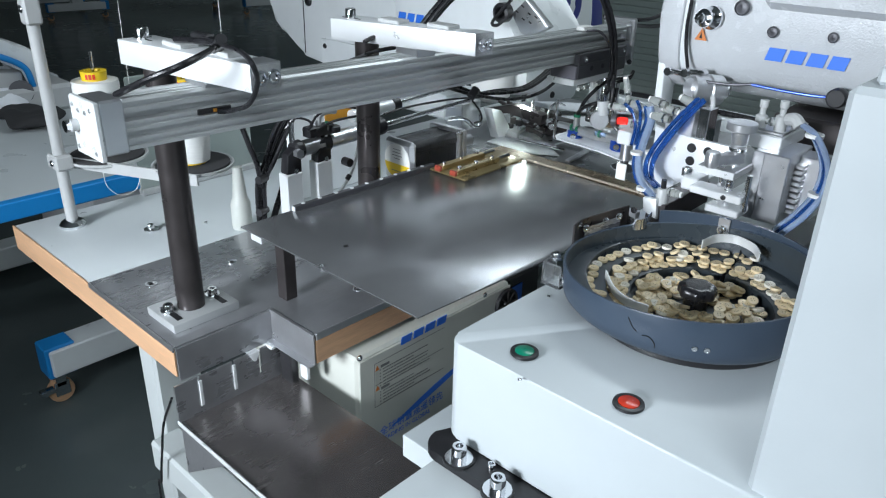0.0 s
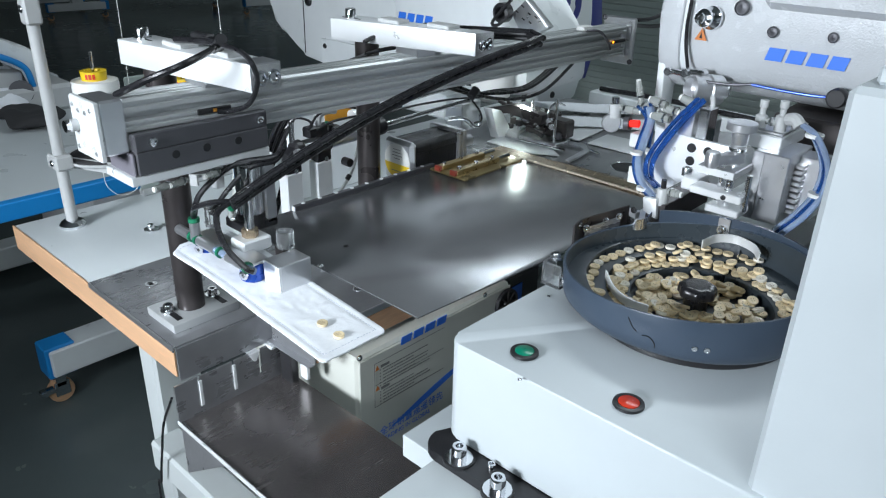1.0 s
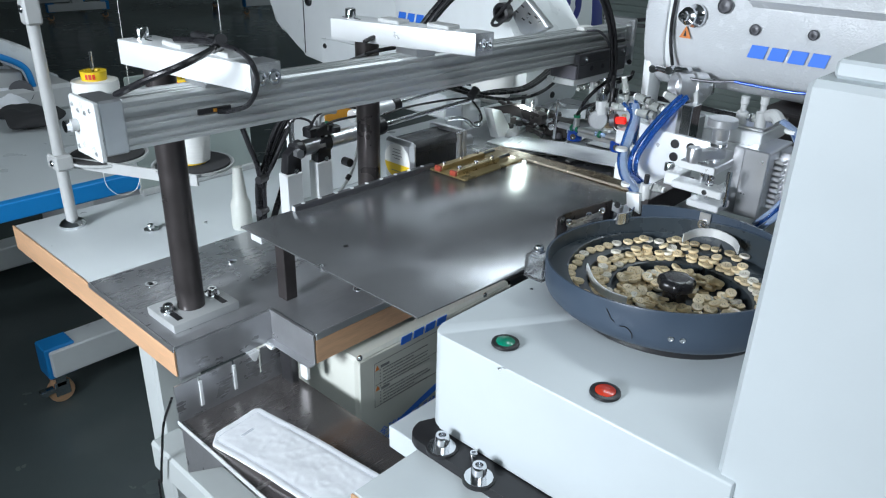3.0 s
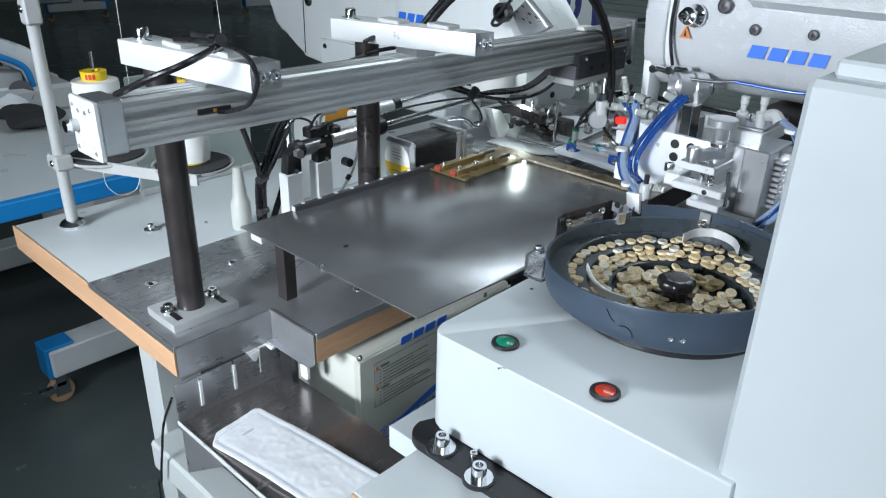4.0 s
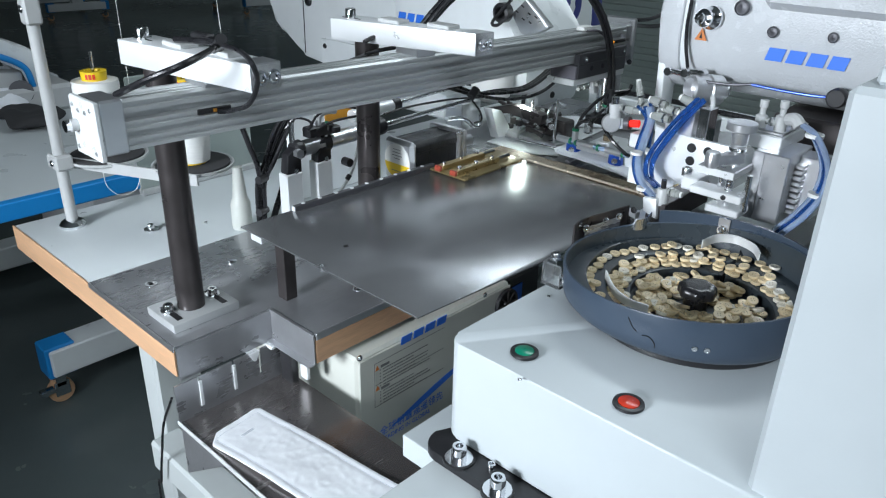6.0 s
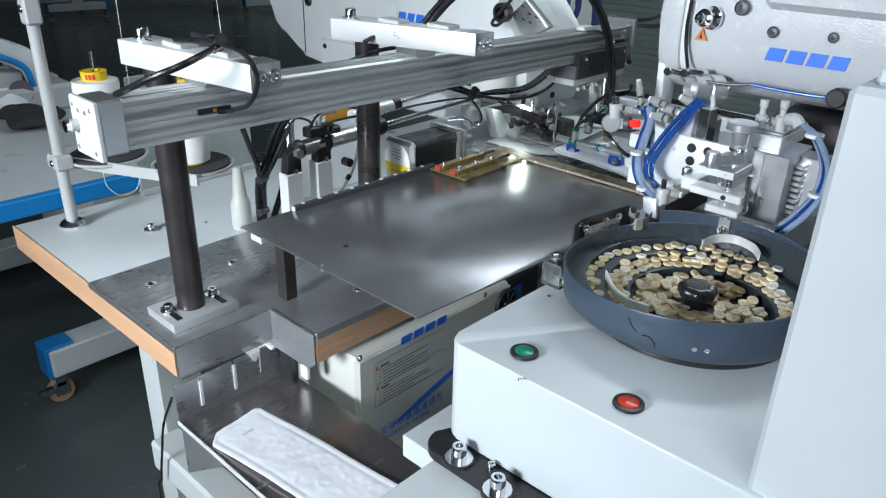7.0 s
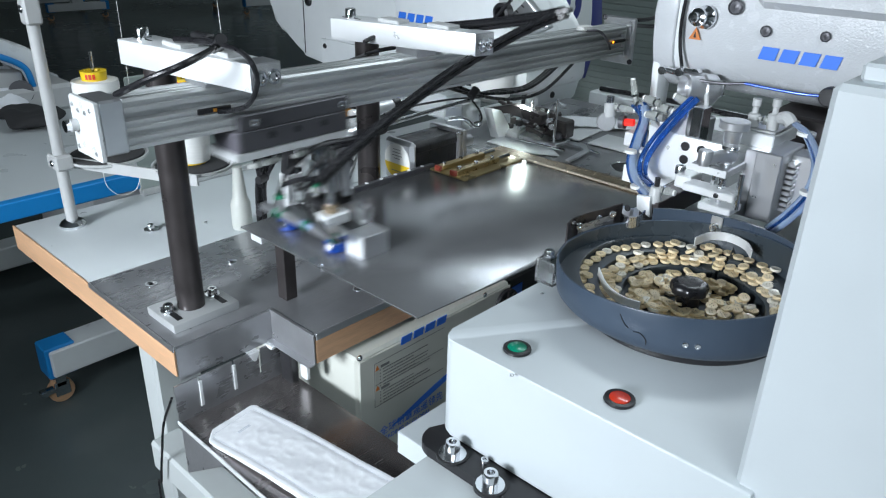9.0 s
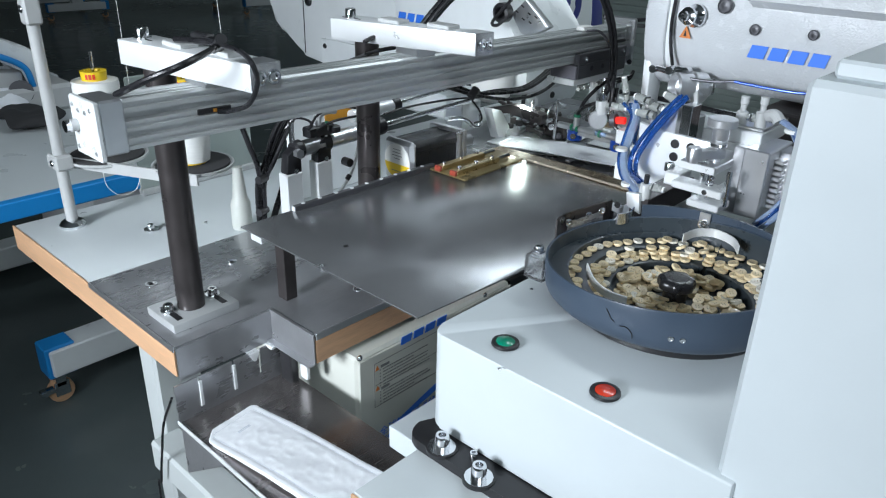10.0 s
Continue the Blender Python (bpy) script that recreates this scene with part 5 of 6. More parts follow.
for a in (207, 212):
    c, s = math.cos(radians(a)), math.sin(radians(a))
    screw(bowl, (BC.x + 0.1186 * c, BC.y + 0.1186 * s, 0.154), (c, s, 0), 0.0028, CHROME)
for pts in (((178, 0.168), (180.5, 0.160), (182.5, 0.157)), ((185, 0.155), (188, 0.1555), (190.5, 0.151), (191, 0.146))):
    part("scribble", H([(BC.x + (rim(radians(a))[0] + 0.0002) * math.cos(radians(a)), BC.y + (rim(radians(a))[0] + 0.0002) * math.sin(radians(a)), z) for a, z in pts], 0.00045, 5), BLACK, bowl)
part("clear_catch", B((0.5815, 0.5845, 0.369, 0.393, 0.142, 0.166), (0.5845, 0.6055, 0.390, 0.393, 0.142, 0.166), (0.5815, 0.6055, 0.369, 0.393, 0.139, 0.142), bevel=0.0012), GLASSY, bowl, "clear plastic catch cup")
bolt(bowl, (0.596, 0.386, 0.166), r=0.005, h=0.007, washer=0.007)
bolt(bowl, (0.5805, 0.363, 0.154), (-0.8, 0.5, 0), r=0.0042, h=0.004, washer=0.006)

# buttons
def button_mesh(name, material):
    bm = bmesh.new()
    T_ = Vector((0, 0, -T))
    lathe(bm, T_, [(0, -0.0017), (0.0048, -0.0017), (0.0056, -0.0011), (0.0058, 0.0010), (0.0055, 0.0016), (0.0047, 0.00165), (0.0041, 0.00148), (0, 0.00148)], 16)
    n = len(bm.faces)
    # holes are flat dark discs; the shade in them is put into the colour
    for i in range(4):
        a = math.pi / 4 + i * math.pi / 2
        vs = [bm.verts.new((0.0018 * math.cos(a) + 0.0007 * math.cos(k * math.pi / 3), 0.0018 * math.sin(a) + 0.0007 * math.sin(k * math.pi / 3), 0.00156)) for k in range(6)]
        bm.faces.new(vs).material_index = 1
    me = bpy.data.meshes.new(name)
    bm.to_mesh(me)
    bm.free()
    for p in me.polygons:
        p.use_smooth = True
    me.set_sharp_from_angle(angle=radians(40))
    me.materials.append(material)
    me.materials.append(HOLE)
    return me


BM_CREAM, BM_PEARL = button_mesh("shirt_button", CREAM), button_mesh("shirt_button", PEARL)
BUTTONS = []
random.seed(11)


def track_place(turn, off, up):
    r, z = spiral(turn)
    b = -2 * math.pi * turn
    return AXIS.x + (r + off) * math.cos(b), AXIS.y + (r + off) * math.sin(b), z + 0.0017 + up


def in_bowl(x, y, margin=0.0095):
    a = math.atan2(y - BC.y, x - BC.x) % (2 * math.pi)
    return math.hypot(x - BC.x, y - BC.y) < rim(a)[0] - margin


def drop_button(place, speed, tilt):
    """place: a turn of the track with an offset and a rise, or a still place on the floor; speed in turns a second."""
    o = new("shirt_button", BM_PEARL if random.random() < 0.14 else BM_CREAM)
    tagged(o, "cream four-hole shirt button lying in the bowl", "button", "buttons in the bowl")
    BUTTONS.append((o, place, speed, random.uniform(-tilt, tilt), random.uniform(-tilt, tilt), random.uniform(0, 360)))


turn = 0.20
while turn < 1.70:
    r = spiral(turn)[0]
    if in_bowl(*track_place(turn, 0.002, 0)[:2]) and in_bowl(*track_place(turn + 0.06, 0.002, 0)[:2]):
        drop_button((turn, random.uniform(-0.0035, 0.0035), 0), 0.006, 2)
        if random.random() < 0.18:
            drop_button((turn + 0.008, random.uniform(-0.003, 0.004), 0.0036), 0.006, 5)
    turn += random.uniform(0.0108, 0.0150) / (2 * math.pi * r)
turn = -0.62
while turn < 0.20:
    r = spiral(turn)[0]
    for off, up in ((-0.0060, 0), (0.0058, 0), (0.0, 0.0036), (0.0045, 0.0072)):
        if random.random() < (0.92 if up < 0.005 else 0.45):
            drop_button((turn + random.uniform(-0.006, 0.006), off + random.uniform(-0.002, 0.002), up), 0.005, 3 + 9 * (up > 0))
    if random.random() < 0.07:
        drop_button((turn + 0.01, 0.002, 0.0105), 0.005, 40)
    turn += random.uniform(0.0112, 0.0136) / (2 * math.pi * r)
for i in range(205):
    b = random.uniform(0, 2 * math.pi)
    ramp = max(0.0, min(1.0, (b / (2 * math.pi) - 0.62) / 0.12))
    most = (spiral(-b / (2 * math.pi))[0] - 0.021) * (1 - ramp) + (spiral(1 - b / (2 * math.pi))[0] - 0.023) * ramp
    q = 0.016 + (most - 0.016) * math.sqrt(random.random())
    bare = noise.noise(Vector((AXIS.x + q * math.cos(b), AXIS.y + q * math.sin(b), 0)) * 38)
    if bare < -0.42:
        continue
    drop_button((AXIS.x + q * math.cos(b), AXIS.y + q * math.sin(b), 0.1353 + 0.0034 * (i % 3) + random.uniform(0, 0.0006)), 0.0, 8 if i % 3 < 2 else 24)

cab = station("station_cabinet", "tall white painted station cabinet with overlapping lid", "cabinet")
part("cabinet_body", B((0.456, 0.80, -0.55, 0.1155, 0.002, 0.414), bevel=0.004), BOXPAINT, cab)
part("lid", B((0.470, 0.80, -0.55, 0.106, 0.414, 0.425), bevel=0.002), BOXPAINT, cab)

# ---- button sewing machine head ----
head = station("button_sewing_machine", "white wrinkle-lacquered button sewing machine head", "sewing machine")
prof = []
for i in range(28):
    a = 2 * math.pi * i / 28
    c, s = math.cos(a), math.sin(a)
    prof.append((1.085 + 0.105 * math.copysign(abs(c) ** 0.7, c), 0.372 + 0.105 * math.copysign(abs(s) ** 0.7, s)))
part("arm", slab(bmesh.new(), prof, -1.05, (0, 2), 0.462), WRINKLE, head)
prof2 = [(1.085 + (x - 1.085) * 1.05, 0.372 + (z - 0.372) * 1.04) for x, z in prof]
part("end_cover", slab(bmesh.new(), prof2, 0.032, (0, 2), 0.470, 0.004), WRINKLE, head)
part("face_seam", slab(bmesh.new(), [(1.085 + (x - 1.085) * 1.005, 0.372 + (z - 0.372) * 1.005) for x, z in prof], 0.0082, (0, 2), 0.462), WHITE, head)
part("lower_face", slab(bmesh.new(), [(0.990, 0.25), (0.985, 0.335), (1.03, 0.335), (1.025, 0.215), (1.005, 0.215)], 0.012, (0, 2), 0.490, 0.003), WHITE, head)
part("top_cover", B((0.972, 1.2, -0.40, 0.37, 0.388, 0.49), bevel=0.012), WRINKLE, head)
lo = (0.979, 0.3532, 0.3299)
hi = (0.979, 0.2572, 0.3362)
part("printed_logo", skew_logo(bmesh.new(), (0.9795, lo[1], lo[2]), lo[1] - hi[1], 0.016, (0, -1, 0), (-1, 0, 0)), BLUEPRINT, head, "blue printed logo shapes")
for p, r in (((0.977, 0.3484, 0.3649), 0.0056), ((0.977, 0.2773, 0.3672), 0.0050), ((0.975, 0.3915, 0.3897), 0.0078)):
    bm = bmesh.new()
    lathe(bm, p, [(r * 1.25, 0), (r * 1.25, 0.0015), (r, 0.003), (r, 0.001), (r * 0.5, 0.001), (0, 0.0025)], 22, (-1, 0, 0))
    part("screw_plug", bm, DARKGREY, head)
p = (0.978, 0.4288, 0.3729)
bm = bmesh.new()
lathe(bm, p, [(0.015, 0), (0.015, 0.004), (0.013, 0.006), (0.010, 0.014), (0.0115, 0.016), (0.0115, 0.020), (0.007, 0.022), (0.007, 0.030), (0.003, 0.031), (0.003, 0.027), (0, 0.027)], 28, (-1, 0.2, 0.05))
part("tension_knob", bm, CHROME, head, "chromed tension knob")
tri = (0.976, 0.4402, 0.3501)
part("warning_triangle", slab(bmesh.new(), [(tri[1] + 0.0085, tri[2] - 0.007), (tri[1] - 0.0085, tri[2] - 0.007), (tri[1], tri[2] + 0.009)], -0.0008, (1, 2), 0.977), ORANGE, head, "orange warning triangle")
part("triangle_mark", slab(bmesh.new(), [(tri[1] + 0.002, tri[2] - 0.0045), (tri[1] - 0.002, tri[2] - 0.0045), (tri[1], tri[2] + 0.003)], -0.0006, (1, 2), 0.976), BLACK, head)
part("slot_cable", H([(0.975, 0.4602, 0.3927), (0.972, 0.46, 0.3641), (0.972, 0.4573, 0.335), (0.974, 0.4507, 0.3055)], 0.0024), CABLE, head)
for p in ((0.968, 0.4708, 0.2993), (0.968, 0.4229, 0.3031), (0.968, 0.446, 0.3009)):
    part("link_screw", R(p, (p[0] - 0.012, p[1], p[2]), 0.0055, seg=14), CHROME, head)
part("link_bar", R((0.962, 0.4402, 0.3034), (0.962, 0.4203, 0.3043), 0.004), CHROME, head)
part("link_bar", R((0.962, 0.4695, 0.3003), (0.962, 0.4526, 0.2992), 0.004), CHROME, head)
p = (0.955, 0.422, 0.284)
bm = bmesh.new()
lathe(bm, p, [(0, -0.03), (0.020, -0.03), (0.0205, -0.012), (0.018, -0.010), (0.018, 0.012), (0.015, 0.014), (0.012, 0.004), (0, 0.004)], 28, (-1, 0.7, 0.1))
part("drum", bm, TURNED, head, "turned aluminium drum")
part("wire", H([(0.95, 0.4202, 0.2963), (0.955, 0.3823, 0.2968), (0.962, 0.3562, 0.3002)], 0.0020), DARKGREY, head, "brown sleeved wire")
part("wire", H([(0.962, 0.3562, 0.3002), (0.965, 0.3142, 0.2985), (0.968, 0.2812, 0.2983), (0.97, 0.2498, 0.301)], 0.0019), BLUEPLASTIC, head, "blue wire")
bm = bmesh.new()
lathe(bm, (0.972, 0.2542, 0.3006), [(0, 0.012), (0.010, 0.012), (0.012, 0.009), (0.012, 0)], 24, (-1, 0, 0))
part("cable_plug", bm, BLACK, head, "black round cable plug")
part("wire_clip", B((0.955, 0.975, 0.385, 0.402, 0.276, 0.297), bevel=0.002), GLASSY, head)
part("underside_bracket", B((0.99, 1.18, 0.16, 0.33, 0.225, 0.265), bevel=0.003), BLACKOX, head)
part("machine_bed", B((0.97, 1.25, -0.5, 0.40, 0.0, 0.12), bevel=0.006), WHITE, head)
part("machine_pillar", B((0.99, 1.18, -0.5, -0.1, 0.12, 0.30), bevel=0.01), WHITE, head)

# ---- button clamp mechanism ----
clamp = station("button_clamp", "machined aluminium button clamp with knurled adjusting knob", "clamp mechanism")
part("bent_plate", slab(bmesh.new(), [(0.87, 0.4332, 0.248)[1:], (0.87, 0.4006, 0.2417)[1:], (0.87, 0.3258, 0.2427)[1:], (0.87, 0.322, 0.2237)[1:], (0.87, 0.3819, 0.1877)[1:], (0.87, 0.4184, 0.1567)[1:], (0.87, 0.4286, 0.1578)[1:]], 0.006, (1, 2), 0.87, 0.001), WHITEALU, clamp, "bright bent aluminium plate")
for p in ((0.87, 0.3802, 0.2301), (0.87, 0.3585, 0.23), (0.87, 0.3795, 0.2132)):
    bm = bmesh.new()
    lathe(bm, p, [(0, 0.0002), (0.0052, 0.0002), (0.0058, 0.0009), (0.0060, 0.0002), (0.006, 0)], 16, (-1, 0, 0))
    part("screw_hole", bm, BLACK, clamp)
def block(name, a, b, x0, x1, material, bevel=0.0012, lab=""):
    """A block between two corner points of its front face."""
    part(name, B((x0, x1, min(a[1], b[1]), max(a[1], b[1]), min(a[2], b[2]), max(a[2], b[2])), bevel=bevel), material, clamp, lab)
part("upper_jaw", B((0.795, 0.8759, 0.2926, 0.3365, 0.2274, 0.2370), bevel=0.0012), ALU, clamp)
# thin white plate: the light on this side is put into its colour
part("jaw_face", B((0.7936, 0.7949, 0.2934, 0.3357, 0.2282, 0.2362)), WHITEALU, clamp)
part("middle_jaw", B((0.785, 0.8084, 0.2770, 0.3377, 0.2050, 0.2140), bevel=0.0012), WHITEALU, clamp)
part("lower_jaw", B((0.785, 0.8164, 0.2777, 0.3161, 0.1883, 0.1968), bevel=0.0012), WHITEALU, clamp)
part("guide_pin", R((0.805, 0.3107, 0.1867), (0.805, 0.3107, 0.2269), 0.0032), CHROME, clamp)
part("guide_pin", R((0.8, 0.2779, 0.1940), (0.8, 0.2779, 0.2361), 0.0034), CHROME, clamp)
for i in range(4):
    part("spring_coil", R((0.80, 0.2987, 0.2119 + i * 0.004), (0.80, 0.2987, 0.2144 + i * 0.004), 0.0048, seg=16), CHROME, clamp)
part("spring_rod", R((0.80, 0.2987, 0.1968), (0.80, 0.2987, 0.2274), 0.0032), CHROME, clamp)
screw(clamp, (0.785, 0.2969, 0.2092), (-1, 0, 0), 0.003, BLACK)
k = (0.822, 0.3051, 0.2873)
bm = bmesh.new()
lathe(bm, (k[0], k[1], 0.2370), [(0.0060, 0), (0.0060, 0.0190), (0.0086, 0.0200), (0.0086, 0.0240), (0.0078, 0.0250), (0.0092, 0.0270), (0.0095, 0.0385), (0.0150, 0.0405), (0.0166, 0.0415), (0.0166, 0.0493), (0.0157, 0.0503), (0.0140, 0.0499), (0, 0.0503)], 44)
part("adjusting_knob", bm, TURNED, clamp, "knurled aluminium knob")
bm = bmesh.new()
lathe(bm, (k[0], k[1], 0.2540), [(0.0092, 0), (0.0098, 0.001), (0.0092, 0.002), (0.0098, 0.003), (0.0092, 0.004)], 24)
part("lock_ring", bm, CHROME, clamp)
part("lock_lever", slab(bmesh.new(), [(k[0] - 0.026, k[1] + 0.022), (k[0] - 0.030, k[1] + 0.010), (k[0] + 0.004, k[1] - 0.010), (k[0] + 0.010, k[1] + 0.002)], 0.013, (0, 1), 0.2390, 0.003), ALU, clamp)
bm = bmesh.new()
lathe(bm, (k[0] - 0.027, k[1] + 0.016, 0.2370), [(0.0062, 0), (0.0062, 0.002), (0.0082, 0.0025), (0.0082, 0.016), (0.0072, 0.018), (0, 0.0185)], 24)
part("lever_end", bm, ALU, clamp)
part("slide_body", B((0.845, 0.9, 0.2670, 0.2956, 0.1704, 0.2524), bevel=0.0012), ALU, clamp)
part("upright", B((0.835, 0.905, 0.2502, 0.2799, 0.1748, 0.2554), bevel=0.0015), ALU, clamp)
part("cylinder_block", B((0.862, 0.932, 0.2725, 0.3084, 0.2693, 0.2733), bevel=0.0012), ALU, clamp)
part("cylinder_base", B((0.858, 0.935, 0.2715, 0.3144, 0.2518, 0.2687), bevel=0.0012), WHITEALU, clamp)
part("rating_plate", B((0.8612, 0.8619, 0.2785, 0.3044, 0.2717, 0.2708)), PAPER, clamp)
for i in range(9):
    part("cooling_fin", B((0.855, 0.905, 0.2404, 0.2743, 0.1849 + i * 0.00676, 0.1849 + (i + 0.66) * 0.00676), bevel=0.0008), ALU, clamp)
# black backing: the shade between the fins is put into its colour
part("fin_back", B((0.872, 0.903, 0.2424, 0.2723, 0.1849, 0.2457)), BLACK, clamp)
part("side_rail", B((0.868, 0.90, 0.2244, 0.2531, 0.1810, 0.2511), bevel=0.0012), ALU, clamp)
part("clamp_base", B((0.80, 0.97, 0.22, 0.40, 0.124, 0.150), bevel=0.002), ALU, clamp)
for px in ((0.87, 0.3031, 0.2819), (0.87, 0.2805, 0.2852)):
    bm = bmesh.new()
    lathe(bm, (px[0], px[1], px[2] - 0.014), [(0, 0), (0.0068, 0), (0.0068, 0.019), (0.0035, 0.021), (0.0035, 0.028), (0.0050, 0.029), (0.0050, 0.037), (0, 0.038)], 18)
    part("flow_valve", bm, FITTING, clamp, "pale grey flow control valve")
    fitting(clamp, (px[0], px[1] - 0.006, px[2]), (0, -1, 0), 0.02, 0.006)
part("vertical_bar", B((0.875, 0.90, 0.385, 0.405, 0.20, 0.275), bevel=0.001), ALU, clamp)
part("vertical_bar", B((0.873, 0.898, 0.366, 0.380, 0.20, 0.280), bevel=0.001), CHROME, clamp)
# feeding chute from the bowl
part("chute_rail", slab(bmesh.new(), [(0.775, 0.3841, 0.1714)[1:], (0.775, 0.3867, 0.1881)[1:], (0.775, 0.3698, 0.19)[1:], (0.775, 0.3658, 0.1651)[1:]], 0.006, (1, 2), 0.772, 0.0006), WHITEALU, clamp)
part("chute_side", B((0.779, 0.90, 0.360, 0.384, 0.155, 0.183), bevel=0.0008), BLACKOX, clamp)
part("chute_floor", B((0.775, 0.90, 0.384, 0.402, 0.155, 0.160), bevel=0.0008), ALU, clamp)
block("chute_stop", (0.775, 0.4054, 0.1695), (0.775, 0.3885, 0.1604), 0.765, 0.775, ALU)
screw(clamp, (0.765, 0.3922, 0.1717), (-1, 0, 0), 0.004, BLACK)
p = (0.785, 0.369, 0.1926)
bm = bmesh.new()
lathe(bm, (p[0], p[1], p[2] - 0.012), [(0, 0), (0.0072, 0), (0.0072, 0.018), (0.006, 0.020), (0.0042, 0.0205), (0, 0.0205)], 18)
valve = part("needle_valve", bm, FITTING, clamp)
part("valve_screw", R((p[0], p[1], p[2] + 0.008), (p[0], p[1], p[2] + 0.019), 0.0032, seg=14), BLACK, valve, "black adjusting screw")
fitting(clamp, (p[0], p[1] - 0.006, p[2] + 0.006), (0, -1, 0), 0.016, 0.006)
bolt(clamp, (0.812, 0.3555, 0.2144), r=0.006, h=0.010)
part("stop_block", B((0.8, 0.83, 0.3352, 0.3554, 0.2011, 0.2165), bevel=0.0012), WHITEALU, clamp)

# ---- air manifold with hoses ----
air = station("air_manifold", "cluster of pale air fittings with blue hoses", "air fittings")
for px, ax in (((0.92, 0.4462, 0.2631), (0.2, 1, 0.1)), ((0.92, 0.4248, 0.2573), (0.2, 1, 0)), ((0.92, 0.4391, 0.2453), (0.1, 1, 0)), ((0.91, 0.3965, 0.272), (0, 1, 0.3)), ((0.91, 0.3955, 0.2537), (0, 1, 0.2)), ((0.9, 0.3954, 0.2369), (0, 1, -0.2)),
               ((0.9, 0.3685, 0.2443), (0, 1, 0)), ((0.9, 0.3821, 0.2692), (0, 0.8, -0.3))):
    fitting(air, px, ax, 0.026, 0.0075)
part("manifold_block", B((0.93, 0.95, 0.38, 0.45, 0.215, 0.255), bevel=0.002), ALU, air)
part("manifold_rod", R((0.905, 0.41, 0.20), (0.905, 0.41, 0.255), 0.004), CHROME, air)
part("manifold_rod", R((0.905, 0.385, 0.20), (0.905, 0.385, 0.25), 0.004), CHROME, air)
for k in range(4):
    pts = [Vector(p) + Vector((0.004 * (k % 2), 0.0042 * k - 0.006, 0.001 * (k % 3))) for p in ((0.885, 0.3857, 0.2867), (0.862, 0.3966, 0.2644), (0.852, 0.4119, 0.2354), (0.845, 0.4212, 0.2086), (0.83, 0.4118, 0.1918), (0.8, 0.3823, 0.1923))]
    part("blue_hose", H(pts, 0.0022), BLUETUBE, air, "blue polyurethane hose")
for k in range(2):
    pts = [Vector(p) + Vector((0, 0.007 * k, 0)) for p in ((0.93, 0.4754, 0.2535), (0.925, 0.4681, 0.2361), (0.9, 0.4611, 0.2147), (0.87, 0.4492, 0.1923), (0.85, 0.4292, 0.1746), (0.83, 0.3999, 0.1669))]
    part("clear_hose", H(pts, 0.0058 - 0.003 * k), CLEARTUBE if k == 0 else BLUETUBE, air, "milky clear hose sleeve" if k == 0 else "blue polyurethane hose")
for p in ((0.862, 0.4249, 0.2139), (0.87, 0.4504, 0.2061), (0.84, 0.4191, 0.1721)):
    part("hose_tie", R((p[0], p[1] + 0.004, p[2] - 0.002), (p[0], p[1] + 0.004, p[2] + 0.002), 0.0080, seg=14), PAPER, air, "white cable tie")
pts = [(0.86, 0.2542, 0.2873), (0.85, 0.2329, 0.2798), (0.83, 0.2093, 0.2543), (0.82, 0.2074, 0.2253), (0.81, 0.2182, 0.2001), (0.81, 0.2369, 0.1739)]
for k in range(3):
    part("blue_hose", H([Vector(p) + Vector((0.006 * k, 0.005 * k, 0)) for p in pts], 0.0034), BLUETUBE if k == 1 else CLEARTUBE, air)
for i in (1, 3):
    p = Vector(pts[i])
    part("hose_tie", R(p + Vector((0.006, 0.005, -0.002)), p + Vector((0.006, 0.005, 0.002)), 0.0100, seg=14), PAPER, air, "white cable tie")
part("elbow", H([(0.865, 0.2719, 0.2892), (0.862, 0.2632, 0.2915), (0.86, 0.2563, 0.2856)], 0.007), FITTING, air)
part("grey_hose", H([(0.9, 0.3774, 0.2915), (0.895, 0.3736, 0.2681), (0.885, 0.3882, 0.2378), (0.87, 0.405, 0.2221)], 0.003), FITTING, air)

# pusher with the vacuum knob, which shuttles on the station
pusher = station("vacuum_pusher", "pusher head with round aluminium knob and red-lit regulator", "pusher")
p = (0.93, 0.5314, 0.2197)
bm = bmesh.new()
lathe(bm, p, [(0, 0.004), (0.004, 0.0041), (0.008, 0.004), (0.0122, 0.004), (0.0134, 0.003), (0.0134, -0.012), (0.0115, -0.014), (0.0115, -0.022), (0, -0.022)], 40, (-0.80, -0.55, 0.22))
part("round_knob", bm, TURNED, pusher, "turned aluminium knob")
a, b = Vector((0.94, 0.5226, 0.2197)), Vector((0.945, 0.4879, 0.2243))
part("red_regulator", R(a + (b - a) * 0.42, a + (b - a) * 0.80, 0.0054, seg=9), REDGLOW, pusher, "glowing red regulator body")
part("regulator_core", R(a + (b - a) * 0.20, a + (b - a) * 0.42, 0.0098, seg=14), DARKGREY, pusher)
part("valve_body", R((0.935, 0.53, 0.2274), (0.935, 0.5318, 0.2468), 0.0085, seg=16), FITTING, pusher)
part("valve_stem", R((0.935, 0.5318, 0.2468), (0.935, 0.5322, 0.2565), 0.0055, seg=14), CHROME, pusher)
fitting(pusher, (0.937, 0.5248, 0.2413), (0, -1, 0.05), 0.032, 0.007)
fitting(pusher, (0.94, 0.4943, 0.2547), (0, 0.3, 1), 0.030, 0.006)
fitting(pusher, (0.942, 0.4993, 0.251), (0, -1, -0.15), 0.030, 0.008)
part("head_block", B((0.93, 0.955, 0.478, 0.500, 0.192, 0.212), bevel=0.0015), WHITEALU, pusher)
part("plunger", R((0.942, 0.488, 0.192), (0.942, 0.488, 0.168), 0.009), ALU, pusher)
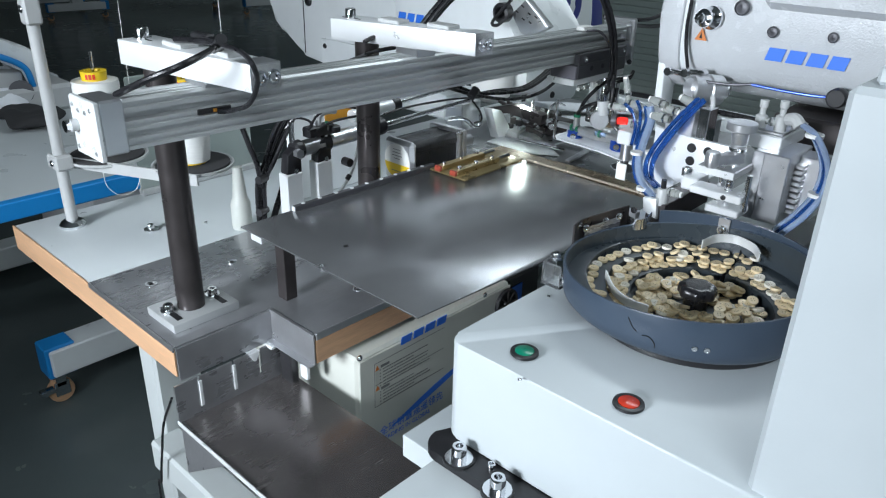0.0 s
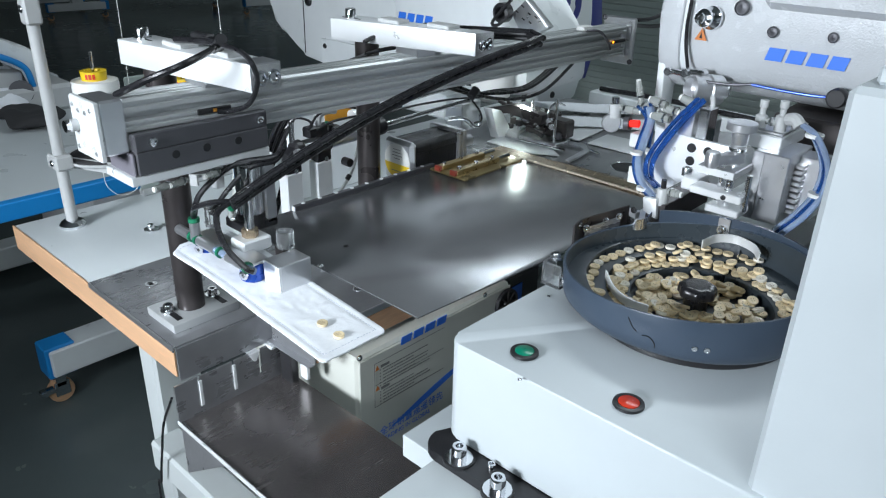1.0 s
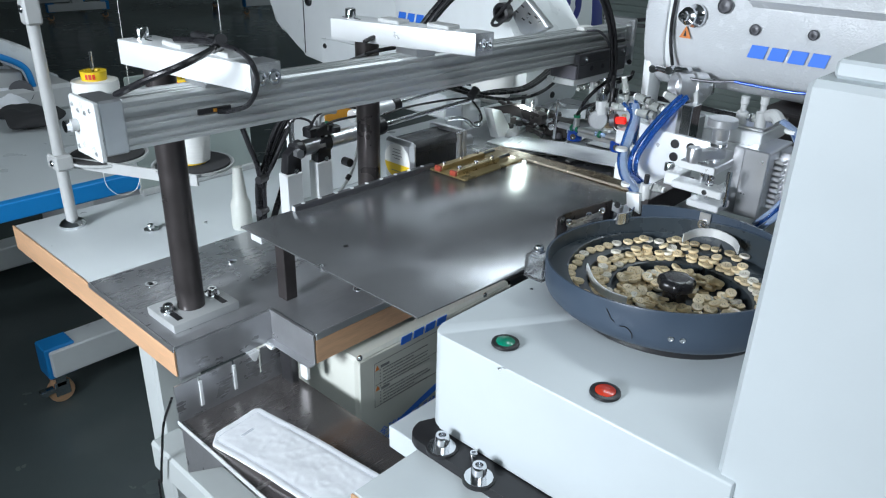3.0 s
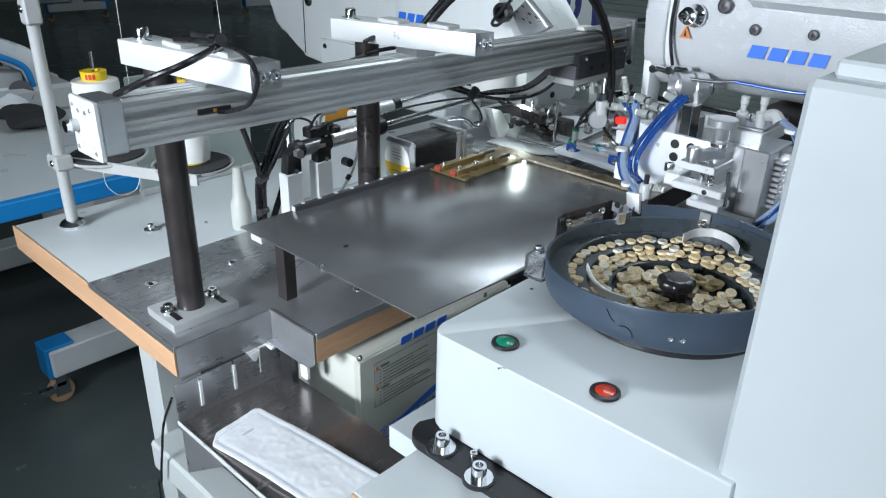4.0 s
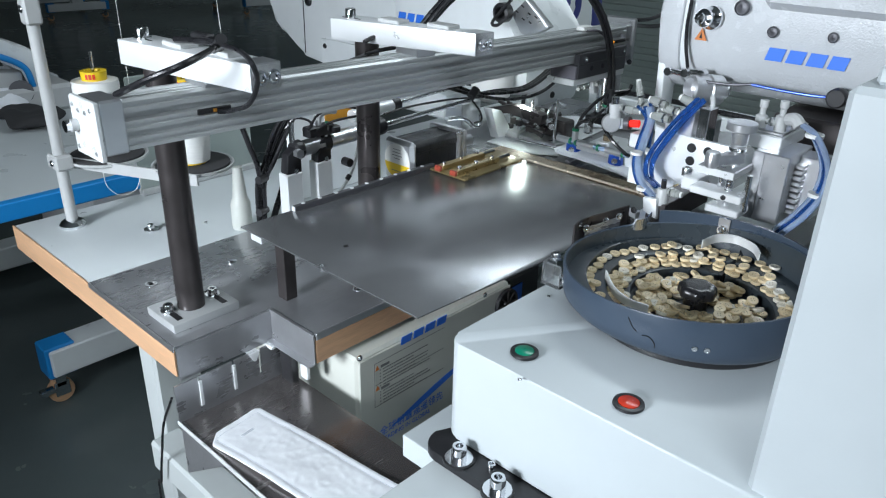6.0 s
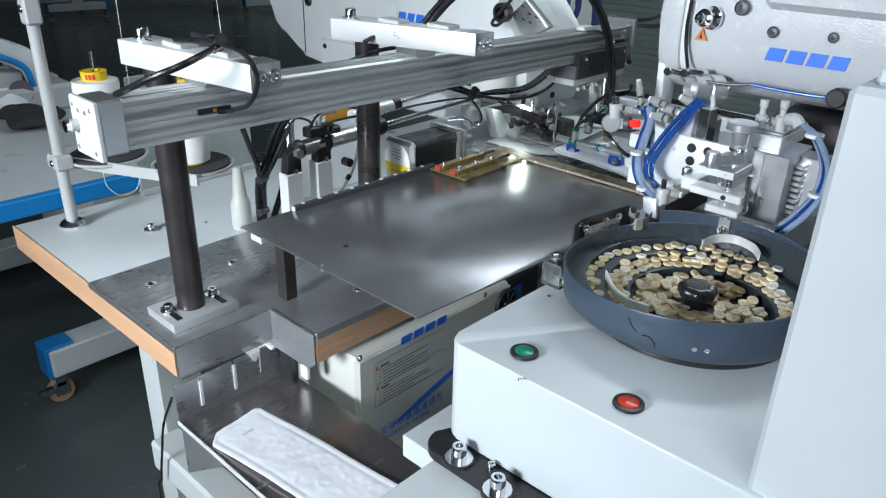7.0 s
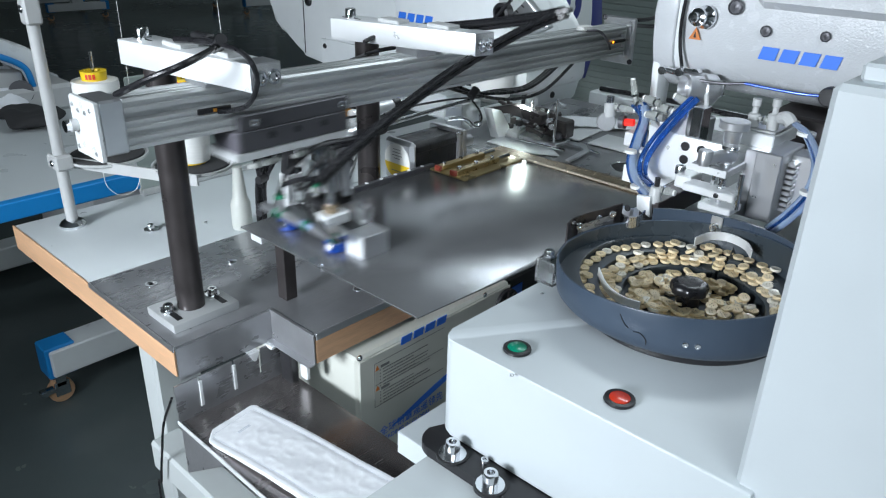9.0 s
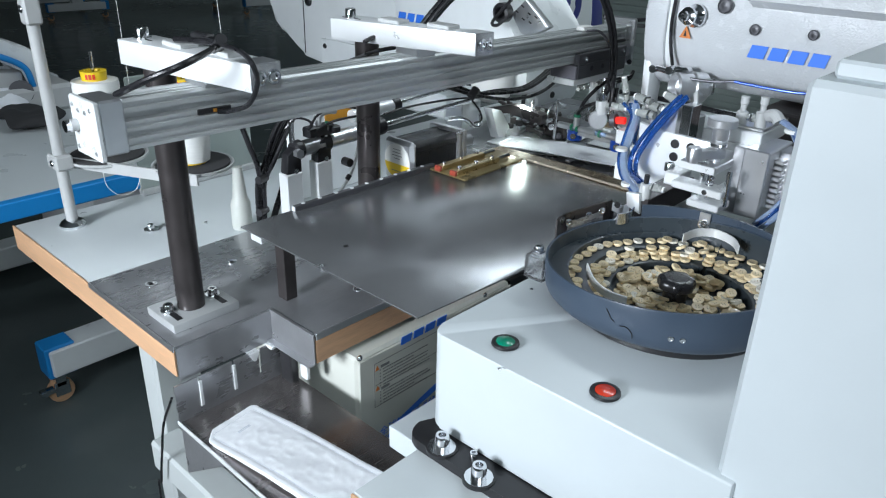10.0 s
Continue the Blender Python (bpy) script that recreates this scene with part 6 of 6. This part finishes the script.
part("plunger_tip", R((0.942, 0.488, 0.168), (0.942, 0.488, 0.152), 0.005), DARKGREY, pusher)
part("sensor_plate", B((0.925, 0.928, 0.476, 0.492, 0.142, 0.166), bevel=0.0008), PAPER, pusher)
part("blue_hose", H([(0.935, 0.4969, 0.2502), (0.935, 0.4829, 0.2393), (0.93, 0.473, 0.2222), (0.91, 0.4648, 0.2022)], 0.0024), BLUETUBE, pusher)
part("blue_hose", H([(0.935, 0.4789, 0.2583), (0.935, 0.4717, 0.2455), (0.93, 0.4669, 0.2275), (0.91, 0.4581, 0.2037)], 0.0024), BLUETUBE, pusher)

# ---- travelling carriage ----
carriage = thing("transfer_carriage", "dark aluminium carriage with air gripper on the rail", "carriage")
part("slide_block", B((0.304, 0.456, 0.688, 0.744, 0.2475, 0.271), (0.304, 0.456, 0.688, 0.6985, 0.271, 0.289), bevel=0.0012), DARKGREY, carriage)
part("mount_plate", B((0.296, 0.458, 0.690, 0.746, 0.237, 0.247), bevel=0.0012), WHITEALU, carriage)
part("end_bracket", B((0.300, 0.3035, 0.690, 0.742, 0.247, 0.270), bevel=0.001), SLATEALU, carriage)
for x in (0.322, 0.446):
    bolt(carriage, (x, 0.688, 0.280), (0, -1, 0), r=0.0045, h=0.003)
for x in (0.345, 0.380, 0.418):
    bm = bmesh.new()
    lathe(bm, (x, 0.688, 0.262), [(0, 0.0003), (0.0042, 0.0003), (0.0045, 0)], 16, (0, -1, 0))
    part("screw_hole", bm, BLACK, carriage)
part("air_cylinder", R((0.440, 0.712, 0.158), (0.440, 0.712, 0.236), 0.0155, seg=28), CHROME, carriage, "bright air cylinder body")
part("cylinder_band", R((0.440, 0.712, 0.150), (0.440, 0.712, 0.166), 0.0165, seg=28), BLACK, carriage)
part("cylinder_side", B((0.452, 0.468, 0.698, 0.738, 0.150, 0.236), bevel=0.002), ALU, carriage)
part("cylinder_foot", B((0.420, 0.468, 0.698, 0.738, 0.145, 0.158), bevel=0.002), BLACK, carriage)
for x in (0.40, 0.36, 0.343):
    fitting(carriage, (x, 0.70, 0.228), (-1, -0.2, 0), 0.022, 0.005)
fitting(carriage, (0.405, 0.695, 0.172), (-0.3, -0.5, 1), 0.018, 0.0055, GREEN)
part("valve_bottle", R((0.404, 0.716, 0.236), (0.404, 0.716, 0.205), 0.007), WHITEALU, carriage)

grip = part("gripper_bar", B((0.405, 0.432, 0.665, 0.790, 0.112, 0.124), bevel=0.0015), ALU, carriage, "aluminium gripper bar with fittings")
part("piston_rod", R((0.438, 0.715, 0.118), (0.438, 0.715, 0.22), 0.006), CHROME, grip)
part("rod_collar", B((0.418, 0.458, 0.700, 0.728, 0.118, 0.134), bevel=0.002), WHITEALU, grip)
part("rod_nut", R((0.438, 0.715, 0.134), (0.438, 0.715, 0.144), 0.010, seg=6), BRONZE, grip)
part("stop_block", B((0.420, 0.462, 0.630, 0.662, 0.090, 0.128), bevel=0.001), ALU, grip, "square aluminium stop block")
# white sheet on the side towards the work light, its brightness put in as colour
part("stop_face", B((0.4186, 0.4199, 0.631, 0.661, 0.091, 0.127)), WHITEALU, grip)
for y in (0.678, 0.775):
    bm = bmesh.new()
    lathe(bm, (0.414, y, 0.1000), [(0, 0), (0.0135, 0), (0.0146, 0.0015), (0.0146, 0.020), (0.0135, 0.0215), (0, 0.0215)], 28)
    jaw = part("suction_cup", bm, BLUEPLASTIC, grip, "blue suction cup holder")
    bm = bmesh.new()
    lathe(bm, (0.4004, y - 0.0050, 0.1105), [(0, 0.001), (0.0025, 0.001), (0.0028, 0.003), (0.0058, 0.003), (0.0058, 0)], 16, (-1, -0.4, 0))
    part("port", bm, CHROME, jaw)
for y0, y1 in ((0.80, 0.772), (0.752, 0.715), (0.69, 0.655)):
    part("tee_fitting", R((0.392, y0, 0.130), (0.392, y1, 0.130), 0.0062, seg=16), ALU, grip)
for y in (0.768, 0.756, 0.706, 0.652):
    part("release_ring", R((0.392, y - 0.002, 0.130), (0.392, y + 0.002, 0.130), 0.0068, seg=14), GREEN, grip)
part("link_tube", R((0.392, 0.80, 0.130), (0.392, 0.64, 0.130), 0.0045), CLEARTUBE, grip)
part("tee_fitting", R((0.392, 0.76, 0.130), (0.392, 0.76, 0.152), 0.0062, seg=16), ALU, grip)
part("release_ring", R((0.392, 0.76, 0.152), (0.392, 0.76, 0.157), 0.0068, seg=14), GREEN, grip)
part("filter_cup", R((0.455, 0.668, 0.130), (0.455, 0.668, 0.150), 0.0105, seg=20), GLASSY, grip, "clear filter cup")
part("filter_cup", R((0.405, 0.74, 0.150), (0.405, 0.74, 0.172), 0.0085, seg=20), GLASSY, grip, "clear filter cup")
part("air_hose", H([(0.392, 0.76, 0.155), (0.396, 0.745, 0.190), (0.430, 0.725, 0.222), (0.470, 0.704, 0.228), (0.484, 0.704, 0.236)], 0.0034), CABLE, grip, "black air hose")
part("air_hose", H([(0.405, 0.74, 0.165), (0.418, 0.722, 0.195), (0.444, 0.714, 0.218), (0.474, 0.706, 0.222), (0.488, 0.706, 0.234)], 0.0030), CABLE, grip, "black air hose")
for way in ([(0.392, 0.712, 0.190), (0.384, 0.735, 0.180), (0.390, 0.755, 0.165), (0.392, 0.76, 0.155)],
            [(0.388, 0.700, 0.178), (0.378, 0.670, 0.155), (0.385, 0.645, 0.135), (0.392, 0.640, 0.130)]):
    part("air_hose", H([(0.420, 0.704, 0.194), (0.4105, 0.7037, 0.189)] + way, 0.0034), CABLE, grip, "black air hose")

# gripper shrunk about the eye to clear the sheet and keep its place in view
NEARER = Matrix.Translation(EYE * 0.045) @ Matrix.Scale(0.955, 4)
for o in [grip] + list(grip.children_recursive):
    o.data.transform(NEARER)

# flexible cable loop, in short rigid links
LOOP = thing("cable_loop", "loop of black cables between gantry arm and carriage", "cable")
LINKS = 26
LENGTH = 0.612
LINK = LENGTH / LINKS
bm = bmesh.new()
for dy, dz in ((0, 0), (0.008, 0.002), (0.004, -0.006)):
    rod(bm, (-0.003, dy, dz - T), (LINK + 0.003, dy, dz - T), 0.0036, seg=10)
link_mesh = finish(bm, "cable_link", CABLE)
LINK_OBS = []
for i in range(LINKS):
    o = new("cable_link", link_mesh)
    o.parent = LOOP
    LINK_OBS.append(o)


def loop_shape(end):
    """The points of the loop when its moving end is there: a cubic curve whose length is kept."""
    a, b = Vector((0.744, 0.728, 0.345)), Vector(end)
    far = max(0.0, min(1.0, (b.x - 0.392) / 0.75))
    t0 = (Vector((0.5, -0.85, 0.0)) * (1 - far) + Vector((0.55, -0.10, 0.60)) * far).normalized()
    t1 = (Vector((-1.0, 0.05, -0.42)) * (1 - far) + Vector((-0.10, 0.05, -1.0)) * far).normalized()
    def curve(h):
        p1, p2 = a + t0 * h * (0.40 + 0.60 * far), b - t1 * h * (0.55 + 0.45 * far)
        return [a * (1 - u) ** 3 + 3 * p1 * u * (1 - u) ** 2 + 3 * p2 * u * u * (1 - u) + b * u ** 3 for u in [i / 60 for i in range(61)]]
    lo, hi = 0.01, 1.2
    for _ in range(26):
        mid = (lo + hi) / 2
        c = curve(mid)
        if sum((q - p).length for p, q in zip(c, c[1:])) < LENGTH:
            lo = mid
        else:
            hi = mid
    c = curve(lo)
    total = sum((q - p).length for p, q in zip(c, c[1:]))
    out, want, run, k = [c[0]], total / LINKS, 0.0, 1
    for p, q in zip(c, c[1:]):
        s = (q - p).length
        while run + s >= want * k and k <= LINKS:
            out.append(p.lerp(q, (want * k - run) / s))
            k += 1
        run += s
    while len(out) <= LINKS:
        out.append(c[-1])
    return out


# ---- cuffs ----
CUFF_W, CUFF_L = 0.083, 0.292


def cuff_height(x, y, seed, bend):
    """Rise of the cloth at a place on the cuff: folds, creases and puckered seams."""
    u, v = x / (CUFF_W / 2), y / (CUFF_L / 2)
    n = noise.noise(Vector((x * 38 + y * 16, y * 26 - x * 12, seed)))
    crease = 1 - abs(noise.noise(Vector((x * 30 - y * 22, y * 30 + x * 30, seed + 5)))) * 2.2
    z = 0.0010 * n + 0.00045 * max(0.0, crease) ** 3 + 0.0003 * noise.noise(Vector((x * 150, y * 120, seed + 3)))
    edge = max(abs(u), abs(v) * 1.02)
    z *= 1 if edge < 0.72 else 0.55
    seam = math.exp(-((abs(u) - 0.80) / 0.05) ** 2) if abs(v) < 0.95 else 0.0
    seam = max(seam, math.exp(-((abs(v) - 0.94) / 0.015) ** 2) if abs(u) < 0.9 else 0.0)
    z -= 0.0007 * seam
    if edge > 0.82:
        z += 0.00022 * math.sin((x * 0.7 + y) * 820 + 3 * n)
    return z + bend * (1 - v * v) + bend * 0.3 * math.sin(v * 5)


def cuff_trim(x, y):
    """Draws in the corners: one end is cut on one side, both are a little rounded."""
    u, v = x / (CUFF_W / 2), y / (CUFF_L / 2)
    if v > 0.90 and u < 0:
        x *= 1 - 0.42 * (v - 0.90) / 0.10
    elif abs(v) > 0.97:
        x *= 1 - 0.10 * (abs(v) - 0.97) / 0.03
    return x


def cuff(seed):
    o = thing("shirt_cuff", "white cotton shirt cuff with stitched edges", "cuff", "finished cuffs")
    bm = bmesh.new()
    nx, ny, bend = 34, 110, 0.003
    grid = {}
    for s in (0, 1):
        for i in range(nx + 1):
            for j in range(ny + 1):
                x, y = (i / nx - 0.5) * CUFF_W, (j / ny - 0.5) * CUFF_L
                rim = i in (0, nx) or j in (0, ny)
                grid[s, i, j] = bm.verts.new((cuff_trim(x, y), y, cuff_height(x, y, seed, bend) + (0.0024 if not rim else 0.0018) * s))
    for s in (0, 1):
        for i in range(nx):
            for j in range(ny):
                q = [grid[s, i, j], grid[s, i + 1, j], grid[s, i + 1, j + 1], grid[s, i, j + 1]]
                bm.faces.new(q if s else q[::-1])
    ring = [(i, 0) for i in range(nx)] + [(nx, j) for j in range(ny)] + [(i, ny) for i in range(nx, 0, -1)] + [(0, j) for j in range(ny, 0, -1)]
    for a, b in zip(ring, ring[1:] + ring[:1]):
        bm.faces.new((grid[0, a[0], a[1]], grid[0, b[0], b[1]], grid[1, b[0], b[1]], grid[1, a[0], a[1]]))
    part("fabric", bm, CLOTH, o)

    def stitch(bm, x, y, dx, dy):
        z = cuff_height(x, y, seed, bend) + 0.0024 - T
        x = cuff_trim(x, y)
        cube(bm, x - dx, x + dx, y - dy, y + dy, z - 0.0006, z + 0.0004)
    bm = bmesh.new()
    for sx in (-1, 1):
        for j in range(64):
            stitch(bm, sx * 0.0332, (-0.93 + 1.86 * j / 63) * CUFF_L / 2, 0.00035, 0.0013)
    for sy in (-1, 1):
        for i in range(16):
            stitch(bm, -0.030 + 0.060 * i / 15, sy * 0.1370, 0.0012, 0.00035)
    part("stitching", bm, STITCH, o)
    bm = bmesh.new()
    for k in (-1, 1):
        for i in range(14):
            stitch(bm, -0.010 + 0.017 * i / 13, 0.114 + k * 0.0011, 0.0007, 0.0005)
    part("buttonhole", bm, STITCH, o)
    for bx, by in ((-0.004, -0.098), (-0.004, -0.124)):
        b = new("sewn_button", BM_CREAM)
        b.parent = o
        b.location = (bx, by, cuff_height(bx, by, seed, bend) + 0.0042)
        tagged(b, "cream sewn-on button")
    return o


CUFFS = [cuff(1.0), cuff(7.0), cuff(13.0)]


# ---- what moves ----
SLIDE = 0.0226    # the station's stroke
STATION_ROWS = [(0, 0), (1.3, 0), (1.4, 0.05), (1.5, 0.22), (1.75, 0.50), (2.0, 0.77), (2.25, 0.95), (2.5, 1), (4.6, 1), (4.75, 0.94), (5.0, 0.75), (5.25, 0.42), (5.5, 0.16), (5.7, 0.02), (5.8, 0), (8.65, 0), (8.8, 0.1), (9.0, 0.38), (9.25, 0.72), (9.5, 0.95), (9.7, 1), (10, 1)]
CAR_ROWS = [(0, 0.770), (0.1, 0.765), (0.2, 0.724), (0.3, 0.672), (0.4, 0.566), (0.5, 0.432), (0.6, 0.238), (0.7, 0.094), (0.8, 0.004), (0.9, 0.000), (1.33, 0.000), (1.4, 0.006), 
            (1.5, 0.028), (1.6, 0.060), (1.7, 0.126), (1.8, 0.217), (1.9, 0.289), (2.0, 0.379), (2.1, 0.473), (2.2, 0.579), (2.3, 0.675), (2.4, 0.753), (2.5, 0.770), (7.45, 0.770), 
            (7.55, 0.744), (7.6, 0.702), (7.7, 0.614), (7.8, 0.476), (7.9, 0.345), (8.0, 0.185), (8.1, 0.033), (8.2, 0.001), (8.25, 0.000), (8.65, 0.000), (8.7, 0.002), (8.8, 0.016), 
            (8.9, 0.046), (9.0, 0.117), (9.1, 0.176), (9.2, 0.246), (9.3, 0.323), (9.4, 0.428), (9.5, 0.523), (9.6, 0.614), (9.7, 0.698), (9.8, 0.758), (9.9, 0.770), (10, 0.770)]
LIFT_ROWS = [(0, 0.0), (2.7, 0.0), (3.2, -0.004), (3.6, -0.026), (7.2, -0.026), (7.35, -0.006), (7.45, 0.0), (10, 0.0)]
FAR_DROP = -0.005
PUSH_ROWS = [(0, 0.020), (0.28, 0.020), (0.42, 0.0), (7.05, 0.0), (7.15, 0.024), (7.62, 0.020), (7.75, 0.0), (10, 0.0)]


def between(rows, t):
    for (t0, a), (t1, b) in zip(rows, rows[1:]):
        if t0 <= t <= t1:
            return a + (b - a) * (t - t0) / (t1 - t0)
    return rows[-1][1]


def motions():
    slide = [(t, pose(0, SLIDE * s, 0)) for t, s in STATION_ROWS]
    for o in STATION:
        if o is not pusher:
            walk(o, slide)
    times = sorted({t for t, _ in STATION_ROWS} | {t for t, _ in PUSH_ROWS})
    walk(pusher, [(t, pose(0, SLIDE * between(STATION_ROWS, t) + between(PUSH_ROWS, t), 0)) for t in times])
    walk(carriage, [(t, pose(x, 0, SLOPE * x)) for t, x in CAR_ROWS])
    # gripper lowered towards the far end to fit its height in the camera's view
    lifts = sorted({t for t, _ in LIFT_ROWS} | {t for t, _ in CAR_ROWS})
    walk(grip, [(t, pose(0, 0, between(LIFT_ROWS, t) + FAR_DROP * between(CAR_ROWS, t))) for t in lifts])
    # cable links
    times = lifts
    shapes = []
    for t in times:
        x = between(CAR_ROWS, t)
        shapes.append(loop_shape((0.392 + x, 0.672, 0.203 + (SLOPE + FAR_DROP) * x + between(LIFT_ROWS, t))))
    for i, o in enumerate(LINK_OBS):
        rows = []
        for t, s in zip(times, shapes):
            d = s[i + 1] - s[i]
            q = d.to_track_quat("X", "Z").to_matrix().to_4x4()
            rows.append((t, Matrix.Translation(s[i] + Vector((0, 0, T))) @ q))
        walk(o, rows)
    # buttons creep round the bowl
    ts = sorted({float(k) for k in range(11)} | {t for t, _ in STATION_ROWS})
    for o, place, speed, rx, ry, rz in BUTTONS:
        rows = []
        for t in ts:
            x, y, z = track_place(place[0] + speed * t, place[1], place[2]) if speed else place
            rows.append((t, Matrix.Translation((x, y + SLIDE * between(STATION_ROWS, t), T + z)) @ pose(0, 0, 0, rx, ry, rz + 6 * math.sin(t * 2.1 + rz))))
        walk(o, rows)
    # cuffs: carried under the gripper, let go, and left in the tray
    # held place and tilt are set to fit the camera's view
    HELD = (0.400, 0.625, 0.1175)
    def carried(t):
        return pose(HELD[0] + between(CAR_ROWS, t), HELD[1], T + HELD[2] + between(LIFT_ROWS, t) - 0.006 + (FAR_DROP + SLOPE) * between(CAR_ROWS, t), 4.5, 0, 0)
    def fall(t0, lie):
        return [(t0 + 0.08, pose(0.403, 0.620, T + 0.060, 8, 3, 6)), (t0 + 0.17, pose(0.40, 0.59, T - 0.030, 9, 4, 7)), (t0 + 0.25, lie), (10, lie)]
    lie_a = pose(0.394, 0.553, T - 0.1005, 0, 0, 7)
    lie_b = pose(0.393, 0.556, T - 0.0952, 0, 0, 8)
    rows = [(t, carried(t)) for t, _ in CAR_ROWS if t <= 0.9] + [(1.02, carried(1.02))] + fall(1.02, lie_a)
    walk(CUFFS[0], rows)
    wait = pose(1.42, 0.86, T + 0.060, 0, 0, 40)
    near = pose(1.19, 0.76, T + 0.066, 0, 0, 15)
    rows = [(0, wait), (1.8, wait), (2.3, near), (2.9, near), (3.6, carried(3.6)), (7.2, carried(7.2)), (7.35, carried(7.35))] + [(t, carried(t)) for t, _ in CAR_ROWS if 7.45 <= t <= 8.25] + [(8.38, carried(8.38))] + fall(8.38, lie_b)
    walk(CUFFS[1], rows)
    later = pose(1.50, 0.97, T + 0.060, 0, 0, 40)
    rows = [(0, later), (2.4, later), (3.6, wait), (9.1, wait), (9.6, near), (10, near)]
    walk(CUFFS[2], rows)
    # running threads sway
    sway = ((0, 0.0), (1, -2.2), (2.5, 0.0), (4.5, -5.0), (5.5, -5.0), (7.5, -3.8), (9, -3.3), (10, -3.5))
    for k, (o, q) in enumerate(THREADS):
        walk(o, [(t, Matrix.Translation(q) @ pose(0, 0, 0, 0, a * (1 if k else 0.25), 0)) for t, a in sway])


motions()
